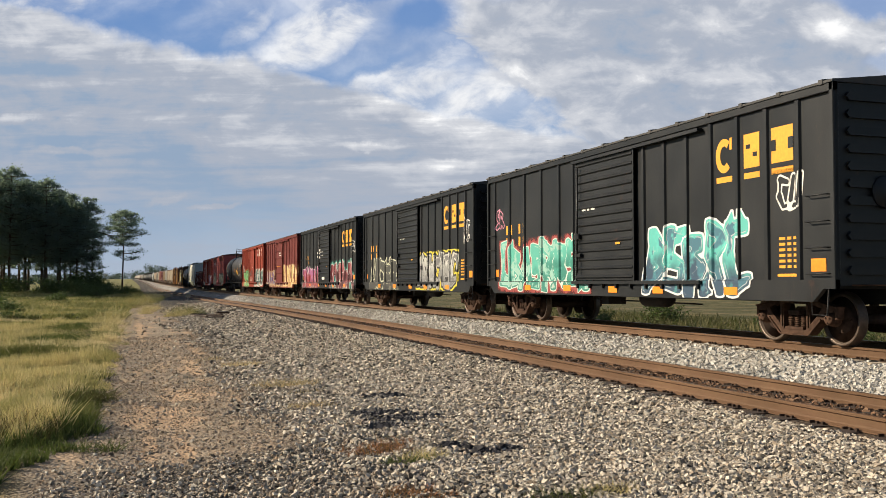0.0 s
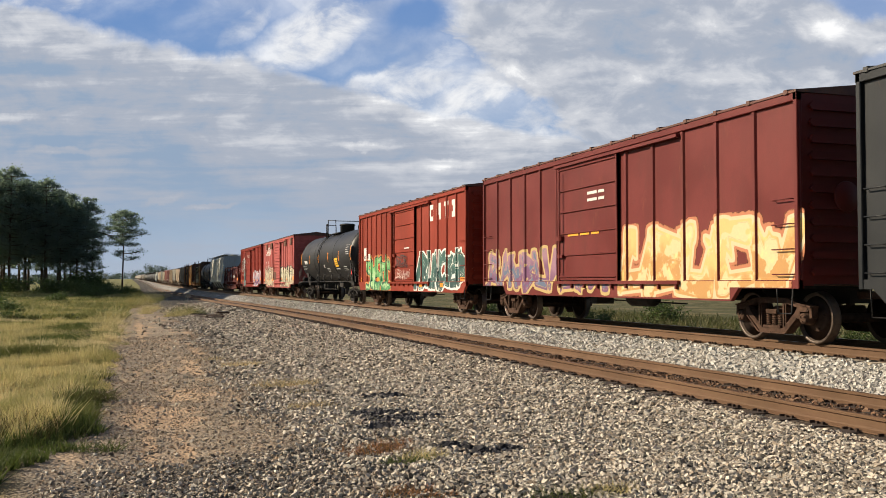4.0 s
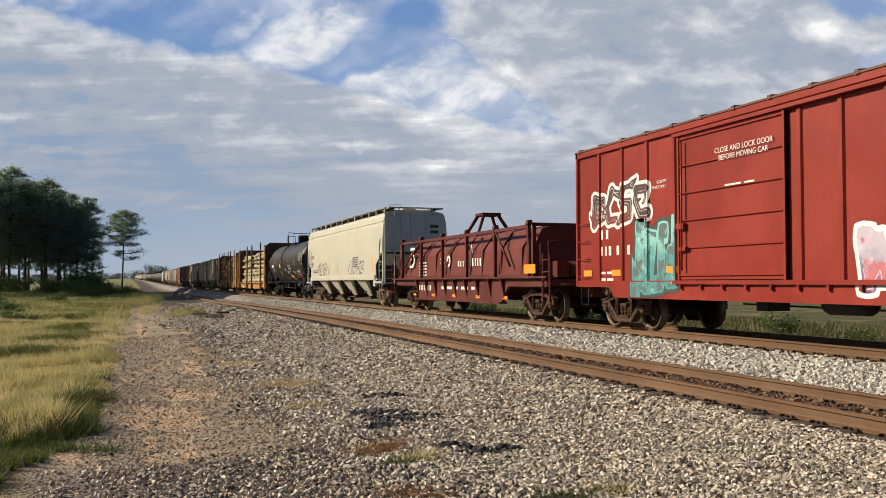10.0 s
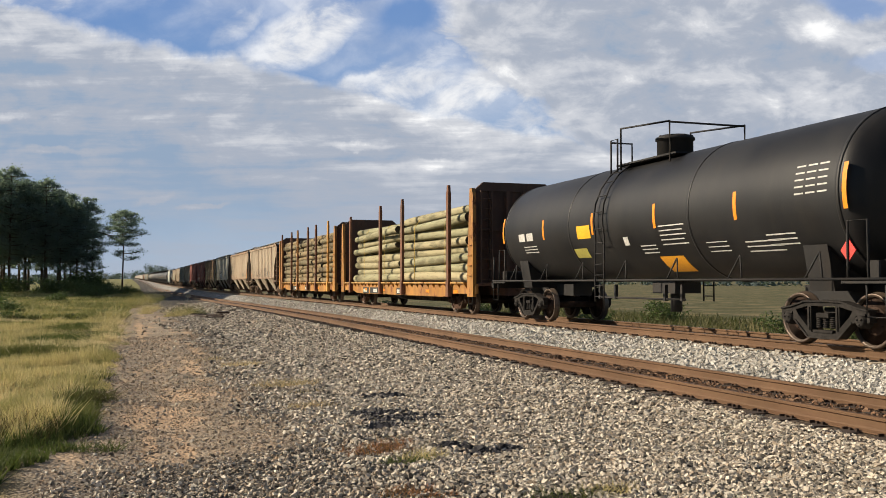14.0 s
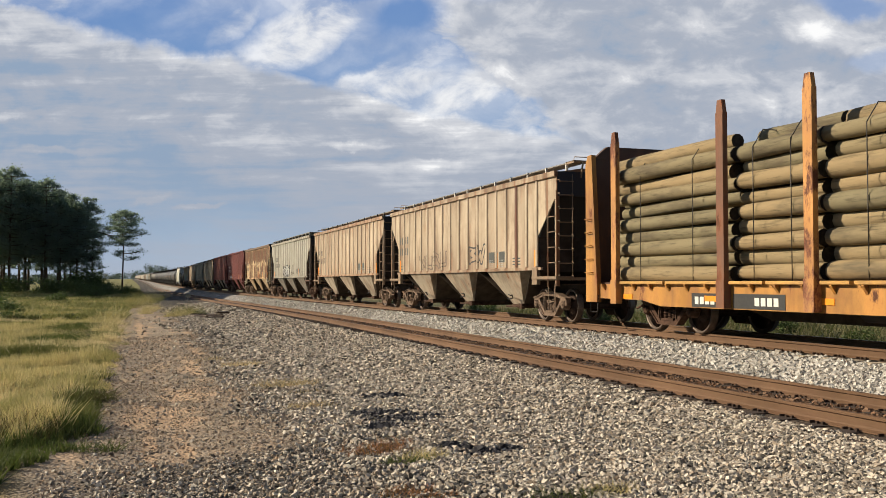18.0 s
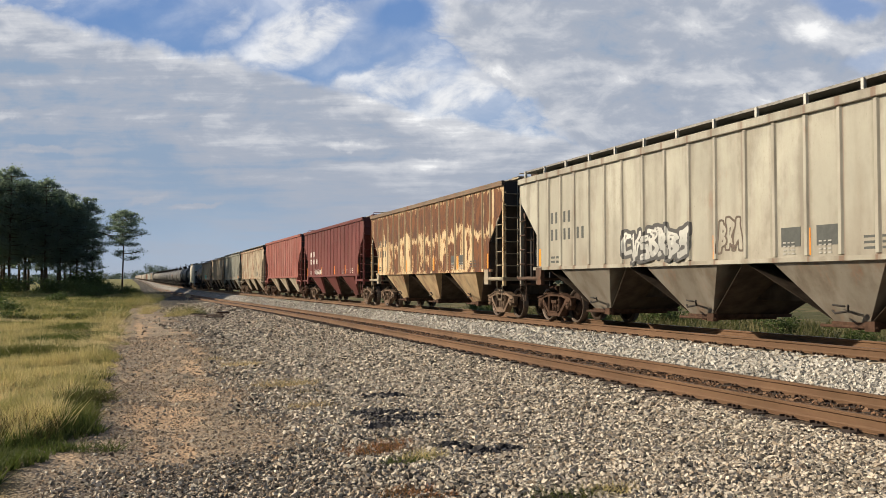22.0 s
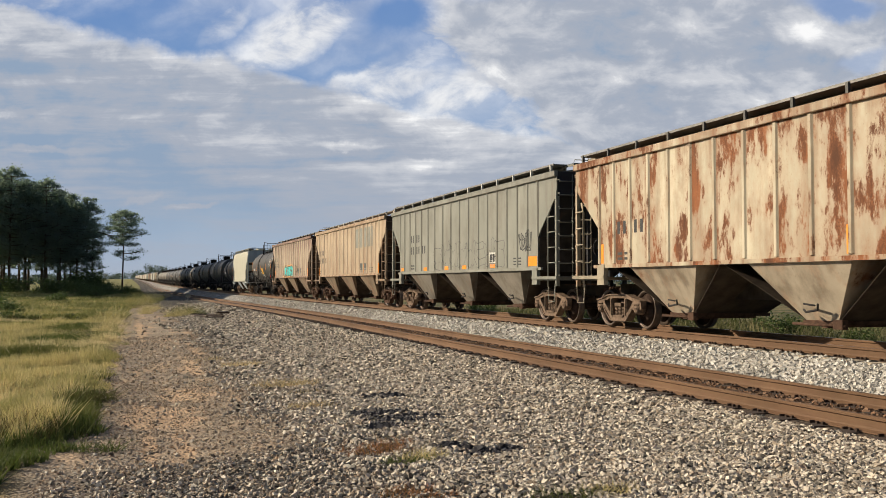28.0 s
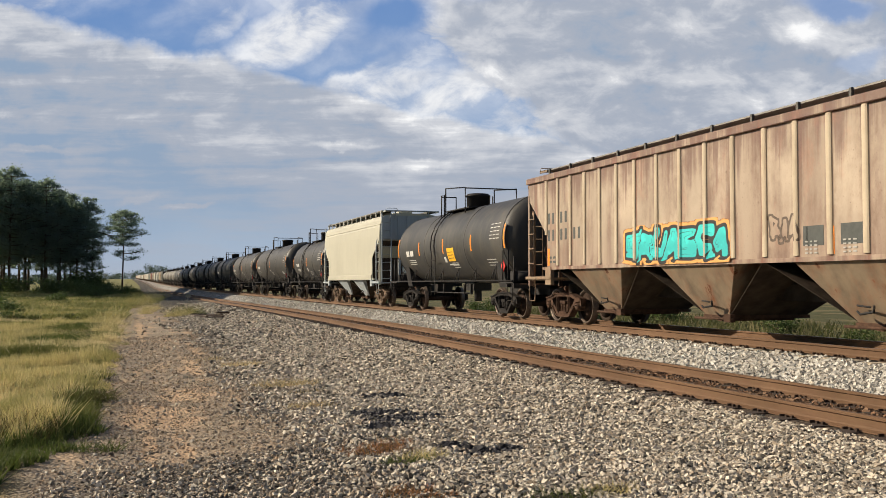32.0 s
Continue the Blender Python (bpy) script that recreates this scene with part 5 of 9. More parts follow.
    for s in (-1, 1):
        truck(car, s * trucks, key)
    if smooth:
        return car, (lambda y, z: -smooth_x(z, H) - 0.006 if z > z0 + 0.20 else None), px
    return car, flat_drape(-px, posts, 0.036, 0.06, z0 + 0.08, z0 - 0.03, z0 - 0.03, hl), px
# ---------------------------------------------------------------- tank cars


def tank_car(label, L, mat, R=1.5, zc=2.62, trucks=None, ticks=5, placard=True, key="black", marks=True, plates=False, weights=False, group="tank cars of the train"):
    """A black tank on a stub frame; L is over the frame ends."""
    car = thing("tank_car", label, "freight car", group)
    hl = L / 2
    hb = hl - 0.55
    trucks = trucks or hl - 2.0
    prof = [(0.02, -hb)] + [(R * math.sin(a), -hb + 0.62 * (1 - math.cos(a))) for a in [math.pi / 2 * i / 8 for i in range(1, 9)]]
    prof += [(R, -hb + 0.62 + 0.02), (R, -hb * 0.35), (R, 0.0), (R, hb * 0.35)]
    prof += [(R * math.sin(a), hb - 0.62 * (1 - math.cos(a))) for a in [math.pi / 2 * i / 8 for i in range(8, 0, -1)]] + [(0.02, hb)]
    tank = part("tank", Build().spin(prof, "y", (0, 0, zc), 48), mat, car)
    for y in (-hb + 0.62, -hb * 0.36, hb * 0.36, hb - 0.62):
        part("weld_band", Build().spin([(R, y - 0.04), (R + 0.012, y - 0.03), (R + 0.012, y + 0.03), (R, y + 0.04)], "y", (0, 0, zc), 48), mat, tank)
    # frame
    for s in (-1, 1):
        fr = Build()
        fr.box(-0.3, 0.3, *sorted((s * hl, s * (trucks - 1.4))), 0.72, 1.05)
        fr.box(-1.5, 1.5, *sorted((s * (hl - 0.10), s * hl)), 0.92, 1.12)
        fr.prism([(-1.1, 0.95), (1.1, 0.95), (1.25, 1.75), (1.0, 1.5), (0, 1.15), (-1.0, 1.5), (-1.25, 1.75)], "y", *sorted((s * (trucks - 0.3), s * (trucks + 0.3))))
        fr.box(-1.5, 1.5, *sorted((s * (hl - 1.1), s * hl)), 1.08, 1.12)
        part("stub_frame", fr, M["black"], car)
    wk = Build()
    for s in (-1, 1):
        wk.tube([(s * 1.5, -hl + 0.1, 1.15), (s * 1.5, hl - 0.1, 1.15)], 0.027, 6)
        for i in range(7):
            y = -hb + 1.2 + (2 * hb - 2.4) * i / 6
            wk.tube([(s * 1.5, y - 0.22, 1.15), (s * 1.37, y, 1.62)], 0.018, 5).tube([(s * 1.5, y + 0.22, 1.15), (s * 1.37, y, 1.62)], 0.018, 5)
    part("side_rail", wk, M["black"], car)
    # top platform, railings and manway
    pl = Build().box(-0.85, 0.85, -1.35, 1.35, zc + R - 0.10, zc + R - 0.06)
    part("platform", pl, M["black"], car)
    man = Build().spin([(0.43, zc + R - 0.1), (0.43, zc + R + 0.40), (0.47, zc + R + 0.41), (0.47, zc + R + 0.47), (0.36, zc + R + 0.53), (0.02, zc + R + 0.55)], "z", (0, 0, 0), 20)
    for k in range(8):
        a = k * math.pi / 4
        man.box(0.39 * math.cos(a) - 0.03, 0.39 * math.cos(a) + 0.03, 0.39 * math.sin(a) - 0.03, 0.39 * math.sin(a) + 0.03, zc + R + 0.34, zc + R + 0.52)
    part("manway", man, M["black"], car)
    small = Build().spin([(0.10, zc + R - 0.05), (0.10, zc + R + 0.22), (0.13, zc + R + 0.24), (0.02, zc + R + 0.30)], "z", (0.2, 0.75, 0), 12)
    part("valve", small, M["black"], car)
    zt = zc + R
    for x in (-1.0, 1.0):
        rl = Build()
        rl.tube([(x, -1.35, zt - 0.3), (x, -1.35, zt + 0.62), (x, 0.85, zt + 0.78), (x, 0.85, zt - 0.25)], 0.026, 6)
        rl.tube([(x, 1.35, zt - 0.3), (x, 1.35, zt + 0.55), (x, 1.02, zt + 0.55), (x, 1.02, zt - 0.28)], 0.026, 6)
        part("railing", rl, M["black"], car)
    rl = Build().tube([(-1.0, 1.35, zt + 0.5), (-0.4, 1.35, zt + 0.5), (-0.4, 1.35, zt)], 0.024, 6).tube([(-1.0, -1.35, zt + 0.6), (1.0, -1.35, zt + 0.6)], 0.024, 6)
    part("railing", rl, M["black"], car)
    # ladder down the near flank
    for s in (-1, 1):
        ld = Build()
        arc = [(s * (R + 0.10) * math.sin(a), zc + (R + 0.10) * math.cos(a)) for a in [radians(q) for q in (28, 45, 60, 75, 90, 105)]] + [(s * (R + 0.06), 1.15), (s * (R + 0.06), 0.62)]
        for y in (-0.22 + 0.95, 0.22 + 0.95):
            ld.tube([(x, y, z) for x, z in arc], 0.022, 5)
        for (xa, za), (xb, zb) in zip(arc, arc[1:]):
            n = max(1, round(math.hypot(xb - xa, zb - za) / 0.30))
            for i in range(n):
                t = (i + 0.5) / n
                ld.tube([(xa + (xb - xa) * t, 0.73, za + (zb - za) * t), (xa + (xb - xa) * t, 1.17, za + (zb - za) * t)], 0.014, 5)
        part("ladder", ld, M["black"], car)
    out = Build().box(-0.35, 0.35, -0.5, 0.5, zc - R - 0.28, zc - R + 0.1).spin([(0.14, 0.40), (0.14, zc - R)], "z", (0, 0, 0), 12)
    for y in (-1.6, -0.9, 1.4, 2.2):
        out.box(-0.9, -0.82, y - 0.04, y + 0.04, 0.68, 1.05)
    out.tube([(-0.86, -1.7, 0.72), (-0.86, 2.3, 0.72)], 0.025, 5)
    part("bottom_outlet", out, M["black"], car)
    # markings lie on the curved flank
    def patch(y0, y1, z0, z1, m, name, lift=0.006):
        b = Build()
        n = 5
        vs = []
        for i in range(n + 1):
            z = z0 + (z1 - z0) * i / n
            dz = max(-0.999, min(0.999, (z - zc) / (R + lift)))
            x = -(R + lift) * math.sqrt(1 - dz * dz)
            vs += [(x, y0, z), (x, y1, z)]
        b.add(vs, [(2 * i, 2 * i + 1, 2 * i + 3, 2 * i + 2) for i in range(n)])
        return part(name, b, m, car)
    for i in range(ticks):
        y = hb - 0.45 - (2 * hb - 0.9) * i / (ticks - 1) if ticks > 1 else 0
        patch(y - 0.05, y + 0.05, zc - 0.32, zc + (0.22 if 0 < i < ticks - 1 else 0.45), M["reflector"], "reflector")
    if weights:
        text(car, "LD LMT 193 600   87800 KG", -R + 0.025, hb - 1.75, zc - 0.50, 0.105, M["stencil_grey"])
        text(car, "LT  WT  92 400   41900 KG", -R + 0.065, hb - 1.75, zc - 0.65, 0.105, M["stencil_grey"])
    if plates:
        for y, z, w, h, m in ((1.96, 2.22, 0.72, 0.33, "placard"), (2.35, 1.74, 0.72, 0.24, "placard_old"), (-1.66, 1.34, 0.95, 0.34, "letter_yellow")):
            patch(y - w / 2, y + w / 2, z, z + h, M[m], "placard")
        for r in range(5):
            patch(-2.6 + 0.1 * (r % 2), -1.6, 2.32 - 0.10 * r, 2.345 - 0.10 * r, M["stencil_grey"], "lettering")
        for r in range(3):
            patch(-5.5, -4.45, 1.86 - 0.09 * r, 1.885 - 0.09 * r, M["stencil_grey"], "lettering")
            patch(-3.9, -3.2, 1.90 - 0.09 * r, 1.92 - 0.09 * r, M["stencil_grey"], "lettering")
    if placard:
        yp = -3.58 if weights else -0.8
        patch(yp - 0.38, yp + 0.38, zc - 0.62, zc - 0.14, M["placard"], "placard")
        for r in range(3):
            patch(yp - 0.28, yp + 0.28, zc - 0.30 - 0.11 * r, zc - 0.275 - 0.11 * r, M["letter_black"], "lettering", 0.010)
        patch(yp - 0.5, yp + 0.5, zc - 0.76, zc - 0.72, M["stencil_grey"], "lettering")
    if marks:
        for k, w in enumerate((0.32, 0.34)):
            patch(hb - 1.75 - k * 0.55 - w, hb - 1.75 - k * 0.55 + 0.1, zc - 0.32, zc - 0.10, M["stencil_grey"], "lettering")
        for k in range(3):
            if not weights:
                patch(hb - 2.8, hb - 1.9, zc - 0.50 - 0.08 * k, zc - 0.475 - 0.08 * k, M["stencil_grey"], "lettering")
            patch(-hb * 0.715 - 0.4, -hb * 0.715 + 0.4, zc - 0.66 - 0.09 * k, zc - 0.635 - 0.09 * k, M["stencil_grey"], "lettering")
            patch(-1.3, -0.65, zc - 0.70 - 0.08 * k, zc - 0.675 - 0.08 * k, M["stencil_grey"], "lettering")
        patch(-0.2, 0.02, zc - 0.65, zc - 0.45, M["stencil_grey"], "lettering")
        for r in range(5):
            for q in range(3):
                patch(-hb + 0.85 + q * 0.29, -hb + 1.08 + q * 0.29, zc + 0.0 + r * 0.12, zc + 0.028 + r * 0.12, M["stencil_grey"], "stencil_panel")
    dia = Build().prism([(-hl + 1.0, 1.42), (-hl + 1.17, 1.62), (-hl + 1.0, 1.82), (-hl + 0.83, 1.62)], "x", -1.44, -1.42)
    part("hazard_diamond", dia, M["hazard"], car)
    for s in (-1, 1):
        for x in (-1.45, 1.45):
            hr = Build()
            hr.tube([(x, s * (hl - 1.0), 1.1), (x, s * (hl - 1.0), 2.1), (x, s * (hl - 0.55), 2.1), (x, s * (hl - 0.55), 1.1)], 0.024, 5)
            hr.tube([(x, s * (hl - 0.1), 1.1), (x, s * (hl - 0.1), 1.9)], 0.024, 5)
            hr.tube([(x * 1.03, s * (hl - 0.55), 1.05), (x * 1.03, s * (hl - 0.55), 0.55), (x * 1.03, s * (hl - 0.15), 0.55), (x * 1.03, s * (hl - 0.15), 1.05)], 0.018, 5)
            part("hand_rail", hr, M["black"], car)
        br = Build().spin([(0.05, -0.3), (0.18, -0.28), (0.18, 0.28), (0.05, 0.3)], "x", (-0.9, s * (hl - 0.5), 1.28), 12).box(-1.3, -0.9, *sorted((s * (hl - 0.75), s * (hl - 0.45))), 1.13, 1.45)
        part("brake_gear", br, M["black"], car)
        coupler(car, s * hl, s, 0.62)
        truck(car, s * trucks, key)
    return car


# ---------------------------------------------------------------- coil car


def coil_car(label, L):
    car = thing("coil_car", label, "freight car")
    mat, dark = M["coil_hood"], M["coil_frame"]
    hl = L / 2
    for s in (-1, 1):
        fr, flange = Build(), Build()
        a, b_ = sorted((s * 1.36, s * 1.46))
        ring = [(-hl + 0.5, 0.98), (-hl + 3.4, 0.98), (-hl + 3.9, 0.50), (hl - 3.9, 0.50), (hl - 3.4, 0.98), (hl - 0.5, 0.98), (hl - 0.5, 1.22), (-hl + 0.5, 1.22)]
        fr.prism(ring, "x", a, b_)
        a, b_ = sorted((s * 1.36, s * 1.62))
        girder = part("side_girder", fr, dark, car)
        part("flange", flange.box(a, b_, -hl + 0.3, hl - 0.3, 1.222, 1.28), dark, girder)
        part("flange", Build().box(a, b_, -hl + 3.7, hl - 3.7, 0.44, 0.498), dark, girder)
    part("centre_sill", Build().box(-0.35, 0.35, -hl, hl, 0.7, 1.0).box(-1.34, 1.34, -hl + 0.5, hl - 0.5, 1.0, 1.2), dark, car)
    gus = Build().prism([(-1.46, 0.56), (-1.60, 1.2), (-1.46, 1.2)], "y", -0.04, 0.04).mesh("gusset", dark)
    for i in range(9):
        part("gusset", gus, dark, car, m=pose(0, -hl + 3.7 + (L - 7.4) * i / 8, 0))
    # hood: trough-shaped cover with sloping ends
    h0, h1 = -hl + 1.35, hl - 1.35
    ring = [(-1.42, 1.35), (-1.42, 2.15), (-1.05, 2.70), (-0.55, 2.82), (0.55, 2.82), (1.05, 2.70), (1.42, 2.15), (1.42, 1.35)]
    n = len(ring)
    b = Build()
    vs = [(x, h0, z) if z < 1.5 else (x * 0.94, h0 + (z - 1.35) * 0.42, z) for x, z in ring] + [(x, h1, z) if z < 1.5 else (x * 0.94, h1 - (z - 1.35) * 0.42, z) for x, z in ring]
    b.add(vs, [(i, i + 1, n + i + 1, n + i) for i in range(n - 1)] + [(n - 1, 0, n, 2 * n - 1), tuple(range(n))[::-1], tuple(range(n, 2 * n))])
    hood = part("hood", b, mat, car)
    band = Build()
    band.prism([(-1.432, 1.35), (-1.40, 2.155), (-1.01, 2.715), (-0.53, 2.835), (0.53, 2.835), (1.01, 2.715), (1.40, 2.155), (1.432, 1.35)], "y", -0.03, 0.03)
    bm_ = band.mesh("hood_rib", mat)
    for i in range(8):
        part("hood_rib", bm_, mat, hood, m=pose(0, h0 + 1.1 + (h1 - h0 - 2.2) * i / 7, 0))
    lip = Build().box(-1.5, 1.5, h0 - 0.05, h1 + 0.05, 1.26, 1.36)
    part("hood_lip", lip, dark, hood)
    # outer guide frame
    posts = [h1 - 0.3 - (h1 - h0 - 0.6) * i / 5 for i in range(6)]
    for y in posts:
        for s in (-1, 1):
            p = Build().box(*sorted((s * 1.48, s * 1.58)), y - 0.05, y + 0.05, 1.28, 2.80).prism([(s * 1.42, 2.78), (s * 1.61, 2.78), (s * 1.58, 2.91), (s * 1.46, 2.91)], "y", y - 0.08, y + 0.08)
            part("guide_post", p, dark, car)
    for s in (-1, 1):
        x = s * 1.53
        part("guide_rail", Build().box(*sorted((s * 1.49, s * 1.57)), posts[-1], posts[0], 2.68, 2.78), dark, car)
        for a, b_, r in (((posts[0], 2.74), (h1 + 0.2, 1.4), 0.05), ((posts[-1], 2.74), (posts[-1] - 0.1, 1.3), 0.05), ((posts[1], 2.74), (posts[0] + 0.15, 1.6), 0.04), ((posts[4], 2.74), (posts[4] - 1.2, 1.6), 0.04)):
            part("brace", Build().tube([(x, *a), (x, *b_)], r, 6), dark, car)
        e = Build().box(-1.55, 1.55, s * h1 - 0.05, s * h1 + 0.05, 2.72, 2.82)
        for x in (-1.5, 1.5):
            e.box(x - 0.05, x + 0.05, s * h1 - 0.05, s * h1 + 0.05, 1.28, 2.8)
        part("end_frame", e, dark, car)
    lift = Build()
    for s in (-1, 1):
        for k in (-1, 1):
            lift.tube([(s * 0.70, k * 0.72 + 0.6, 2.72), (s * 0.28, k * 0.30 + 0.6, 3.56)], 0.065, 6)
    lift.box(-0.36, 0.36, 0.22, 0.98, 3.53, 3.64, 0.02)
    part("lifting_bracket", lift, dark, hood)
    bars(car, -1.43, 4.5, 1.85, (0.30, 0.25, 0.28), 0.05, 0.06, M["letter_white"], rows=5, row_gap=0.07)
    ring = [(r * math.cos(a), r * math.sin(a)) for r in (0.30, 0.17) for a in [2 * math.pi * k / 20 for k in range(17)]]
    part("emblem_shape", Build().prism([(5.45 + a, 2.02 + b) for a, b in ring[:17] + ring[:16:-1]], "x", -1.437, -1.43), M["letter_white"], car)
    blocks(car, -1.43, [(5.6, 1.70, 0.55, 0.10, 0.0), (5.45, 2.42, 0.6, 0.11, 0.0), (1.6, 1.95, 0.45, 0.06, 0.0), (1.6, 1.80, 0.45, 0.05, 0.0)], M["letter_white"])
    part("emblem_shape", Build().prism([(0.9 + 0.7 * a, 1.88 + 0.7 * b) for a, b in ring[:17] + ring[:16:-1]], "x", -1.437, -1.43), M["letter_white"], car)
    blocks(car, -1.43, [(-0.2 - 0.24 * i, 1.66, 0.09 if i % 3 else 0.13, 0.20 if i < 4 else 0.26, 0.0) for i in range(10)] + [(-1.0, 2.1, 0.04, 0.22, 0.05), (-1.2, 2.1, 0.04, 0.30, -0.04), (-1.4, 2.1, 0.04, 0.26, 0.06), (-1.55, 2.1, 0.04, 0.3, -0.05)], M["letter_white"])
    bars(car, -1.465, 4.6, 0.80, [0.15] * 9, 0.20, 0.055, M["letter_white"])
    bars(car, -1.465, 1.6, 0.86, (0.3, 0.5, 0.3, 0.7, 0.3), 0.10, 0.35, M["letter_white"])
    for y in (5.0, 2.6, 0.2, -2.2, -4.6):
        part("reflector", Build().box(-1.47, -1.462, y - 0.18, y + 0.18, 0.58, 0.68), M["reflector"], car)
    part("reflector", Build().box(-1.60, -1.585, -h1 + 0.2 - 0.5, -h1 + 0.5, 1.36, 1.62), M["reflector"], car)
    for s in (-1, 1):
        g = Build()
        for x in (-1.5, 1.5):
            g.tube([(x, s * (hl - 0.35), 1.2), (x, s * (hl - 0.35), 2.25), (x * 0.8, s * (hl - 0.35), 2.25)], 0.03, 5).tube([(x, s * (hl - 0.9), 1.2), (x, s * (hl - 0.9), 2.2)], 0.025, 5)
        part("hand_rail", g, dark, car)
        part("air_tank", Build().spin([(0.05, -0.4), (0.2, -0.37), (0.2, 0.37), (0.05, 0.4)], "x", (-0.4, s * (hl - 0.6), 1.5), 14), dark, car)
        part("brake_gear", Build().box(-1.2, -0.86, *sorted((s * (hl - 0.8), s * (hl - 0.4))), 1.25, 1.7, 0.02), dark, car)
        ladder(car, -1.56, s * (hl - 0.15), s * (hl - 0.6), 0.55, 1.9, 4, dark)
        coupler(car, s * hl, s, 0.62)
        truck(car, s * (hl - 2.0), "dark")
    return car


# ---------------------------------------------------------------- bulkhead flat cars with pole loads


def bulkhead_flat(label, L, stakes):
    car = thing("bulkhead_flat_car", label, "freight car", "bulkhead flat cars")
    mat, deckm = M["flat_yellow"], M["flat_deck"]
    hl = L / 2
    for s in (-1, 1):
        a, b_ = sorted((s * 1.42, s * 1.52))
        sd = Build().prism([(-hl, 0.72), (-hl + 2.6, 0.70), (-hl + 3.4, 0.58), (hl - 3.4, 0.58), (hl - 2.6, 0.70), (hl, 0.72), (hl, 1.06), (-hl, 1.06)], "x", a, b_)
        part("side_sill", sd, mat, car)
    part("deck", Build().box(-1.42, 1.42, -hl, hl, 0.98, 1.10).box(-0.35, 0.35, -hl, hl, 0.66, 0.98), deckm, car)
    part("centre_sill", Build().prism([(-hl + 4.4, 0.66), (-hl + 5.6, 0.34), (hl - 5.6, 0.34), (hl - 4.4, 0.66)], "x", -0.34, 0.34), M["brake_dust"], car, "deep near-black belly sill")
    cuts = sorted({y for y, _, _ in stakes} | {-hl + 0.7, hl - 0.7, 0.0})
    for ya, yb in zip(cuts, cuts[1:]):
        half = (ya + yb) / 2
        for q0, q1 in ((ya + 0.20, half - 0.05), (half + 0.05, yb - 0.20)):
            if q1 - q0 > 0.3:
                for s in (-1, 1):
                    part("deck_lip", Build().box(*sorted((s * 1.44, s * 1.63)), q0, q1, 1.06, 1.125, 0.012), M["flat_lip"], car)
    pocket = Build().prism([(-1.52, 0.90), (-1.62, 1.04), (-1.62, 1.06), (-1.52, 1.06)], "y", -0.03, 0.03).mesh("gusset", mat)
    n = 27
    for i in range(n):
        y = -hl + 0.9 + (L - 1.8) * i / (n - 1)
        part("gusset", pocket, mat, car, m=pose(0, y, 0))
        part("gusset", pocket, mat, car, m=pose(0, y, 0, 0, 0, 180))
    for s in (-1, 1):
        ya, yb = s * (hl - 0.05), s * (hl - 0.62)
        bh = None
        for x0, x1 in ((1.48, 1.60), (-1.60, -1.48)):
            b = Build().prism([(ya, 0.62), (ya, 4.05), (ya - s * 0.12, 4.28), (ya - s * 0.32, 4.28), (yb, 1.12), (yb, 0.62)], "x", x0, x1)
            bh = part("bulkhead_upright", b, mat, car)
        w = Build().box(-1.5, 1.5, *sorted((s * (hl - 0.34), s * (hl - 0.27))), 1.1, 4.22).prism([(-1.5, 4.2), (1.5, 4.2), (1.15, 4.5), (-1.15, 4.5)], "y", *sorted((s * (hl - 0.36), s * (hl - 0.22))))
        part("bulkhead_planks", w, deckm, bh)
        ribs = Build()
        for x in (-0.9, -0.3, 0.3, 0.9):
            ribs.box(x - 0.06, x + 0.06, *sorted((s * (hl - 0.27), s * (hl - 0.08))), 1.1, 4.2)
        for z in (1.9, 2.9):
            ribs.box(-1.5, 1.5, *sorted((s * (hl - 0.25), s * (hl - 0.18))), z - 0.05, z + 0.05)
        part("bulkhead_ribs", ribs, deckm, bh)
        for i in range(8):
            rung = Build().tube([(-1.61, s * (hl - 0.12), 1.35 + 0.33 * i), (-1.68, s * (hl - 0.15), 1.35 + 0.33 * i), (-1.68, s * (hl - 0.45 + 0.02 * i), 1.35 + 0.33 * i), (-1.61, s * (hl - 0.45 + 0.02 * i), 1.35 + 0.33 * i)], 0.012, 5)
            if i < 5:
                part("grab_iron", rung, mat, bh)
        lad = Build()
        for x in (-1.3, -0.9):
            lad.box(x - 0.025, x + 0.025, *sorted((s * (hl - 0.06), s * (hl - 0.02))), 1.0, 4.2)
        for i in range(9):
            lad.tube([(-1.3, s * (hl - 0.04), 1.2 + 0.34 * i), (-0.9, s * (hl - 0.04), 1.2 + 0.34 * i)], 0.015, 5)
        part("end_ladder", lad, deckm, bh)
        coupler(car, s * hl, s, 0.72)
        stirrup(car, s * (hl - 0.4), M["black"], 0.8, 0.42)
        truck(car, s * (hl - 3.0), "dark")
    for y, top, m in stakes:
        for s in (-1, 1):
            st = Build().box(*sorted((s * 1.56, s * 1.67)), y - 0.115, y + 0.115, 1.0, top - 0.25).prism([(y - 0.115, top - 0.25), (y + 0.115, top - 0.25), (y + 0.07, top), (y - 0.07, top)], "x", *sorted((s * 1.57, s * 1.66)))
            st.box(*sorted((s * 1.53, s * 1.69)), y - 0.13, y + 0.13, 0.60, 1.16)
            part("stake", st, m, car, "rust-brown steel stake" if m is M["stake"] else "")
    und = Build()
    beam = Build().box(-1.40, 1.40, -0.05, 0.05, 0.72, 0.97).mesh("cross_beam", M["black"])
    for i in range(12):
        part("cross_beam", beam, None, car, m=pose(0, -hl + 3.4 + (L - 6.8) * i / 11, 0))
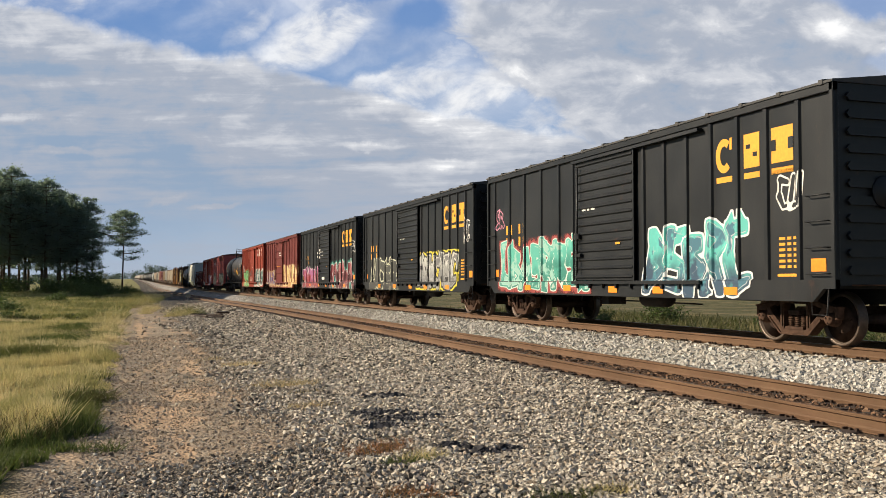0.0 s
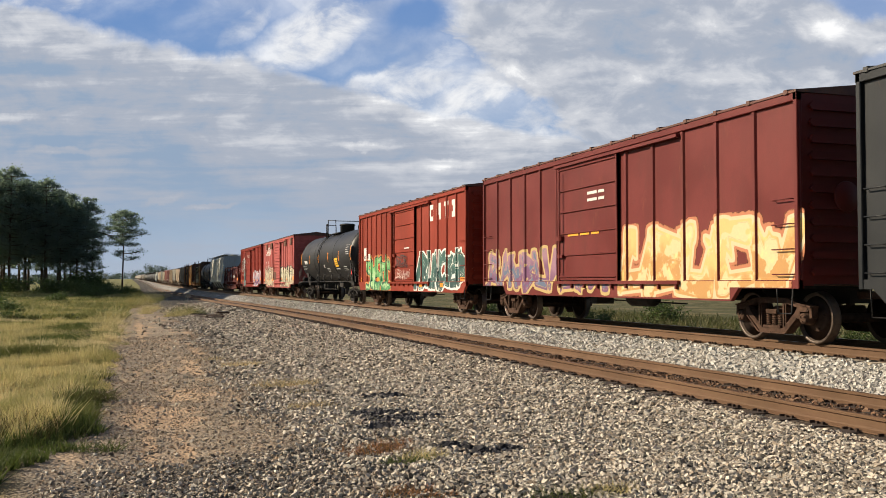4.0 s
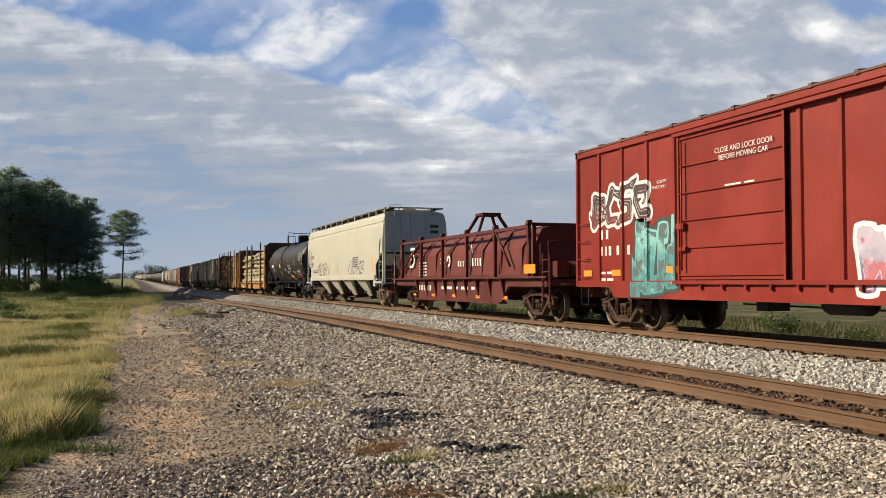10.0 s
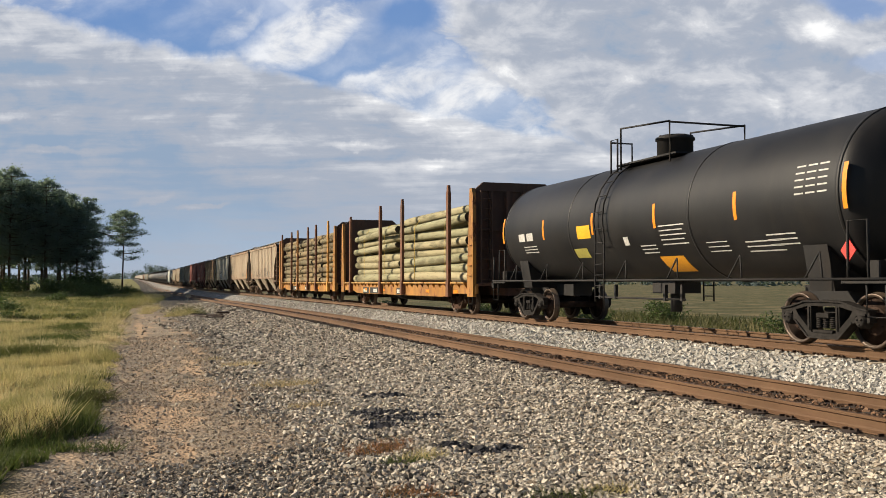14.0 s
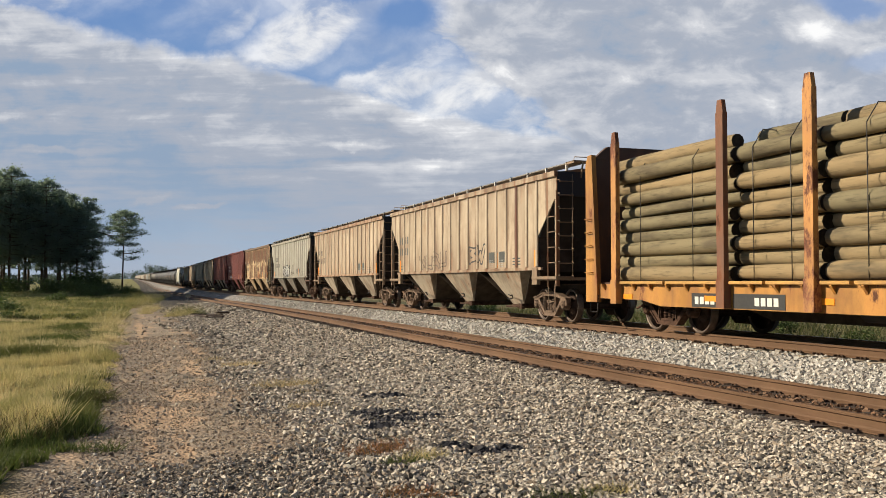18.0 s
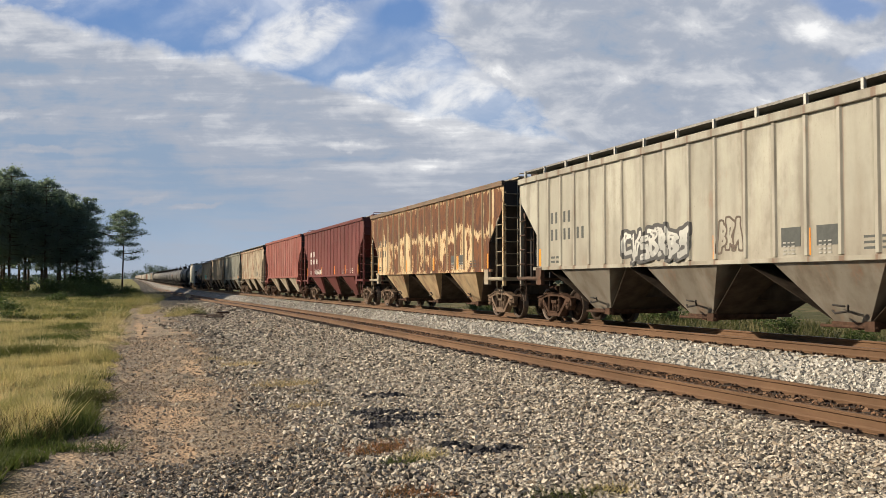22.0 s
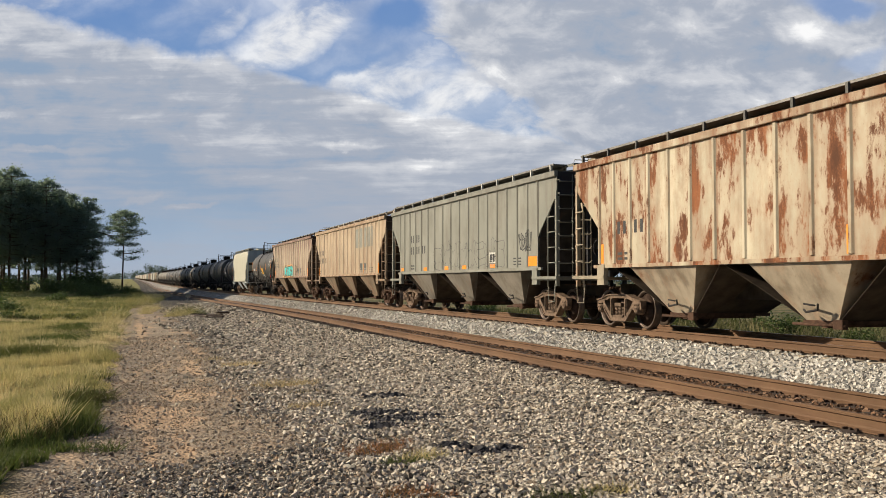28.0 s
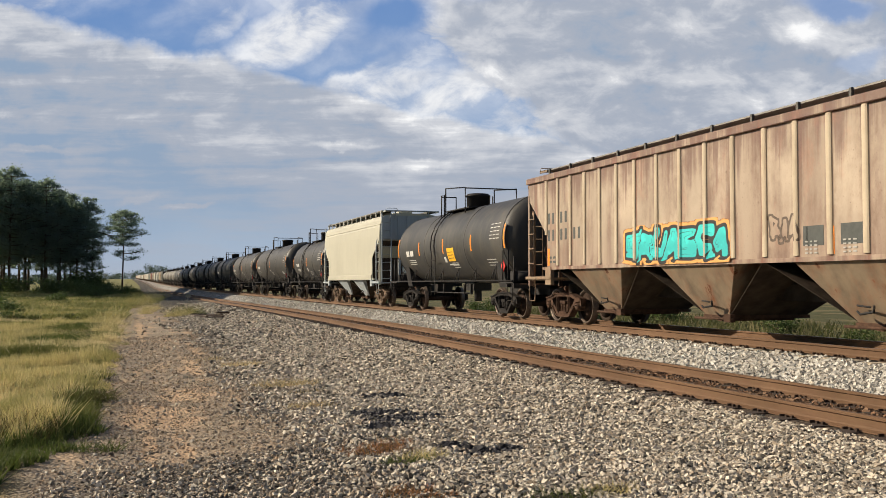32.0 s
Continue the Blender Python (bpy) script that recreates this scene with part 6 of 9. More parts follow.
    und.spin([(0.05, -0.5), (0.2, -0.46), (0.2, 0.46), (0.05, 0.5)], "y", (-0.8, 1.0, 0.62), 12).tube([(-1.0, -hl + 4, 0.60), (-1.0, hl - 4, 0.60)], 0.02, 5)
    part("underframe", und, M["black"], car)
    for i in range(6):
        y = -hl + 2.0 + (L - 4) * i / 5
        part("reflector", Build().box(-1.533, -1.521, y - 0.2, y + 0.2, 0.72, 0.83), M["reflector"], car)
    for y, w in ((4.98, 1.14), (3.40, 1.5), (-1.0, 1.0)):
        part("lettering", Build().box(-1.527, -1.521, y - w / 2, y + w / 2, 0.60, 0.88), M["letter_black"], car)
        bars(car, -1.528, y + (w / 2 - 0.12 if w < 1.3 else 0.1), 0.66, [0.13] * 4, 0.15, 0.05, M["letter_white"])
    return car


def log_mesh(rnd, r, L, mat, bark=0.0):
    """One pole lying along y from 0 to -L, slightly bent and tapered."""
    b = Build()
    n, m = 10, 7
    ph, amp, tap = rnd.uniform(0, 6), rnd.uniform(0.0, 0.045) * min(1, L / 5), rnd.uniform(-0.22, 0.22)
    vs, fs = [], []
    for i in range(m + 1):
        t = i / m
        cx, cz = amp * math.sin(ph + t * 3.2), amp * math.cos(ph + t * 2.9)
        rr = r * (1 + tap * (t - 0.5)) * (0.93 if i in (0, m) else 1.0)
        y = -L * (t if 0 < i < m else (0.0 if i == 0 else 1.0))
        vs += [(cx + rr * math.cos(2 * math.pi * k / n), y, cz + rr * math.sin(2 * math.pi * k / n) * (1 + 0.04 * math.sin(5 * t + k))) for k in range(n)]
    for i in range(m):
        fs += [(i * n + k, i * n + (k + 1) % n, (i + 1) * n + (k + 1) % n, (i + 1) * n + k) for k in range(n)]
    b.add(vs, fs, True)
    b.mat = 1
    b.add(vs[:n], [tuple(range(n))])
    b.add(vs[-n:], [tuple(range(n))])
    return b


def log_bundle(car, label, y0, y1, height, r, seed, mat, strap=None):
    """A strapped stack of round poles on a flat car, from y0 to y1."""
    rnd = random.Random(seed)
    bun = thing("log_bundle", label, "logs", "log bundles on the flat cars")
    L = y0 - y1
    meshes = [log_mesh(rnd, r * rnd.uniform(0.84, 1.10), L, mat).mesh("log", mat, M["log_end"]) for _ in range(10)]
    rows = int((height - 2 * r) / (r * 1.82)) + 1
    cols = int((2.92 - 2 * r) / (2 * r)) + 1
    for i in range(rows):
        z = 1.12 + r + i * r * 1.82
        c = cols - (i % 2)
        for j in range(c):
            if 0 < j < c - 1 and i < rows - 1 and (j > 2):
                continue                                     # the unseen core is left to the outer layers
            x = (j - (c - 1) / 2) * 2 * r
            me = rnd.choice(meshes)
            if i == rows - 1 and rnd.random() < 0.3:
                continue
            wild = (0.5 + 0.16 * i) if L > 6 else 0.35
            part("log", me, None, bun, m=pose(x + rnd.uniform(-0.02, 0.02), y0 + rnd.uniform(-0.12, 0.12), z + rnd.uniform(-0.02, 0.02), rnd.uniform(-wild, wild), rnd.uniform(0, 360), rnd.uniform(-wild, wild) * 0.5))
    if strap is not None:
        for f in (0.28, 0.74):
            y = y0 - L * f
            zt = 1.12 + r + (rows - 1) * r * 1.82 + r
            xo = (cols - 1) * r + r + 0.015
            b = Build()
            for xa, za, xb, zb in ((-xo, 1.12, -xo, zt - 2.6 * r), (-xo, zt - 2.6 * r, -xo + 1.5 * r, zt - 0.5 * r), (-xo + 1.5 * r, zt - 0.5 * r, xo - 1.5 * r, zt - 0.5 * r), (xo - 1.5 * r, zt - 0.5 * r, xo, zt - r), (xo, zt - r, xo, 1.12)):
                b.tube([(xa, y, za), (xb, y, zb)], 0.010, 5)
            part("strap", b, strap, bun)
    return bun


# ---------------------------------------------------------------- paints of the single cars
M["csx"] = paint("black_boxcar", (0.0090, 0.0105, 0.0120), 0.03, 0.18, 0.3, 0.45, dirt_col=(0.036, 0.034, 0.031), spec=0.25, offset=3)
M["csx_roof"] = paint("black_roof", (0.04, 0.04, 0.0416), 0.1, 0.3, 0.35, 0.7)
M["maroon"] = paint("maroon_boxcar", (0.130, 0.013, 0.009), 0.12, 0.22, 0.35, 0.55, dirt_col=(0.07, 0.02, 0.013), spec=0.25, offset=7)
M["gatx"] = paint("orange_red_boxcar", (0.245, 0.029, 0.0105), 0.05, 0.22, 0.3, 0.55, dirt_col=(0.11, 0.022, 0.011), spec=0.2, offset=11)
M["red_roof"] = paint("red_roof", (0.105, 0.035, 0.0245), 0.3, 0.35, 0.4, 0.7)
M["cp"] = paint("faded_pink_red_boxcar", (0.41, 0.092, 0.080), 0.08, 0.22, 0.45, 0.6, dirt_col=(0.16, 0.035, 0.026), spec=0.2, offset=19)
M["cp2"] = paint("bright_red_boxcar", (0.225, 0.019, 0.0085), 0.05, 0.2, 0.3, 0.5, dirt_col=(0.10, 0.017, 0.010), spec=0.2, offset=23)
M["coil_hood"] = paint("brown_red_hood", (0.125, 0.0185, 0.0125), 0.12, 0.25, 0.4, 0.6, dirt_col=(0.06, 0.016, 0.011), spec=0.2, offset=29)
M["coil_frame"] = paint("brown_red_frame", (0.092, 0.0145, 0.0100), 0.12, 0.25, 0.4, 0.6, dirt_col=(0.05, 0.014, 0.009), spec=0.2, offset=31)
M["cream"] = paint("cream_hopper", (0.455, 0.435, 0.35), 0.0, 0.07, 0.10, 0.45, dirt_col=(0.20, 0.19, 0.155), offset=37)
M["end_grey"] = paint("grey_hopper_end", (0.36, 0.40, 0.42), 0.05, 0.15, 0.15, 0.5, offset=38)
M["tank"] = paint("black_tank", (0.0085, 0.0085, 0.0095), 0.0, 0.16, 0.3, 0.5, dirt_col=(0.045, 0.038, 0.03), spec=0.3, offset=41)
M["tank_dull"] = paint("dull_black_tank", (0.028, 0.028, 0.028), 0.05, 0.35, 0.4, 0.55, dirt_col=(0.11, 0.095, 0.07), offset=43)
M["tank_beige"] = paint("dusty_tank", (0.182, 0.168, 0.14), 0.1, 0.4, 0.4, 0.6, offset=47)
M["flat_yellow"] = paint("orange_yellow_flat", (0.42, 0.195, 0.032), 0.45, 0.55, 0.4, 0.6, dirt_col=(0.13, 0.065, 0.025), offset=53)
M["flat_deck"] = paint("dark_deck", (0.085, 0.042, 0.028), 0.3, 0.3, 0.4, 0.8, offset=54)
M["flat_lip"] = paint("pale_yellow_lip", (0.52, 0.285, 0.07), 0.25, 0.35, 0.4, 0.6, offset=57)
M["stake_worn"] = paint("worn_yellow_stake", (0.50, 0.24, 0.06), 0.62, 0.4, 0.5, 0.7, rust_col=(0.13, 0.05, 0.025), offset=63)
M["stake"] = paint("rusty_stake", (0.13, 0.055, 0.028), 0.5, 0.3, 0.5, 0.75, offset=59)
M["stake_yellow"] = paint("yellow_stake", (0.62, 0.30, 0.05), 0.4, 0.25, 0.4, 0.6, offset=61)
M["tan"] = paint("dirty_tan_hopper", (0.44, 0.355, 0.25), 0.20, 0.42, 0.35, 0.65, rust_col=(0.20, 0.085, 0.035), dirt_col=(0.13, 0.075, 0.04), offset=67, panel=0.85, drip=(0.55, (0.16, 0.095, 0.055), 0.9))
M["tan2"] = paint("orange_tan_hopper", (0.43, 0.34, 0.238), 0.22, 0.42, 0.35, 0.65, rust_col=(0.30, 0.13, 0.05), dirt_col=(0.15, 0.075, 0.035), offset=71, panel=0.9, drip=(0.6, (0.19, 0.095, 0.05), 1.0))
M["pale_grey"] = paint("pale_grey_hopper", (0.385, 0.37, 0.305), 0.12, 0.28, 0.3, 0.6, dirt_col=(0.13, 0.105, 0.075), offset=73, panel=0.4, drip=(0.45, (0.15, 0.125, 0.095), 0.7))


def rust_panels(name, cream, pitch, start, offset):
    """Cream paint burst by rust inside every panel, with a bare cream band at mid height and cream margins along the posts."""
    m, N = material(name)
    q0 = N("TexCoord", 3)
    p = N.vmath("ADD", q0, (offset, offset, offset))
    y, z = N("SeparateXYZ", 0, {0: q0}).node.outputs[1], N("SeparateXYZ", 0, {0: q0}).node.outputs[2]
    n1 = N.noise(N.scaled(p, 2.0, 3.2, 1.3), 1.0, 9, 0.68)
    run = N.noise(N.scaled(p, 3.0, 9.0, 0.6), 1.0, 5, 0.6)
    fine = N.noise(p, 22, 4, 0.65)
    big = N.noise(p, 0.45, 3, 0.5)
    u = N.math("DIVIDE", N.math("SUBTRACT", y, start), pitch)
    cell = N("TexWhiteNoise", 0, {"Vector": N("CombineXYZ", 0, {0: N.math("FLOOR", u), 1: offset, 2: 0.0})})
    side = N.math("MULTIPLY", N.math("ABSOLUTE", N.math("SUBTRACT", N.math("FRACT", u), 0.5)), 2.0)
    wob = N.math("SUBTRACT", n1, 0.5)
    inset = N.step(N.math("ADD", side, N.math("MULTIPLY", wob, 0.9)), 0.92, 0.74)
    zw = N.math("ADD", z, N.math("ADD", N.math("MULTIPLY", wob, 1.3), N.math("MULTIPLY", N.math("SUBTRACT", run, 0.5), 0.9)))
    zc = N.math("ADD", zw, N.math("MULTIPLY", N.math("SUBTRACT", cell, 0.5), 0.35))
    upper = N.math("MULTIPLY", N.step(zc, 2.86, 3.0), N.step(zw, 4.12, 3.98))
    lower = N.math("MULTIPLY", N.step(zc, 2.74, 2.60), N.step(zw, 1.22, 1.5))
    lower = N.math("MULTIPLY", lower, N.step(N.math("ADD", N.math("MULTIPLY", y, -0.16), N.math("MULTIPLY", cell, 0.5)), -0.75, 0.0, 0.35, 1.0))
    lower = N.math("MULTIPLY", lower, N.step(N.math("ADD", N.noise(N.scaled(p, 1.0, 1.6, 0.9, 0.0, (3, 9, 4)), 1.0, 5, 0.6), N.math("MULTIPLY", N.math("SUBTRACT", cell, 0.5), 0.2)), 0.44, 0.54, 0.1, 1.0))
    rust = N.math("MULTIPLY", inset, N.math("MAXIMUM", upper, lower))
    rust = N.math("MULTIPLY", rust, N.step(N.math("ADD", fine, N.math("MULTIPLY", n1, 0.8)), 0.66, 0.80, 0.72, 1.0))
    speck = N.math("MULTIPLY", N.step(N.math("ADD", N.math("MULTIPLY", run, 0.6), N.math("MULTIPLY", fine, 0.5)), 0.58, 0.66), 0.75)
    rust = N.math("MAXIMUM", rust, speck)
    c = N.mix(N.step(big, 0.35, 0.65), cream, shade(cream, 0.8))
    c = N.mix(N.math("MULTIPLY", N.step(run, 0.45, 0.7), 0.55), c, (0.34, 0.17, 0.055))
    rc = N.mix(N.step(n1, 0.38, 0.62), (0.15, 0.058, 0.022), (0.062, 0.029, 0.020))
    rc = N.mix(N.math("MULTIPLY", N.step(fine, 0.45, 0.7), 0.45), rc, (0.20, 0.078, 0.026))
    halo = N.step(rust, 0.05, 0.45)
    c = N.mix(N.math("MULTIPLY", halo, 0.6), c, (0.36, 0.165, 0.045))
    c = N.mix(N.step(rust, 0.3, 0.7), c, rc)
    finish(N, c, 0.72, 0.0, N.bump(N.math("ADD", fine, rust), 0.25, 0.01), 0.25)
    return m


M["rusty"] = rust_panels("rust_eaten_hopper", (0.55, 0.43, 0.26), 0.905, 7.07, 79)
M["rusty_post"] = paint("rusty_post", (0.24, 0.175, 0.10), 0.4, 0.45, 0.4, 0.7, rust_col=(0.14, 0.06, 0.025), offset=81)
M["rusty_chord"] = paint("rusty_chord", (0.15, 0.10, 0.06), 0.35, 0.45, 0.4, 0.7, offset=82)
M["iron_tan"] = paint("tan_iron", (0.25, 0.175, 0.11), 0.35, 0.4, 0.4, 0.7, rust_col=(0.15, 0.065, 0.03), offset=116)
M["bay_pale"] = paint("pale_bay", (0.37, 0.31, 0.23), 0.35, 0.6, 0.4, 0.7, rust_col=(0.19, 0.085, 0.04), offset=114)
M["rusty_bay"] = paint("cream_bay", (0.40, 0.29, 0.165), 0.40, 0.6, 0.3, 0.65, offset=80)
M["wine"] = paint("wine_red_hopper", (0.145, 0.034, 0.032), 0.10, 0.25, 0.4, 0.5, spec=0.25, rust_col=(0.09, 0.04, 0.03), offset=83, drip=(0.35, (0.085, 0.028, 0.026), 1.2))
M["brick"] = paint("faded_red_hopper", (0.225, 0.045, 0.03), 0.1, 0.5, 0.5, 0.6, dirt_col=(0.30, 0.17, 0.14), offset=89)
M["rusty_white"] = paint("rusty_white_hopper", (0.46, 0.415, 0.305), 0.58, 0.46, 0.35, 0.65, rust_col=(0.125, 0.044, 0.015), dirt_col=(0.20, 0.125, 0.07), offset=97, panel=0.35, drip=(0.55, (0.15, 0.068, 0.026), 0.9))
M["grey"] = paint("grey_hopper", (0.225, 0.225, 0.19), 0.06, 0.3, 0.25, 0.6, offset=101, drip=(0.35, (0.09, 0.085, 0.07), 0.8))
M["beige"] = paint("beige_hopper", (0.405, 0.31, 0.208), 0.10, 0.32, 0.35, 0.6, rust_col=(0.24, 0.11, 0.05), dirt_col=(0.17, 0.10, 0.06), offset=103, panel=0.45, drip=(0.5, (0.20, 0.115, 0.06), 0.8))
M["brown_streak"] = paint("streaked_hopper", (0.40, 0.32, 0.24), 0.22, 0.5, 0.4, 0.65, rust_col=(0.19, 0.085, 0.055), dirt_col=(0.12, 0.06, 0.042), offset=107, panel=0.55, drip=(0.8, (0.135, 0.075, 0.060), 1.5))
# cleaner and paler than the panels: sun on the posts put into the colour
M["post_lit"] = paint("lit_cream_post", (0.47, 0.385, 0.275), 0.14, 0.28, 0.3, 0.6, dirt_col=(0.15, 0.085, 0.045), offset=115)
M["post_ivory"] = paint("ivory_post", (0.46, 0.41, 0.30), 0.40, 0.4, 0.35, 0.65, rust_col=(0.125, 0.05, 0.02), dirt_col=(0.15, 0.095, 0.05), offset=121)
M["pale_post"] = paint("pale_post", (0.37, 0.35, 0.29), 0.16, 0.3, 0.3, 0.6, dirt_col=(0.12, 0.09, 0.06), offset=118)
M["rust_post"] = paint("rust_red_post", (0.13, 0.045, 0.025), 0.3, 0.3, 0.4, 0.7, offset=117)
M["bay_tan"] = paint("dirty_bay", (0.215, 0.16, 0.105), 0.42, 0.80, 0.5, 0.75, offset=109)
M["bay_grey"] = paint("dusty_bay", (0.20, 0.178, 0.145), 0.22, 0.6, 0.4, 0.75, offset=113)


def log_material(name, c1, c2, c3):
    m, N = material(name)
    p = N("TexCoord", 3)
    rnd = N("ObjectInfo", 5)
    q = N("CombineXYZ", 0, {0: rnd, 1: rnd, 2: rnd})
    q = N.vmath("ADD", p, N.vmath("MULTIPLY", q, (17.0, 31.0, 23.0)))
    grain = N.noise(N.scaled(q, 14, 1.2, 14), 1.0, 6, 0.65)
    big = N.noise(N.scaled(q, 2, 0.5, 2), 1.0, 4, 0.6)
    c = N.mix(N.step(rnd, 0.1, 0.9), c1, c2)
    c = N.mix(N.step(big, 0.45, 0.7), c, c3)
    c = N.mix(N.math("MULTIPLY", N.step(grain, 0.5, 0.7), 0.6), c, shade(c3, 0.45))
    finish(N, c, 0.85, 0, N.bump(grain, 0.5, 0.01), 0.2)
    return m


M["log_green"] = log_material("treated_poles", (0.38, 0.33, 0.20), (0.31, 0.295, 0.18), (0.16, 0.145, 0.085))
M["log_brown"] = log_material("weathered_poles", (0.275, 0.205, 0.112), (0.195, 0.168, 0.10), (0.11, 0.09, 0.058))
M["log_end"] = simple("log_end_grain", (0.05, 0.038, 0.024), 0.9, 0, 0.4, 14, 0.4)
M["strap_yellow"] = simple("yellow_strap", (0.62, 0.40, 0.04), 0.6)
M["strap_dark"] = simple("dark_strap", (0.04, 0.035, 0.03), 0.6)
# ---------------------------------------------------------------- the train
# (front, rear) in seconds at which each end's plane meets the camera's own plane
TRAIN = []                          # (things, time of the car's middle)


def span(a, b):
    return (a + b) / 2, SPEED * (b - a)


def place(mid, *things):
    TRAIN.append((things, mid))


mid, L = span(1.28, 2.52)
c, drape, px = boxcar("black ribbed steel box car with green and teal graffiti", L, 4.42, M["csx"], M["csx_roof"], (1.5, -1.45), "ribbed", n_right=7, posts_left=(1.77, 2.62, 3.77, 4.93, 6.04, 7.24), sill=0.27, sill_end=0.3)
place(mid, c)
CARS = {0: (c, drape, px)}
mid, L = span(2.62, 3.85)
c, drape, px = boxcar("black ribbed steel box car with yellow and white graffiti", L, 4.42, M["csx"], M["csx_roof"], (1.5, -1.45), "ribbed", n_right=7, posts_left=(1.77, 2.62, 3.77, 4.93, 6.04, 7.24), sill=0.27, sill_end=0.3)
place(mid, c)
CARS[1] = (c, drape, px)
mid, L = span(3.97, 5.24)
c, drape, px = boxcar("black ribbed steel box car with pink and red graffiti", L, 4.42, M["csx"], M["csx_roof"], (1.5, -1.45), "ribbed", n_right=7, posts_left=(1.77, 2.62, 3.77, 4.93, 6.04, 7.24), sill=0.27, sill_end=0.3)
place(mid, c)
CARS[2] = (c, drape, px)
mid, L = span(5.35, 6.55)
c, drape, px = boxcar("dark maroon box car with orange and yellow graffiti", L, 4.42, M["maroon"], M["red_roof"], (1.9, -1.3), "plug", n_left=5, n_right=5)
place(mid, c)
CARS[3] = (c, drape, px)
mid, L = span(6.68, 7.92)
c, drape, px = boxcar("orange-red box car with a half-open door and green graffiti", L, 4.42, M["gatx"], M["red_roof"], (1.85, -1.15), "plug", opened=0.65, posts_left=(1.95, 2.80, 3.66, 4.57, 5.46, 6.29, 7.22), sill_end=0.05)
place(mid, c)
CARS[4] = (c, drape, px)
c = tank_car("glossy black tank car with a yellow placard", 16.5, M["tank"], ticks=6, weights=True)
place(8.685, c)
CARS[5] = (c, None, None)
mid, L = span(9.45, 10.68)
c, drape, px = boxcar("faded pinkish-red box car with brown patches and cream graffiti", L, 4.42, M["cp"], M["red_roof"], (1.5, -1.45), "ribbed", n_left=5, n_right=6)
place(mid, c)
CARS[6] = (c, drape, px)
mid, L = span(10.79, 12.02)
c, drape, px = boxcar("bright red box car with a wide plug door and purple graffiti", L, 4.42, M["cp2"], M["red_roof"], (3.0, -0.4), "plug", n_left=4, n_right=7)
place(mid, c)
CARS[7] = (c, drape, px)
c = coil_car("brown-red coil car with a ribbed steel hood", 16.4)
place(12.79, c)
CARS[8] = (c, None, None)
c, drape, px = hopper_car("cream smooth-sided covered hopper with four outlets", 18.7, M["cream"], M["cream"], 4.36, 0, top_mat=M["cream"], iron=M["end_grey"], trucks=7.7, bays=4, pitch=3.25,
                          board_mat=M["black"], cut=(2.55, 1.94, 1.24), smooth=True, outer_walk=True, brake_end=-1)
place(14.31, c)
CARS[9] = (c, drape, px)
c = tank_car("black tank car with a yellow placard and stencils", 16.6, M["tank"], ticks=6, placard=False, plates=True)
place(15.85, c)
CARS[10] = (c, None, None)
mid, L = span(16.62, 18.24)
c = bulkhead_flat("orange-yellow bulkhead flat car loaded with long poles", L, [(7.9, 4.5, M["stake"]), (1.9, 4.6, M["stake"]), (-1.7, 4.6, M["stake"]), (-7.7, 4.6, M["stake"])])
things = [c]
for k, (a, b) in enumerate(((8.6, 0.15), (-0.1, -8.6))):
    things.append(log_bundle(c, "stack of pale green treated poles strapped on a flat car", a, b, 2.75, 0.185, 20 + k, M["log_green"], M["strap_yellow"]))
place(mid, *things)
mid, L = span(18.37, 19.98)
c = bulkhead_flat("orange-yellow bulkhead flat car loaded with short logs between stakes", L, [(8.55, 4.65, M["stake_worn"]), (4.35, 4.65, M["stake"]), (1.86, 4.65, M["stake_worn"]), (-1.95, 4.65, M["stake"]), (-4.65, 4.65, M["stake"]), (-8.3, 4.65, M["stake_yellow"])])
things = [c]
for k, (a, b) in enumerate(((8.95, 4.42), (4.25, 1.95), (1.75, -1.85), (-2.0, -4.6), (-4.75, -8.9))):
    things.append(log_bundle(c, "stack of brown weathered logs on a flat car", a, b, 3.0, 0.16, 40 + k, M["log_brown"], M["strap_dark"]))
place(mid, *things)

HOPPERS = [  # number, front, rear, label, paint, bays, posts, key
    (13, 20.12, 21.45, "dirty tan ribbed covered hopper with grime streaks", "tan", "bay_pale", 18, "pale"),
    (14, 21.56, 22.87, "orange-tan ribbed covered hopper with stained panels", "tan2", "bay_pale", 18, "pale"),
    (15, 22.99, 24.32, "pale grey ribbed covered hopper with dark stencil panels", "pale_grey", "bay_grey", 18, "dark"),
    (16, 24.42, 25.74, "cream covered hopper eaten by brown rust", "rusty", "rusty_bay", 18, "pale"),
    (17, 25.86, 27.15, "wine-red ribbed covered hopper with white numerals", "wine", "wine", 18, "pale"),
    (18, 27.25, 28.59, "faded brick-red ribbed covered hopper", "brick", "bay_pale", 18, "dark"),
    (19, 28.70, 30.03, "rust-spotted white ribbed covered hopper", "rusty_white", "bay_pale", 18, "pale"),
    (20, 30.12, 31.44, "grey ribbed covered hopper with orange reflectors", "grey", "bay_grey", 18, "pale"),
    (21, 31.53, 32.84, "beige ribbed covered hopper with grey paint patches", "beige", "bay_tan", 19, "dark"),
    (22, 32.95, 34.27, "brown-streaked ribbed covered hopper with turquoise graffiti", "brown_streak", "bay_tan", 19, "dark")]
CLOSE_POSTS = [k * y for k in (-1, 1) for y in (0.46, 1.37, 2.32, 3.16, 3.99, 4.80, 5.60, 6.36, 7.08)]     # closer together towards the ends
EVEN_POSTS = [7.07 - 0.905 * i for i in range(16)] + [-7.2]
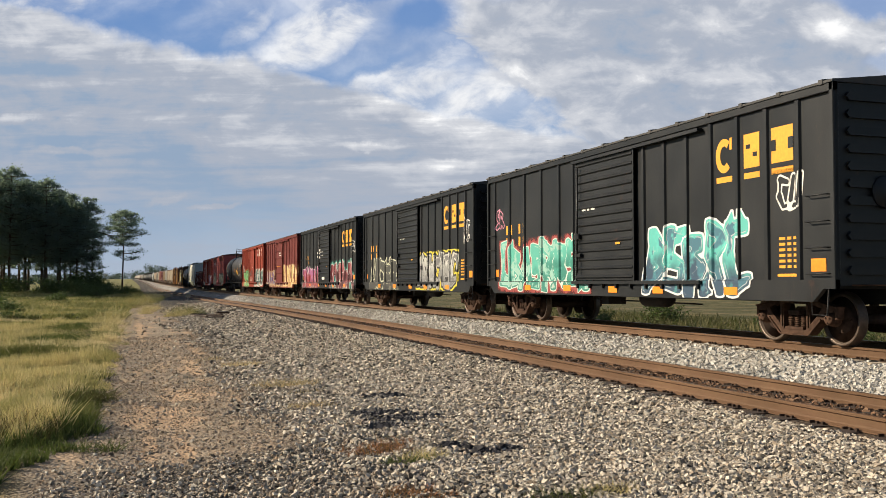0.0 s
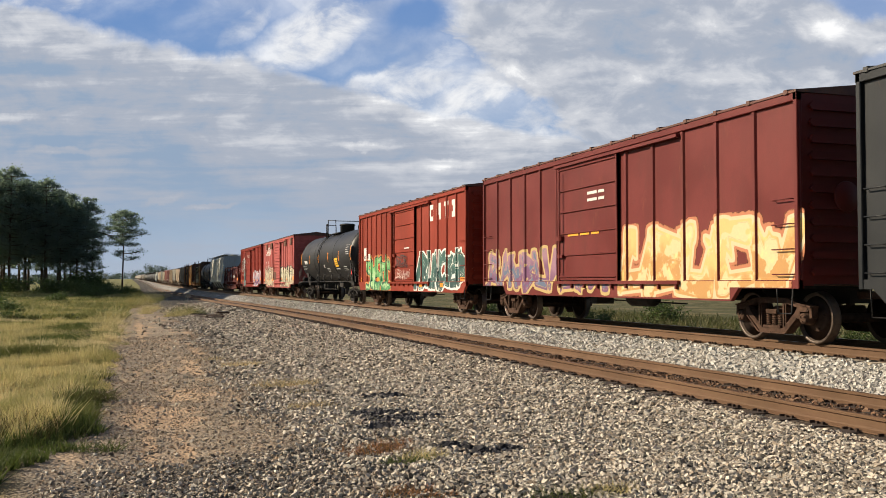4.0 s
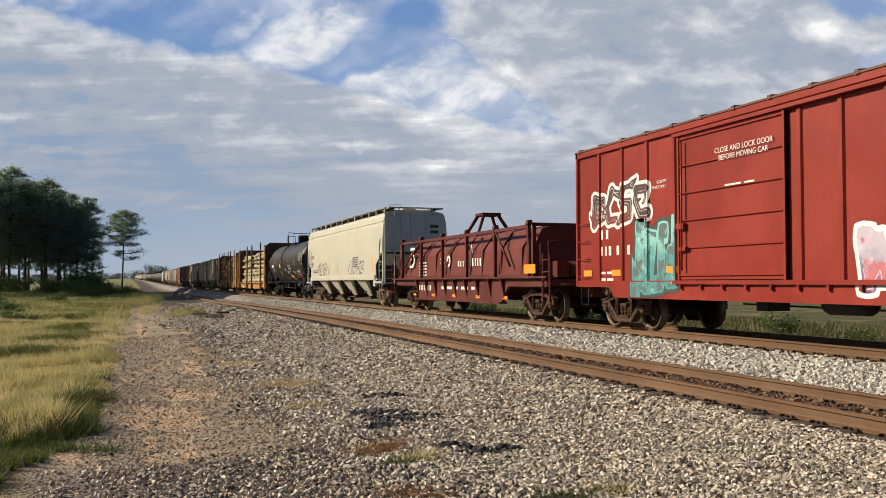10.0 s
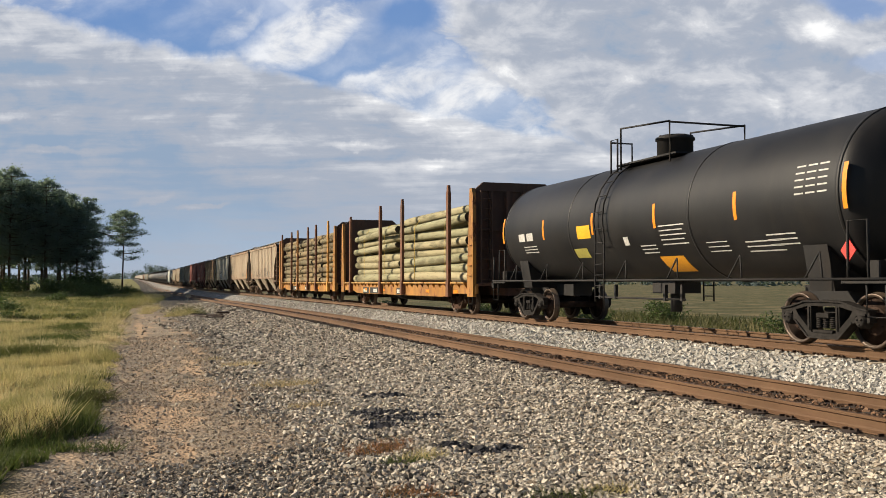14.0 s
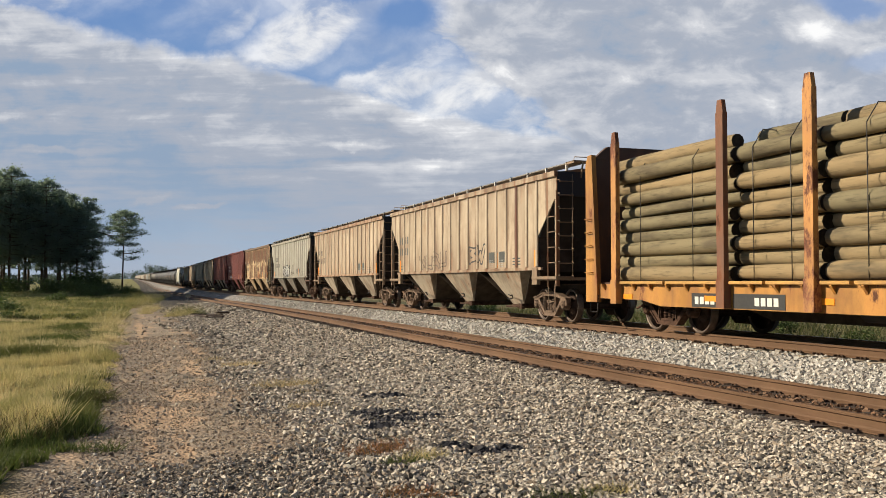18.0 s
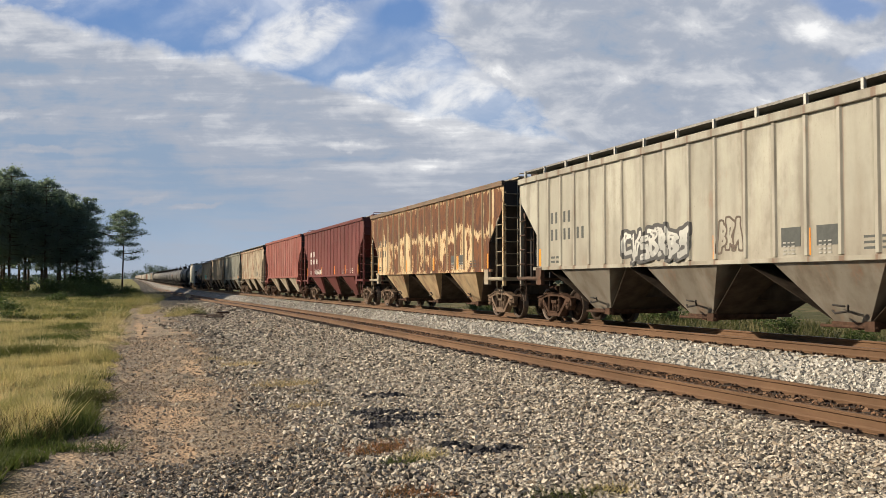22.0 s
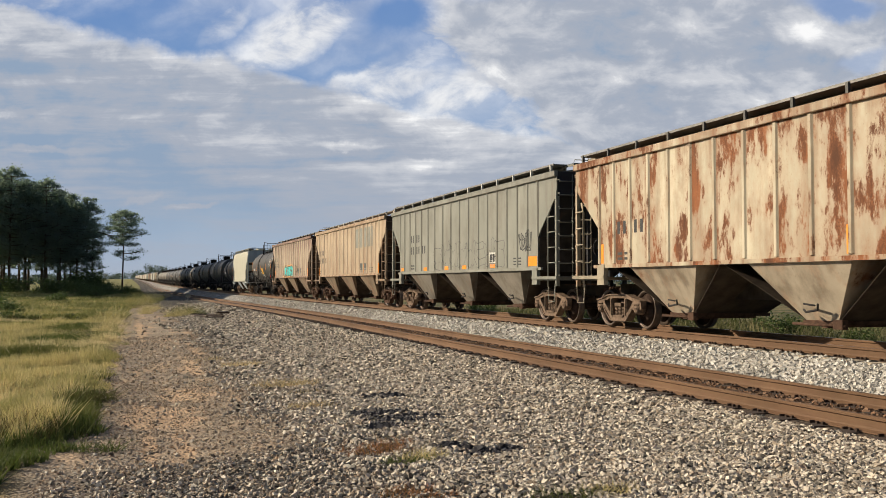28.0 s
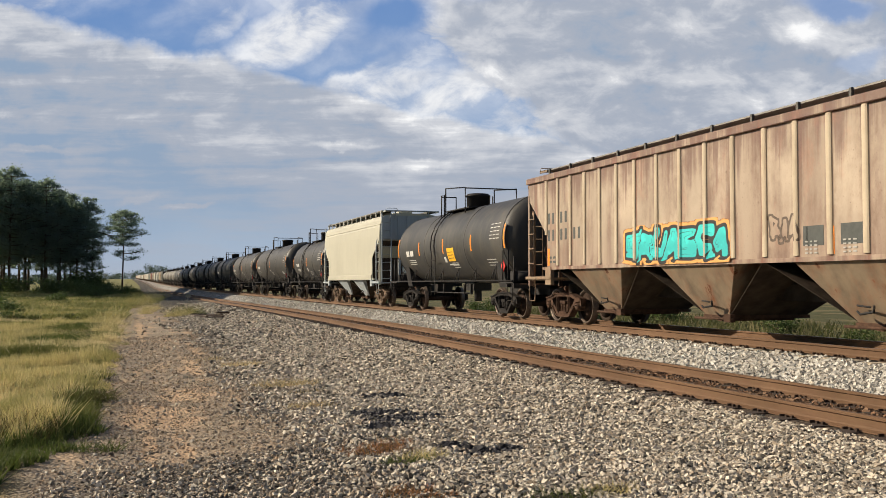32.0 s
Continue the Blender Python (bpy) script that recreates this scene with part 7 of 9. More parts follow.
for num, a, b, label, pm, bm_, posts, key in HOPPERS:
    mid, L = span(a, b)
    c, drape, px = hopper_car(label, L, M[pm], M[bm_], {16: 4.26, 17: 4.34, 18: 4.38, 22: 4.08}.get(num, 4.14), posts, post_at=EVEN_POSTS if num in (16, 17, 18) else CLOSE_POSTS, iron=M[{13: "iron_tan", 14: "iron_tan", 15: "iron_brown", 16: "iron_cream", 17: "wine", 18: "brick", 19: "iron_cream", 20: "grey", 21: "iron_tan", 22: "iron_tan"}[num]], key=key, round_post=num in (13, 14, 22),
                              post_mat=M[{13: "post_lit", 14: "post_lit", 15: "pale_post", 16: "rusty_post", 19: "post_ivory", 21: "post_lit", 22: "post_lit"}.get(num, pm)], top_mat=M["rusty_chord"] if num == 16 else None,
                              bracket=None if num in (13, 15, 20, 21) else M["iron_dim"], board=0.10 if num in (16, 17, 18) else 0.25, odd=-5.56 if num == 13 else None, outer_walk=num in (15, 19, 20), end_mat=M[{17: "wine", 21: "end_brown", 22: "end_brown"}.get(num, "end_shade")])
    place(mid, c)
    CARS[num] = (c, drape, px)
c = tank_car("dull black tank car with grime and a yellow placard", 14.0, M["tank_dull"], R=1.42, zc=2.5, ticks=5, trucks=5.2)
place(34.92, c)
CARS[23] = (c, None, None)
c, drape, px = hopper_car("short white smooth-sided covered hopper", 12.7, M["cream"], M["end_grey"], 4.25, 0, top_mat=M["cream"], iron=M["end_grey"], trucks=4.9, bays=2, pitch=3.6, board_mat=M["black"], cut=(3.1, 2.3, 1.3), smooth=True, outer_walk=True)
place(36.12, c)
CARS[24] = (c, drape, px)
small_tank = tank_car("dull black tank car with grime", 12.0, M["tank_dull"], R=1.42, zc=2.5, ticks=3, placard=False, trucks=4.3)
place(37.15, small_tank)
long_tank = tank_car("dull black long tank car", 18.3, M["tank_dull"], ticks=3, placard=False)
place(38.45, long_tank)
t = 40.02
for i in range(8):
    place(t, copy_thing(long_tank, pose(0, 0, 0)))
    t += 1.57
beige_tank = tank_car("dusty beige-grey tank car", 18.3, M["tank_beige"], ticks=0, placard=False, marks=False)
place(t, beige_tank)
t += 1.57
for i in range(3):
    place(t, copy_thing(beige_tank, pose(0, 0, 0)))
    t += 1.57
for i in range(13):
    place(t - 0.05, copy_thing(CARS[(20, 21, 15, 24, 20, 24, 21, 15, 18, 21, 20, 24, 15)[i]][0], pose(0, 0, 0)))
    t += 1.45


def plain_car(label, col, kind):
    """A simple freight car for the far end of the train."""
    car = thing("freight_car", label, "freight car", "far cars of the train")
    L = 16.4
    if kind == "box":
        part("body", Build().box(-1.55, 1.55, -L / 2, L / 2, 1.05, 4.2, 0.03), col, car)
        part("roof", Build().prism([(-1.6, 4.2), (1.6, 4.2), (0, 4.4)], "y", -L / 2, L / 2), col, car)
    else:
        part("body", Build().spin([(0.05, -L / 2), (1.1, -L / 2 + 0.2), (1.45, -L / 2 + 0.6), (1.45, L / 2 - 0.6), (1.1, L / 2 - 0.2), (0.05, L / 2)], "y", (0, 0, 2.6), 20), col, car)
        part("manway", Build().spin([(0.4, 4.0), (0.4, 4.6)], "z", (0, 0, 0), 10), col, car)
    part("underframe", Build().box(-0.4, 0.4, -L / 2 - 0.6, L / 2 + 0.6, 0.7, 1.05), M["black"], car)
    for s in (-1, 1):
        b = Build()
        for k in (-0.9, 0.9):
            b.spin([(WHEEL_R, -0.8), (WHEEL_R, 0.8)], "x", (0, s * 6.0 + k, WHEEL_R), 10)
        part("wheel_group", b, M["truck"], car)
    return car


FAR = [plain_car("far grey tank car", M["tank_dull"], "tank"), plain_car("far pale hopper car", M["cream"], "box"), plain_car("far rusty brown freight car", M["stake"], "box"), plain_car("far beige freight car", M["beige"], "box")]
for i in range(44):
    k = (1, 3, 1, 2, 1, 1, 3, 0, 0, 3, 1)[i % 11]
    place(t, copy_thing(FAR[k], pose(0, 0, 0)))
    t += 1.42
for k in range(4):
    place(t, FAR[k])
    t += 1.42

# ---------------------------------------------------------------- lettering and sprayed pieces, car by car
SP = {}
M["letter_grey"] = simple("letter_grey", (0.34, 0.33, 0.30), 0.6, 0, 0.2, 15, 0.0)
M["spray_blue"] = simple("spray_blue", (0.05, 0.09, 0.20), 0.6, 0, 0.25, 4, 0.0)
WHITE, INK = (0.72, 0.72, 0.70), (0.02, 0.02, 0.022)
SP["teal"] = spray_material("spray_teal", ((0.03, 0.22, 0.17), (0.09, 0.42, 0.33)), (0.62, 0.70, 0.62), (0.30, 0.05, 0.045), (0.30, 0.52, 0.44), 0.03, True)
SP["aqua"] = spray_material("spray_aqua", ((0.03, 0.07, 0.12), (0.10, 0.48, 0.42)), WHITE, None, (0.05, 0.16, 0.22), 0.035)
SP["silver"] = spray_material("spray_silver", ((0.28, 0.28, 0.27), (0.52, 0.52, 0.48)), INK, (0.70, 0.58, 0.04), (0.16, 0.16, 0.16))
SP["ghost"] = spray_material("spray_ghost", ((0.02, 0.022, 0.022), (0.05, 0.052, 0.045)), (0.66, 0.66, 0.48), None, (0.05, 0.05, 0.045), 0.05)
SP["pink"] = spray_material("spray_pink", ((0.15, 0.012, 0.018), (0.34, 0.10, 0.24)), (0.70, 0.60, 0.58), None, (0.28, 0.02, 0.03), 0.028)
SP["crimson"] = spray_material("spray_crimson", ((0.06, 0.006, 0.010), (0.17, 0.016, 0.026)), (0.72, 0.66, 0.64), (0.08, 0.30, 0.25), (0.30, 0.09, 0.10), 0.03, True)
SP["flame"] = spray_material("spray_flame", ((0.50, 0.26, 0.08), (0.66, 0.46, 0.17)), (0.62, 0.50, 0.30), (0.45, 0.16, 0.07), (0.70, 0.52, 0.28))
SP["violet"] = spray_material("spray_violet", ((0.16, 0.06, 0.14), (0.30, 0.16, 0.22)), (0.50, 0.36, 0.14), None, (0.10, 0.14, 0.22))
SP["lime"] = spray_material("spray_lime", ((0.02, 0.20, 0.07), (0.16, 0.44, 0.15)), (0.02, 0.05, 0.04), (0.66, 0.22, 0.06), (0.40, 0.58, 0.30), 0.05)
SP["forest"] = spray_material("spray_forest", ((0.015, 0.06, 0.06), (0.02, 0.085, 0.07)), (0.74, 0.74, 0.68), None, (0.03, 0.12, 0.10))
SP["cream"] = spray_material("spray_cream", ((0.50, 0.46, 0.32), (0.68, 0.63, 0.46)), (0.025, 0.022, 0.02), None, (0.36, 0.32, 0.20))
SP["cream2"] = spray_material("spray_pale", ((0.62, 0.54, 0.38), (0.78, 0.70, 0.50)), (0.04, 0.03, 0.025), None, (0.38, 0.30, 0.2))
SP["purple"] = spray_material("spray_purple", ((0.10, 0.05, 0.18), (0.45, 0.40, 0.48)), WHITE, None, (0.45, 0.14, 0.16))
SP["cyan"] = spray_material("spray_cyan", ((0.06, 0.25, 0.26), (0.22, 0.50, 0.48)), (0.03, 0.05, 0.05), None, (0.09, 0.13, 0.13))
SP["tag"] = spray_material("spray_tag", ((0.14, 0.015, 0.012), (0.05, 0.02, 0.02)), (0.70, 0.68, 0.66), None, INK)
SP["veloz"] = spray_material("spray_turquoise", ((0.02, 0.45, 0.45), (0.03, 0.56, 0.54)), (0.02, 0.02, 0.02), (0.72, 0.34, 0.10), None)
SP["chrome"] = spray_material("spray_chrome", ((0.36, 0.36, 0.34), (0.52, 0.52, 0.48)), (0.06, 0.06, 0.06), None, (0.18, 0.18, 0.17))


def line_material(name, col, w=0.03):
    """A thin sprayed outline with nothing inside."""
    m, N = material(name)
    d = N("SeparateColor", 0, {0: N("Attribute", 0, attribute_name="spray")})
    mask = N.math("MULTIPLY", N.step(N.math("ABSOLUTE", d), w, w - 0.008), N.step(N.noise(N("TexCoord", 3), 5, 3), 0.3, 0.5, 0.55, 0.95))
    bs = N("BsdfPrincipled", 0, {"Base Color": rgb(col), "Roughness": 0.6})
    N("OutputMaterial", 0, {0: N("MixShader", 0, {0: mask, 1: N("BsdfTransparent", 0), 2: bs})})
    return m


SP["blue_line"] = line_material("line_blue", (0.05, 0.09, 0.22))
SP["black_line"] = line_material("line_black", (0.03, 0.03, 0.03))
SP["grey_line"] = line_material("line_grey", (0.13, 0.13, 0.12), 0.014)
SP["tag_line"] = line_material("line_tag", (0.03, 0.03, 0.03), 0.02)
SP["white_line"] = line_material("line_white", (0.7, 0.68, 0.62), 0.022)
SP["pink_line"] = line_material("line_pink", (0.55, 0.22, 0.30), 0.022)
SP["faint_line"] = line_material("line_faint", (0.52, 0.38, 0.33), 0.016)
SP["brown_line"] = line_material("line_brown", (0.10, 0.07, 0.05), 0.024)


def reflectors(car, x, spots, w=0.36, h=0.22):
    for y, z in spots:
        part("reflector", Build().box(x - 0.006, x, y - w / 2, y + w / 2, z, z + h), M["reflector"], car)


def emblem_three(car, x):
    """Three yellow slabs with underlines high on the side."""
    for y, w in ((-4.75, 0.50), (-5.60, 0.46), (-6.46, 0.58)):
        if y < -5:
            blocks(car, x, [(y, 3.24, w, 0.64, 0.0)], M["letter_yellow"])
        blocks(car, x, [(y, 3.04, w, 0.11, 0.0)], M["letter_yellow"], "underline")
    arc = Build()                                              # an open ring with a spur
    a = [0.85 + 4.6 * i / 18 for i in range(19)]
    for k in range(18):
        arc.prism([(-4.75 - r * ky * math.cos(t), 3.56 + r * math.sin(t)) for r, ky, t in ((0.335, 0.80, a[k]), (0.335, 0.80, a[k + 1]), (0.19, 0.66, a[k + 1]), (0.19, 0.66, a[k]))], "x", x - 0.005, x)
    arc.box(x - 0.005, x, -5.00, -4.93, 3.66, 3.89)
    part("emblem_shape", arc, M["letter_yellow"], car)
    blocks(car, x - 0.006, [(-5.50, 3.60, 0.12, 0.08, 0.0), (-5.70, 3.44, 0.12, 0.08, 0.0), (-6.23, 3.46, 0.13, 0.20, 0.0), (-6.69, 3.46, 0.13, 0.20, 0.0)], M["csx"], "emblem_notch")


for k in (0, 1, 2):
    c, drape, px = CARS[k]
    x = -px
    emblem_three(c, x)
    bars(c, x, 6.35, 2.55, (0.22, 0.22), 0.28, 0.10, M["letter_yellow"])
    bars(c, x, 5.40, 2.55, (0.22, 0.22), 0.28, 0.10, M["letter_yellow"])
    bars(c, x, 6.35, 2.18, (0.15, 0.22), 0.28, 0.08, M["letter_yellow"])
    bars(c, x, 5.40, 2.18, (0.22, 0.22), 0.28, 0.10, M["letter_yellow"])
    bars(c, x, -6.35, 1.85, (0.16, 0.10, 0.16), 0.05, 0.06, M["letter_yellow"], rows=6, row_gap=0.05)
    bars(c, x, -6.30, 1.20, (0.55,), 0.05, 0.06, M["letter_yellow"])
    bars(c, x, 0.9 if k else 0.95, 1.95, (0.30,), 0.05, 0.06, M["letter_yellow"])
    bars(c, x - 0.10, -0.6, 2.0, (0.22,), 0.05, 0.06, M["letter_yellow"])
    reflectors(c, x, [(7.15, 1.28), (-7.35, 1.28)])
    bars(c, x - 0.08, 0.62 + 0.5, 2.9, (0.18, 0.12, 0.2), 0.10, 0.08, M["letter_white"], rows=2 if k == 2 else 1)
c, drape, px = CARS[0]
graffiti(c, drape, 6.7, 0.7, 0.98, 2.15, SP["teal"], 5, 6, 0.20, "teal and white sprayed lettering")
graffiti(c, drape, -1.95, -5.45, 1.0, 2.25, SP["aqua"], 8, 4, 0.20, "aqua and white sprayed lettering")
graffiti(c, drape, -6.35, -6.95, 2.35, 2.95, SP["white_line"], 3, 2, 0.06, "thin white tag", thin=True, round_=True)
graffiti(c, drape, 7.1, 6.6, 2.75, 3.3, SP["pink_line"], 12, 2, 0.06, "small pink tag", thin=True, round_=True)
reflectors(c, -px - 0.064, [(4.6, 0.88), (2.05, 0.88), (-0.4, 0.86), (-2.4, 0.86), (-5.0, 0.86)], 0.42, 0.15)
c, drape, px = CARS[1]
graffiti(c, drape, -1.35, -5.9, 0.98, 2.05, SP["silver"], 21, 5, 0.18, "silver and black sprayed lettering with a yellow edge")
graffiti(c, drape, 6.3, 1.7, 0.82, 2.0, SP["ghost"], 23, 3, 0.27, "cream outlined sprayed lettering", round_=True)
graffiti(c, drape, -6.7, -7.2, 2.5, 3.3, SP["white_line"], 6, 2, 0.06, "thin white tag", thin=True)
reflectors(c, -px - 0.064, [(4.6, 0.88), (2.05, 0.88), (-0.35, 0.86), (-2.4, 0.86), (-5.0, 0.86)], 0.42, 0.15)
c, drape, px = CARS[2]
graffiti(c, drape, -1.7, -7.2, 0.85, 2.12, SP["crimson"], 31, 4, 0.25, "crimson sprayed lettering with white outlines and a teal mist")
graffiti(c, drape, 7.1, 2.2, 0.85, 1.90, SP["pink"], 35, 4, 0.24, "pink and maroon sprayed lettering")
graffiti(c, drape, -6.9, -7.5, 2.7, 3.35, SP["white_line"], 4, 1, 0.08, "thin white tag", thin=True, round_=True)
reflectors(c, -px - 0.064, [(4.6, 0.88), (1.75, 0.88), (-0.4, 0.86), (-2.4, 0.86), (-5.3, 0.86)], 0.42, 0.15)
for y, z, w, h in ((2.45, 2.86, 0.22, 0.12), (2.50, 2.62, 0.26, 0.12), (2.05, 3.0, 0.05, 0.22), (2.2, 1.72, 0.05, 0.18)):
    blocks(c, -px, [(y, z, w, h, 0.02)], M["letter_white"], "white_splash")
for y, z, w, h in ((1.25, 2.98, 0.50, 0.12), (1.18, 2.80, 0.30, 0.10), (1.22, 2.55, 0.28, 0.12), (0.1, 1.28, 0.72, 0.16)):
    blocks(c, -px - 0.118, [(y, z, w, h, 0.02)], M["letter_white"], "white_splash")
c, drape, px = CARS[3]
graffiti(c, drape, -1.5, -7.4, 0.95, 2.2, SP["flame"], 44, 4, 0.26, "orange and yellow sprayed lettering")
graffiti(c, drape, 7.1, -0.9, 0.95, 1.9, SP["violet"], 47, 7, 0.17, "violet and blue sprayed lettering")
bars(c, -px - 0.09, 0.2, 3.3, (0.5, 0.3), 0.07, 0.08, M["letter_white"], rows=2)
bars(c, -px - 0.09, 1.3, 2.3, (0.6, 0.5, 0.4), 0.05, 0.1, M["letter_yellow"])
c, drape, px = CARS[4]
graffiti(c, drape, 6.3, 1.95, 0.85, 2.15, SP["lime"], 52, 4, 0.19, "green sprayed lettering with an orange glow")
graffiti(c, drape, -1.9, -7.6, 0.98, 2.1, SP["forest"], 57, 6, 0.20, "dark green sprayed lettering with white outlines")
graffiti(c, lambda y, z: -px - 0.125, 0.75, -0.9, 1.75, 2.15, SP["black_line"], 59, 3, 0.05, "black tag", thin=True)
graffiti(c, lambda y, z: -px - 0.125, 0.9, -1.3, 1.25, 1.6, SP["faint_line"], 61, 6, 0.03, "thin white tag", thin=True)
blocks(c, -px, [(-3.75, 3.45, 0.52, 0.62, 0.0), (-4.68, 3.45, 0.50, 0.62, 0.0), (-5.57, 3.45, 0.48, 0.62, 0.0), (-6.45, 3.45, 0.52, 0.62, 0.0)], M["letter_white"])
blocks(c, -px - 0.006, [(-3.88, 3.62, 0.24, 0.26, 0.0), (-4.68, 3.45, 0.16, 0.18, 0.0), (-5.40, 3.45, 0.15, 0.46, 0.0), (-5.74, 3.45, 0.15, 0.46, 0.0), (-6.25, 3.66, 0.10, 0.2, 0.0), (-6.66, 3.66, 0.10, 0.2, 0.0)], M["gatx"], "emblem_notch")
for y in (6.75, 6.05):
    part("number_board", Build().box(-px - 0.006, -px, y - 0.30, y + 0.22, 2.18, 2.48 if y < 6.5 else 2.78), M["letter_white"], c)
    bars(c, -px - 0.006, y + 0.15, 2.24, (0.12, 0.14), 0.18, 0.05, M["letter_black"])
bars(c, -px - 0.125, -0.5, 2.5, (0.7,), 0.05, 0.1, M["letter_white"])
reflectors(c, -px, [(7.35, 1.1), (4.2, 1.1), (-7.3, 1.05)], 0.42, 0.24)
part("sprayed_band", Build().box(-1.590, -1.586, -4.5, -1.6, 0.89, 1.13), M["spray_blue"], c, "blue sprayed band along the sill")
reflectors(c, -px - 0.061, [(-2.6, 0.93), (-5.2, 0.93)], 0.36, 0.15)
c, drape, px = CARS[6]
graffiti(c, drape, 6.9, 2.1, 0.95, 2.15, SP["cream2"], 64, 4, 0.22, "cream sprayed lettering with black outlines")
graffiti(c, drape, -1.55, -7.5, 0.98, 2.1, SP["cream"], 68, 6, 0.21, "cream and olive sprayed lettering")
blocks(c, -px, [(6.45, 3.32, 0.55, 0.66, 0.08), (5.72, 3.32, 0.55, 0.66, 0.08), (4.95, 3.32, 0.55, 0.66, 0.08), (4.40, 3.32, 0.40, 0.46, 0.06), (4.05, 3.32, 0.16, 0.6, 0.08), (3.78, 3.32, 0.15, 0.7, 0.08)], M["letter_white"])
blocks(c, -px - 0.006, [(6.33, 3.50, 0.30, 0.30, 0.03), (5.70, 3.66, 0.20, 0.18, 0.02), (5.55, 3.32, 0.26, 0.2, 0.02), (4.95, 3.68, 0.20, 0.16, 0.02), (4.92, 3.32, 0.12, 0.2, 0.02)], M["cp"], "emblem_notch")
for y in (5.75, 3.15, -3.75, -6.35):
    part("patch", Build().box(-px - 0.085, -px - 0.001, y - 0.40, y + 0.40, 3.80, 4.27), M["brown_patch"], c, "brown primer patch")
bars(c, -px, 6.5, 2.62, (0.2, 0.2), 0.24, 0.08, M["letter_white"])
bars(c, -px, 5.3, 2.62, (0.2, 0.2), 0.24, 0.10, M["letter_white"])
bars(c, -px, 6.5, 2.28, (0.2, 0.16), 0.26, 0.08, M["letter_white"])
bars(c, -px, 5.4, 2.28, (0.2, 0.2, 0.2), 0.26, 0.08, M["letter_white"])
bars(c, -px, 2.25, 2.5, (0.6,), 0.07, 0.1, M["letter_white"], rows=3, row_gap=0.06)
bars(c, -px, 2.25, 3.1, (0.55,), 0.05, 0.1, M["letter_white"], rows=2, row_gap=0.04)
part("patch", Build().box(-px - 0.124, -px - 0.12, 0.2, 1.45, 1.35, 1.95), M["brown_patch"], c, "rusted brown scar on the door")
part("stencil_panel", Build().box(-px - 0.006, -px, -6.75, -6.2, 1.62, 2.05), M["dark_panel"], c)
bars(c, -px - 0.006, -6.25, 1.7, (0.18, 0.18), 0.05, 0.06, M["letter_white"], rows=3, row_gap=0.06)
reflectors(c, -px - 0.012, [(7.4, 1.25), (5.3, 1.25), (2.6, 1.25), (-1.9, 1.3), (-4.5, 1.3)], 0.5, 0.16)
reflectors(c, -px - 0.012, [(-7.15, 1.3)], 0.55, 0.28)
c, drape, px = CARS[7]
graffiti(c, drape, -2.1, -7.2, 0.98, 2.0, SP["purple"], 73, 5, 0.19, "purple and white sprayed lettering")
graffiti(c, drape, 4.85, 3.1, 0.9, 2.3, SP["cyan"], 77, 2, 0.22, "turquoise sprayed blocks")
graffiti(c, drape, 6.9, 4.3, 2.5, 3.35, SP["tag"], 79, 3, 0.12, "black tag with white outlines", round_=True)
text(c, "CLOSE AND LOCK DOOR", -px - 0.125, 0.75, 3.62, 0.15, M["letter_white"])
text(c, "BEFORE MOVING CAR", -px - 0.125, 0.75, 3.47, 0.15, M["letter_white"])
text(c, "SECURITY", -px - 0.005, 3.75, 3.27, 0.09, M["letter_white"])
text(c, "DEVICE ONLY", -px - 0.005, 3.85, 3.16, 0.09, M["letter_white"])
bars(c, -px - 0.125, 1.3, 2.95, (0.5, 0.3), 0.035, 0.1, M["letter_white"])
bars(c, -px, 6.55, 2.15, (0.2, 0.2), 0.22, 0.08, M["letter_white"])
bars(c, -px, 6.55, 1.75, (0.18, 0.12, 0.2), 0.22, 0.06, M["letter_white"])
bars(c, -px, 5.75, 1.75, (0.2, 0.18, 0.2), 0.22, 0.06, M["letter_white"])
bars(c, -px, 6.5, 1.3, (0.2, 0.3), 0.06, 0.08, M["letter_white"], rows=3)
reflectors(c, -px - 0.012, [(7.2, 1.25), (5.75, 1.25), (3.35, 1.3), (0.6, 1.4), (-2.9, 1.25), (-4.9, 1.25)], 0.42, 0.15)
reflectors(c, -px - 0.012, [(-7.15, 1.3)], 0.5, 0.26)
c, drape, px = CARS[9]
graffiti(c, drape, -2.5, -5.8, 1.35, 2.1, SP["blue_line"], 83, 4, 0.14, "thin blue sprayed outlines", thin=True, round_=True)
graffiti(c, drape, 5.5, 2.8, 1.35, 2.05, SP["black_line"], 86, 4, 0.12, "thin black sprayed outlines", thin=True, round_=True)
graffiti(c, drape, 8.6, 7.9, 2.0, 3.1, SP["black_line"], 87, 1, 0.10, "thin black tag", thin=True, lean=0.2)
bars(c, -px, 8.0, 2.55, (0.16, 0.16, 0.16, 0.16), 0.22, 0.06, M["letter_black"])
bars(c, -px, 7.9, 2.1, (0.16, 0.16, 0.16, 0.08), 0.22, 0.06, M["letter_black"])
bars(c, -px, 7.4, 1.8, (0.3, 0.4, 0.4, 0.4), 0.05, 0.06, M["letter_black"], rows=2, row_gap=0.06)
bars(c, -px, -3.4, 2.35, (0.7, 0.5), 0.045, 0.06, M["letter_black"], rows=6, row_gap=0.045)
for y in (2.4, 0.2, -7.6, -4.6):
    part("reflector", Build().box(-px - 0.006, -px, y - 0.05, y + 0.05, 1.62, 2.15 if y > -7 else 2.4), M["reflector"], c)
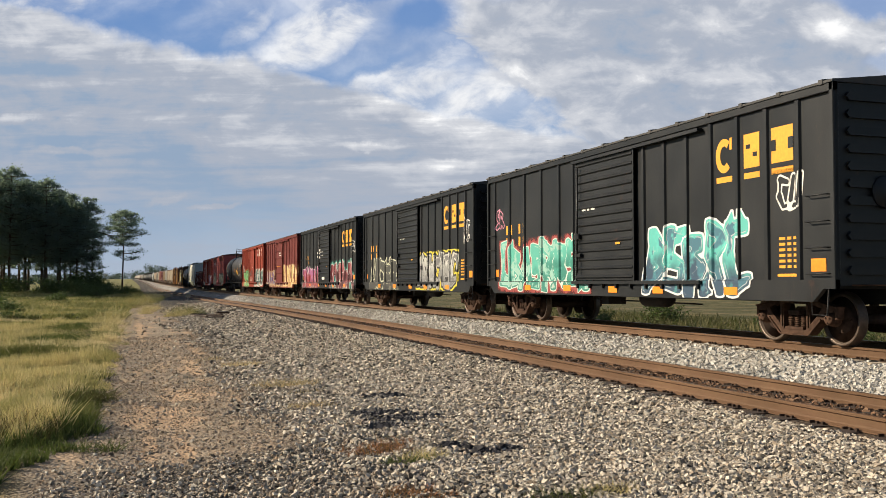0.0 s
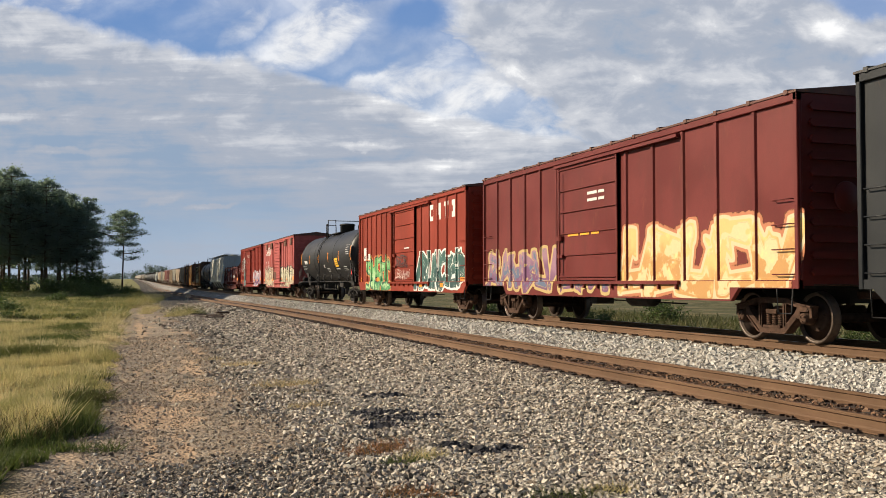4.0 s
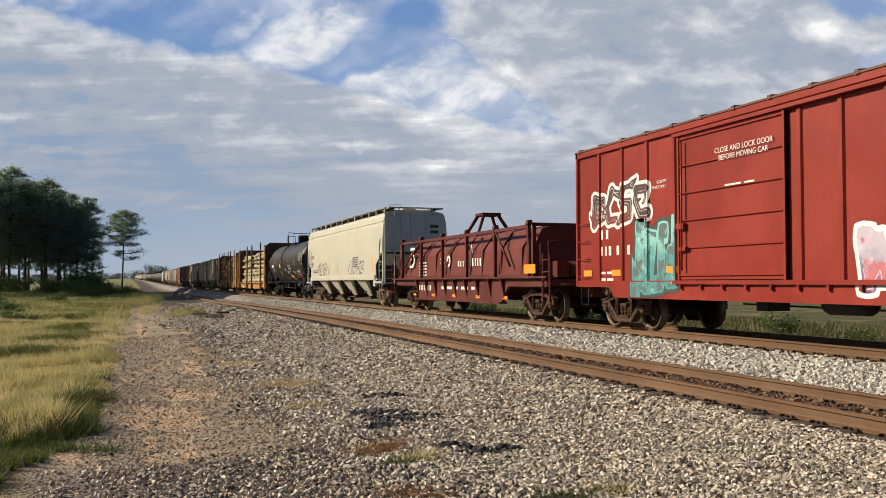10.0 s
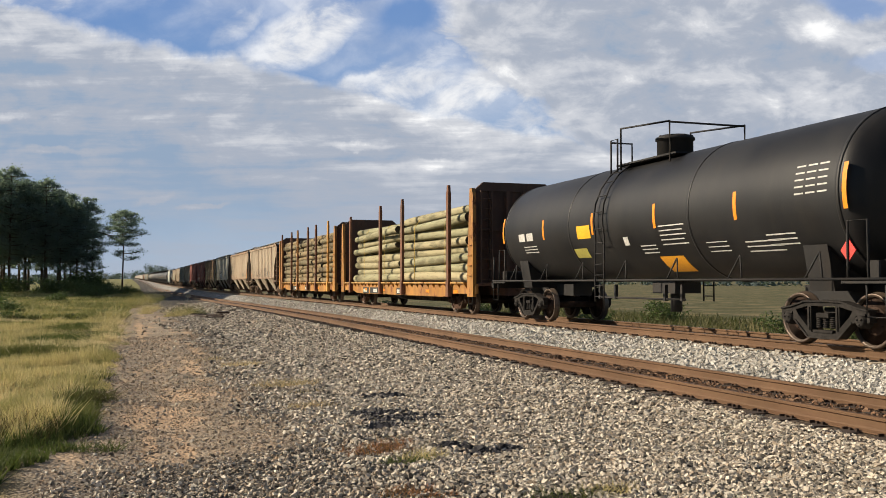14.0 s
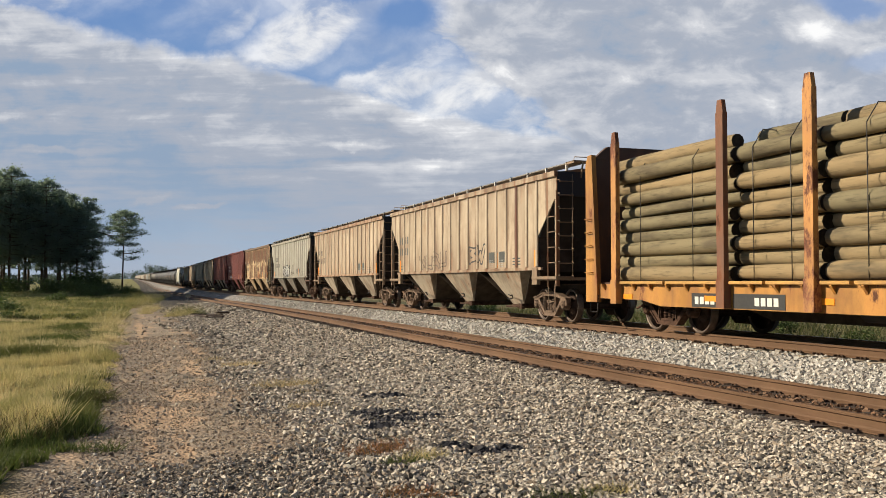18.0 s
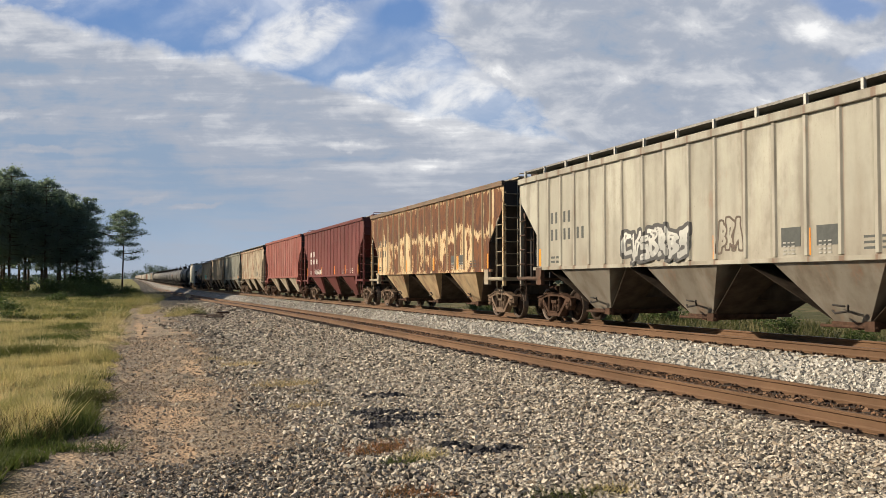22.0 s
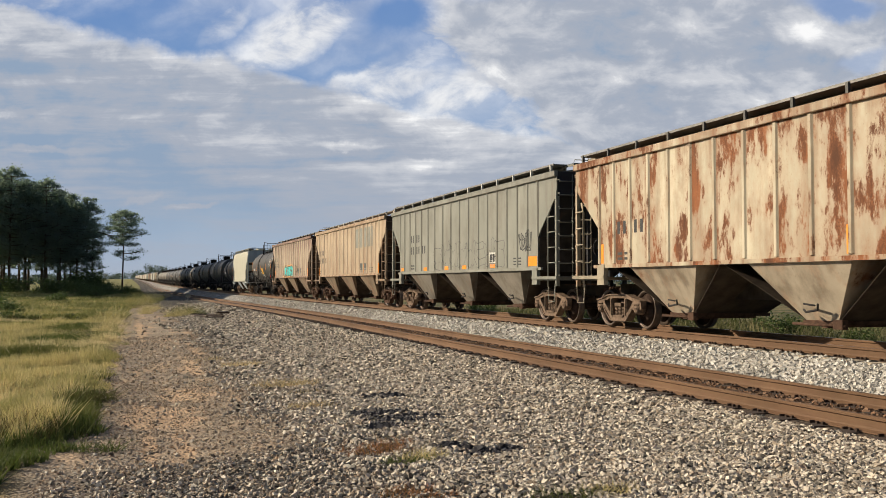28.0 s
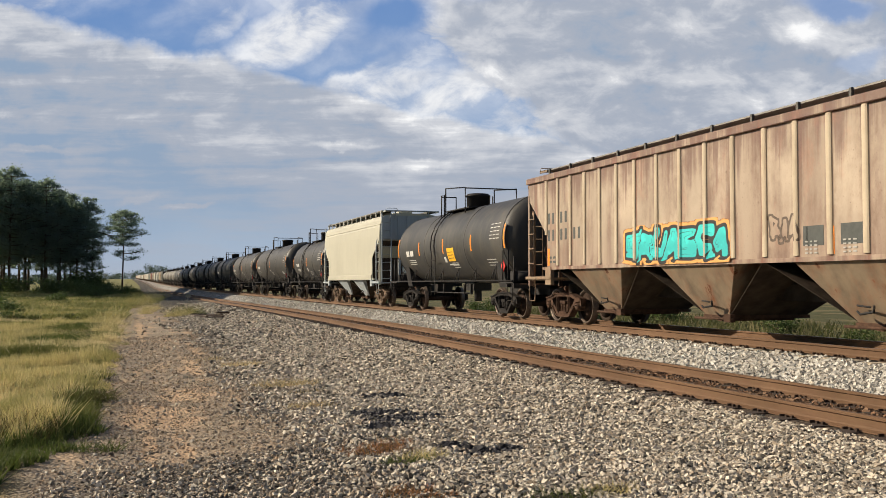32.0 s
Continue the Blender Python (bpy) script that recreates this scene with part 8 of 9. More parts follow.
for num, mat_name, yy in ((13, "dark_panel", 6.98), (14, "letter_black", 6.98), (15, "dark_panel", 6.22), (16, "letter_black", 6.95), (17, "letter_white", 5.95), (19, "letter_black", 6.2), (20, "letter_black", 5.46),
                          (21, "letter_black", 6.98), (22, "dark_panel", 6.98)):
    c, drape, px = CARS[num]
    x, mm = -px, M[mat_name]
    step = 0.905 if num in (16, 17) else 0.77
    for k in range(3 if num in (14, 15, 17, 20, 21, 22) else 2):
        if k < 2 and num != 19:
            bars(c, x, yy - k * step, 2.70, (0.20, 0.20), 0.30, 0.07, mm)
        bars(c, x, yy - k * step, 2.24, (0.20, 0.20), 0.30, 0.07, mm)
    bars(c, x, yy, 1.75, (0.22, 0.14), 0.06, 0.1, mm, rows=2, row_gap=0.06)
    for y in (-3.55, -4.45):
        if num == 20 and y < -4:
            continue
        part("stencil_panel", Build().box(x - 0.005, x, y - 0.28, y + 0.22, 1.72, 2.06), M["letter_white"] if num == 20 else M["dark_panel"] if num != 17 else M["wine"], c)
        if num == 20:
            blocks(c, x - 0.006, [(y + 0.09, 1.76, 0.18, 0.24, 0.0), (y - 0.15, 1.76, 0.18, 0.24, 0.0)], M["letter_black"], "stencil_block")
        bars(c, x - 0.012, y + 0.16, 1.78, (0.07, 0.05, 0.08), 0.025, 0.05, M["letter_grey"], rows=4, row_gap=0.04)
    bars(c, x, -5.3, 1.8, (0.3, 0.2), 0.04, 0.08, mm, rows=3, row_gap=0.05)
    if num != 20:
        for y in (6.95, 2.33, -1.33, -4.02, -6.95):
            part("reflector", Build().box(x - 0.005, x, y - 0.06, y + 0.06, 1.56, 2.03), M["reflector"], c)
c, drape, px = CARS[20]
reflectors(c, -px, [(6.65, 1.58), (3.5, 1.56), (0.95, 1.56), (-0.95, 1.56), (-3.6, 1.56)], 0.42, 0.13)
reflectors(c, -px, [(-6.72, 1.57)], 0.6, 0.28)
graffiti(c, drape, 2.3, -4.6, 1.68, 2.4, SP["grey_line"], 91, 8, 0.13, "thin grey sprayed outlines", thin=True, round_=True)
graffiti(c, drape, -5.75, -6.6, 2.0, 2.5, SP["tag_line"], 92, 4, 0.035, "thin black tag", thin=True)
c, drape, px = CARS[21]
for y, z in ((-2.55, 2.85), (-3.5, 2.85), (-4.6, 2.85), (-5.45, 2.85)):
    part("patch", Build().box(-px - 0.004, -px, y - 0.42, y + 0.38, z, z + 0.95), M["grey_panel"], c, "grey overpainted patch")
c, drape, px = CARS[22]
graffiti(c, drape, 2.65, -1.25, 1.66, 2.14, SP["veloz"], 95, 5, 0.13, "turquoise sprayed lettering with an orange edge")
graffiti(c, drape, -2.5, -3.2, 1.85, 2.2, SP["brown_line"], 96, 3, 0.05, "thin brown tag", thin=True)
c, drape, px = CARS[15]
graffiti(c, drape, 2.3, -0.45, 1.66, 2.2, SP["chrome"], 98, 5, 0.075, "grey sprayed lettering with dark outlines")
graffiti(c, drape, -1.5, -2.2, 1.75, 2.3, SP["brown_line"], 99, 3, 0.06, "thin brown tag", thin=True)
c, drape, px = CARS[13]
graffiti(c, drape, 4.1, 0.9, 1.66, 2.1, SP["brown_line"], 101, 4, 0.07, "thin brown tag", thin=True)
graffiti(c, drape, -1.5, -2.9, 1.78, 2.3, SP["black_line"], 102, 2, 0.08, "thin black tag", thin=True)
c, drape, px = CARS[19]
graffiti(c, drape, -3.3, -4.0, 2.3, 3.0, SP["brown_line"], 103, 2, 0.05, "thin brown tag", thin=True)
c, drape, px = CARS[17]
graffiti(c, drape, 4.5, 2.3, 1.62, 1.82, SP["white_line"], 104, 7, 0.03, "thin white tag", thin=True)
# ---------------------------------------------------------------- sky backdrop


def sky_backdrop():
    m, N = material("cloud_cover")
    d = N.vmath("NORMALIZE", N("TexCoord", 3))
    cover, col, az, e = cloud_nodes(N, d)
    fade = N.math("MULTIPLY", N.step(N.math("ABSOLUTE", az), 0.80, 0.72), N.step(e, 0.72, 0.62))
    col = N.mix(cover, N.mix(N.step(e, 0.10, 0.34), (0.17, 0.27, 0.43), (0.095, 0.185, 0.385)), col)
    N("OutputMaterial", 0, {0: N("MixShader", 0, {0: fade, 1: N("BsdfTransparent", 0), 2: N("Emission", 0, {0: col, 1: 1.0})})})
    b = Build()
    na, ne, R = 24, 12, 4400.0
    for i in range(ne + 1):
        el = radians(-2 + 34 * i / ne)
        for j in range(na + 1):
            a = radians(YAW) + radians(-50 + 100 * j / na)
            b.v.append((R * math.cos(el) * math.sin(a), R * math.cos(el) * math.cos(a), R * math.sin(el)))
    b.f = [(i * (na + 1) + j, i * (na + 1) + j + 1, (i + 1) * (na + 1) + j + 1, (i + 1) * (na + 1) + j) for i in range(ne) for j in range(na)]
    b.smooth, b.slot = [True] * len(b.f), [0] * len(b.f)
    return thing("sky_backdrop", "broken grey and white cloud cover drifting over blue sky", "sky", kind="structure", shape=b.mesh("sky_backdrop", m, flip=False))


sky_shell = sky_backdrop()

# ---------------------------------------------------------------- plants


def foliage(name, c1, c2, c3, rough=0.7, patch=None, thin=0.25):
    m, N = material(name)
    r = N("NewGeometry", 8)
    p = N("NewGeometry", 0)
    n = N.noise(p, 0.25, 3, 0.6)
    c = N.mix(r, c1, c2)
    c = N.mix(N.step(n, 0.45, 0.65), c, c3)
    if patch is not None:
        c = N.mix(N.math("MULTIPLY", N.step(N.noise(p, 0.9, 4, 0.6), 0.49, 0.62), 0.7), c, patch)
    d = N("BsdfPrincipled", 0, {"Base Color": c, "Roughness": rough, "Specular IOR Level": 0.25})
    t = N("BsdfTranslucent", 0, {0: N.mix(0.3, c, (0.2, 0.3, 0.05))})
    N("OutputMaterial", 0, {0: N("MixShader", 0, {0: thin, 1: d, 2: t})})
    return m


# needles paler and bluer than life: distance haze mixed into the colour
M["needles"] = foliage("hazed_pine_needles", (0.16, 0.21, 0.20), (0.24, 0.30, 0.245), (0.20, 0.26, 0.24), thin=0.55)
# the far woods' haze is likewise a bluish base colour
M["needles_far"] = foliage("hazed_far_foliage", (0.055, 0.078, 0.085), (0.08, 0.105, 0.105), (0.065, 0.09, 0.095))
M["bark"] = simple("pine_bark", (0.085, 0.060, 0.045), 0.95, 0, 0.45, 5, 0.6)
M["leaves"] = foliage("shrub_leaves", (0.05, 0.08, 0.028), (0.11, 0.14, 0.05), (0.075, 0.10, 0.036))
M["grass_mix"] = foliage("grass_blades", (0.72, 0.57, 0.31), (0.42, 0.36, 0.155), (0.82, 0.67, 0.42), 0.8, (0.26, 0.235, 0.09), 0.38)
M["grass_green"] = foliage("green_grass_blades", (0.052, 0.074, 0.022), (0.105, 0.12, 0.036), (0.20, 0.185, 0.065), 0.8, (0.05, 0.052, 0.02), 0.25)
M["verge"] = foliage("verge_blades", (0.065, 0.063, 0.028), (0.105, 0.10, 0.045), (0.16, 0.135, 0.065), 0.8)
M["far_green"] = foliage("far_grass_blades", (0.14, 0.15, 0.055), (0.25, 0.235, 0.09), (0.50, 0.415, 0.19), 0.8)
M["red_weed"] = foliage("red_brown_weed", (0.34, 0.15, 0.075), (0.24, 0.11, 0.06), (0.40, 0.21, 0.11), 0.85)
M["brown_weed"] = foliage("dark_brown_weed", (0.055, 0.035, 0.022), (0.10, 0.06, 0.034), (0.07, 0.06, 0.025), 0.85)
M["dry_tuft"] = foliage("dry_grass_blades", (0.62, 0.48, 0.28), (0.48, 0.36, 0.20), (0.66, 0.52, 0.31), 0.85)


def clump_arrays(rng, centres, radii, per, size, flat=0.6):
    """Small leaf triangles scattered round centres; returns vertices and faces."""
    n = len(centres)
    C = np.repeat(np.array(centres), per, axis=0)
    R = np.repeat(np.array(radii), per)[:, None]
    d = rng.normal(size=(n * per, 3)) * 0.55
    pos = C + d * R * np.array([1, 1, flat])
    a = rng.normal(size=(n * per, 3))
    a /= np.linalg.norm(a, axis=1)[:, None]
    b = np.cross(a, rng.normal(size=(n * per, 3)))
    b /= np.linalg.norm(b, axis=1)[:, None]
    s = size * rng.uniform(0.6, 1.4, (n * per, 1))
    v = np.stack([pos - a * s, pos + a * s, pos + b * s * 0.9], axis=1).reshape(-1, 3)
    return v


def tri_mesh(name, v, mat):
    n = len(v) // 3
    me = bpy.data.meshes.new(name)
    me.vertices.add(len(v))
    me.vertices.foreach_set("co", np.ascontiguousarray(v, dtype=np.float32).ravel())
    me.loops.add(n * 3)
    me.loops.foreach_set("vertex_index", np.arange(n * 3, dtype=np.int32))
    me.polygons.add(n)
    me.polygons.foreach_set("loop_start", np.arange(0, n * 3, 3, dtype=np.int32))
    me.materials.append(mat)
    me.update(calc_edges=True)
    me.validate()
    return me


def pine_meshes(seed, h, crown0, spread, clumps, lone=False):
    """Trunk, limbs and needle crown of one pine h metres tall."""
    rnd, rng = random.Random(seed), np.random.default_rng(seed)
    trunk = Build()
    bend = rnd.uniform(-0.5, 0.5)
    line = [(bend * math.sin(2.2 * t) * 0.6, bend * math.cos(1.7 * t) * 0.4 - bend * 0.4, h * t) for t in [i / 8 for i in range(9)]]
    n = 8
    vs, fs = [], []
    for i, (x, y, z) in enumerate(line):
        r = 0.0125 * h * (1 - 0.88 * i / 8) * (1.25 if i == 0 else 1)
        vs += [(x + r * math.cos(2 * math.pi * k / n), y + r * math.sin(2 * math.pi * k / n), z) for k in range(n)]
    for i in range(8):
        fs += [(i * n + k, i * n + (k + 1) % n, (i + 1) * n + (k + 1) % n, (i + 1) * n + k) for k in range(n)]
    trunk.add(vs, fs, True)
    limbs = Build()
    centres, radii = [], []
    # whorls of near-level boughs, each with flat pads of needles along its outer half
    levels = [crown0 + (0.985 - crown0) * (i / (clumps - 1)) ** 0.9 for i in range(clumps)] if not lone else [0.41, 0.49, 0.58, 0.64, 0.70, 0.75, 0.80, 0.85, 0.90, 0.94, 0.975]
    for i, t in enumerate(levels):
        k = min(7, int(t * 8))
        base = Vector(line[k]).lerp(Vector(line[k + 1]), t * 8 - k)
        rel = (t - crown0) / (1 - crown0)
        full = spread * (0.55 + 0.6 * math.sin(math.pi * min(1.0, 0.12 + rel * 0.72))) * (1.0 if rel < 0.8 else 0.35 + 3.2 * (1 - rel))
        count = rnd.choice((2, 3, 4)) if not lone else (2 if t < 0.58 else 5)
        turn = rnd.uniform(0, 6.28)
        for q in range(count):
            a = turn + 2 * math.pi * q / count + rnd.uniform(-0.4, 0.4)
            reach = full * rnd.uniform(0.35, 1.2)
            lift = reach * (rnd.uniform(-0.05, 0.30) if not lone else rnd.uniform(-0.12, 0.42))
            tip = base + Vector((math.cos(a) * reach, math.sin(a) * reach, lift))
            limbs.tube([base, base.lerp(tip, 0.5) + Vector((0, 0, -0.05 * reach)), tip], 0.03 + 0.012 * reach, 4)
            pads = max(2, int(reach * 1.3)) if not lone else (3 if t < 0.58 else 3)
            for w in range(pads):
                f = 1.0 - 0.62 * w / pads
                big = (0.6 + 0.12 * reach) * rnd.uniform(0.55, 1.45)
                c = base.lerp(tip, f) + Vector((rnd.gauss(0, 0.25), rnd.gauss(0, 0.25), rnd.uniform(0.0, 0.35)))
                centres.append(tuple(c))
                radii.append(big)
    v = clump_arrays(rng, centres, radii, 54 if not lone else 80, 0.19 if not lone else 0.14, 0.62 if not lone else 0.45)
    return (trunk.mesh("trunk", M["bark"]), limbs.mesh("limb_frame", M["bark"]), tri_mesh("crown", v, M["needles"]))


PINES = [pine_meshes(200 + i, 24.0, (0.20, 0.28, 0.23, 0.31)[i], (3.5, 3.0, 3.7, 3.2)[i], (27, 24, 26, 23)[i]) for i in range(4)]


def pine(x, y, scale, k, turn, label, group="", meshes=None):
    t = thing("pine_tree", label, "tree", group, m=pose(x, y, land(x, y) - 0.1, 0, 0, turn) @ Matrix.Diagonal((scale, scale, scale, 1)))
    a, b, c = meshes or PINES[k]
    part("trunk", a, None, t)
    part("bough", b, None, t)
    part("crown", c, None, t)
    return t


rnd = random.Random(77)
# x, y and height of the grove beside the line
GROVE = [(-26.5, 206, 24.5), (-24.5, 212, 24), (-22.3, 203, 24.6), (-20.5, 214, 23), (-19.0, 205, 21.5), (-17.2, 212, 22.5), (-15.6, 204, 22.8), (-14.0, 211, 21.0), (-12.6, 204, 19.0),
         (-11.2, 207, 20.0), (-9.6, 205, 18.0), (-8.2, 208, 19.2), (-6.4, 206, 14.5), (-28, 216, 25), (-30, 205, 24), (-33, 212, 25), (-23, 226, 24), (-18.5, 228, 23), (-14.5, 226, 22),
         (-10.5, 224, 19), (-27, 232, 25), (-36, 220, 25), (-40, 208, 24), (-12.8, 218, 20), (-16.4, 219, 22), (-20.8, 222, 23)]
for i, (x, y, s) in enumerate(GROVE):
    pine(x + rnd.uniform(-0.4, 0.4), y, s / 24.0 * rnd.uniform(0.985, 1.015), i % 4, rnd.uniform(0, 360), "tall dark pine in a grove beside the line", "pine grove")
for i in range(14):                                            # the grove runs on towards the siding's open end: unseen, added for its shade
    y = 129 + 5.2 * i
    pine(-0.1173 * y - 9.2 - rnd.uniform(0, 2.5), y, 1.1 + 0.004 * (y - 129), i % 4, rnd.uniform(0, 360), "tall dark unseen pine added to shade the line", "pine grove")
pine(-1.0, 192, 1.0, 0, 40, "lone tall pine with a sparse crown", meshes=pine_meshes(311, 15.6, 0.36, 3.7, 13, True))


def shrub_mesh(seed, w, h, n, size, mat):
    rng = np.random.default_rng(seed)
    cs = [(rng.uniform(-w, w) * 0.7, rng.uniform(-w, w) * 0.7, h * rng.uniform(0.25, 0.8)) for _ in range(n)]
    return tri_mesh("foliage", clump_arrays(rng, cs, [w * 0.42] * n, 70, size, 0.9), mat)


SHRUBS = [shrub_mesh(400 + i, 1.0, 1.5, 16, 0.085, M["leaves"]) for i in range(3)]


def shrub(x, y, s, k, label="low green shrub in the grass"):
    t = thing("shrub", label, "bush", "shrubs beside the line", m=pose(x, y, land(x, y) - 0.15, 0, 0, k * 70) @ Matrix.Diagonal((s, s, s * 0.8, 1)))
    stem = Build()
    for q in range(4):
        stem.tube([(0, 0, 0), (0.35 * math.cos(q * 1.7), 0.35 * math.sin(q * 1.7), 0.9)], 0.02, 4)
    part("stem", stem, M["bark"], t)
    part("foliage", SHRUBS[k % 3], None, t)
    return t


for i, (x, y, s) in enumerate([(-6.5, 58, 0.9), (-7.8, 62, 1.2), (-9.5, 75, 1.3), (-11, 80, 1.4), (-6.2, 92, 1.0), (-3.6, 120, 1.3), (-4.5, 130, 1.5), (-2.2, 140, 1.4), (-7, 150, 1.8), (-12, 160, 2.2), (-1.0, 150, 1.5),
                               (-17, 170, 2.4), (-21, 185, 2.5), (-9, 178, 2.2), (-4.0, 175, 1.9), (-14, 190, 2.3), (-5.4, 50, 0.6), (-10.8, 203, 2.4), (-8.6, 202, 3.8), (-6.9, 203, 3.0), (-5.0, 205, 1.8), (0.6, 170, 1.0), (1.4, 186, 1.2),
                               (17.5, 29, 0.55), (18.6, 34, 0.7), (21, 40, 0.9), (20, 52, 0.8), (24, 26, 0.7), (23, 60, 1.1), (26, 33, 0.9), (19, 70, 0.9), (28, 45, 1.2), (17.8, 46, 0.5)]):
    shrub(x, y, s, i)


def blades(rng, xs, ys, hs, mat, name, lean=0.35, width=0.012):
    n = len(xs)
    zs = np.array([land(float(a), float(b)) for a, b in zip(xs, ys)])
    p = np.stack([xs, ys, zs - 0.02], axis=1)
    a = rng.uniform(0, 2 * math.pi, n)
    w = width * rng.uniform(0.7, 1.5, n)
    side = np.stack([np.cos(a), np.sin(a), np.zeros(n)], axis=1) * w[:, None]
    tip = p + np.stack([rng.normal(0, lean, n) * hs, rng.normal(0, lean, n) * hs, hs], axis=1)
    v = np.stack([p - side, p + side, tip], axis=1).reshape(-1, 3)
    return tri_mesh(name, v, mat)


def field_noise(xs, ys, s, o):
    return np.array([noise.noise((float(a) * s, float(b) * s, o)) for a, b in zip(xs, ys)])


def lawn():
    rng = np.random.default_rng(12)
    X, Y = [], []
    for y0, y1, dens in ((-6, 4.5, 260), (4.5, 10, 1500), (10, 18, 1000), (18, 30, 600), (30, 50, 260), (50, 90, 80)):
        x0 = -0.128 * y1 - 0.9 if y1 > 5 else -4.5
        n = int((y1 - y0) * (0.5 - x0) * dens)
        X.append(rng.uniform(x0, 0.5, n))
        Y.append(rng.uniform(y0, y1, n))
    X, Y = np.concatenate(X), np.concatenate(Y)
    edge = field_noise(X, Y, 0.35, 2.0) * 0.55 + field_noise(X, Y, 1.5, 4.0) * 0.25
    keep = X + edge < -0.98 + 0.50 * np.clip((Y - 9.4) / 1.3, 0, 1) + 0.22 * np.clip((Y - 10.8) / 5, 0, 1) + 0.9 * np.clip((Y - 62) / 28, 0, 1)
    X, Y = X[keep], Y[keep]
    tall = np.clip(0.42 + field_noise(X, Y, 0.5, 8.0) * 1.1 + field_noise(X, Y, 1.7, 3.0) * 0.5, 0.08, 1.0)
    h = (0.07 + 0.36 * tall * rng.uniform(0.4, 1.15, len(X))) * np.clip((0.1 - X) / 0.8, 0.35, 1.0)
    kind = field_noise(X, Y, 0.28, 15.0) + rng.normal(0, 0.12, len(X))
    g = kind > 0.10 - 0.9 * np.clip((12.4 - Y) / 1.2, 0, 1) - 1.1 * np.exp(-((Y - 13.2) / 2.6) ** 2 - ((X + 0.45) / 0.45) ** 2) + 0.7 * np.exp(-((Y - 16.8) / 3.4) ** 2 - ((X + 1.9) / 0.9) ** 2) - 0.25 * np.exp(-((Y - 29) / 5.0) ** 2 - ((X + 2.3) / 1.5) ** 2)
    thing("grass", "tall dry and green grass along the dirt track", "grass", kind="stuff", shape=blades(rng, X[~g], Y[~g], h[~g], M["grass_mix"], "grass", 0.4, 0.010))
    thing("green_grass", "green grass along the dirt track", "grass", kind="stuff", shape=blades(rng, X[g], Y[g], h[g] * 0.75, M["grass_green"], "green_grass", 0.45, 0.010))
    # verge beyond the train
    n = 16000
    x = rng.uniform(15.2, 34, n)
    y = rng.uniform(8, 70, n)
    thing("verge_grass", "rough green verge beyond the tracks", "grass", kind="stuff", shape=blades(rng, x, y, rng.uniform(0.2, 0.6, n), M["verge"], "verge_grass", 0.4, 0.03))
    # coarse distant grass
    n = 36000
    y = 50 + 170 * rng.random(n) ** 1.4
    x = -0.15 * y - 0.8 + rng.random(n) * (0.15 * y + 0.6 + np.clip((y - 62) / 63, 0, 1) * 2.5 + np.clip((y - 125) / 265, 0, 1) * 2.0)
    thing("far_grass", "uneven grass before the pine grove", "grass", kind="stuff", shape=blades(rng, x, y, rng.uniform(0.15, 0.45, n), M["far_green"], "far_grass", 0.8, 0.09))


lawn()


def tuft(x, y, r, h, n, seed, mat, label, name="grass_tuft"):
    rng = np.random.default_rng(seed)
    a, q = rng.uniform(0, 2 * math.pi, n), r * np.sqrt(rng.random(n))
    return thing(name, label, "grass tuft", "tufts in the gravel", shape=blades(rng, x + np.cos(a) * q * 1.5, y + np.sin(a) * q, h * rng.uniform(0.3, 1.3, n) ** 1.5, mat, name, 0.9, 0.006))


TUFTS = [(-1.42, 12.15, 0.30, 0.30, 700, "brown_weed"), (-1.15, 11.75, 0.24, 0.22, 420, "brown_weed"), (-0.62, 15.6, 0.34, 0.22, 420, "brown_weed"), (-0.35, 11.0, 0.22, 0.12, 300, "grass_green"), (2.6, 16.2, 0.40, 0.12, 650, "dry_tuft"), (2.35, 20.6, 0.32, 0.13, 400, "dry_tuft"), (2.46, 13.4, 0.24, 0.10, 260, "dry_tuft"), (2.50, 9.65, 0.26, 0.09, 420, "red_weed"), (2.72, 9.95, 0.20, 0.08, 260, "red_weed"), (2.25, 7.7, 0.16, 0.07, 240, "red_weed"), (2.45, 7.45, 0.12, 0.06, 160, "red_weed"),
         (2.62, 8.95, 0.20, 0.09, 240, "grass_green"), (2.85, 9.1, 0.16, 0.10, 200, "grass_mix"), (3.4, 7.0, 0.22, 0.08, 280, "grass_green"), (3.85, 7.1, 0.2, 0.08, 240, "grass_mix"), (2.75, 15.2, 0.28, 0.07, 160, "dry_tuft"),
         (2.9, 10.4, 0.20, 0.05, 90, "dry_tuft"), (1.9, 22.5, 0.28, 0.09, 160, "dry_tuft"), (-0.65, 31.0, 0.35, 0.4, 500, "grass_mix"), (-0.65, 37.0, 0.4, 0.45, 500, "grass_mix"), (-0.7, 44.0, 0.5, 0.5, 600, "grass_mix"),
         (-0.7, 51.0, 0.5, 0.5, 600, "grass_mix"), (1.30, 64.0, 0.38, 0.45, 420, "grass_mix"), (1.05, 59.5, 0.30, 0.35, 320, "grass_mix"), (1.65, 70.0, 0.45, 0.5, 420, "grass_mix"),
         (2.45, 52.5, 0.42, 0.45, 420, "grass_mix"), (2.95, 54.0, 0.45, 0.5, 460, "grass_mix"), (3.65, 54.5, 0.4, 0.4, 500, "grass_green"), (3.3, 57.5, 0.5, 0.5, 500, "grass_green"),
         (0.2, 76.0, 0.8, 0.8, 700, "far_green"), (0.9, 86.0, 0.9, 0.9, 700, "far_green"), (1.5, 96.0, 1.0, 0.9, 700, "far_green"), (2.1, 108.0, 1.2, 1.0, 700, "far_green")]
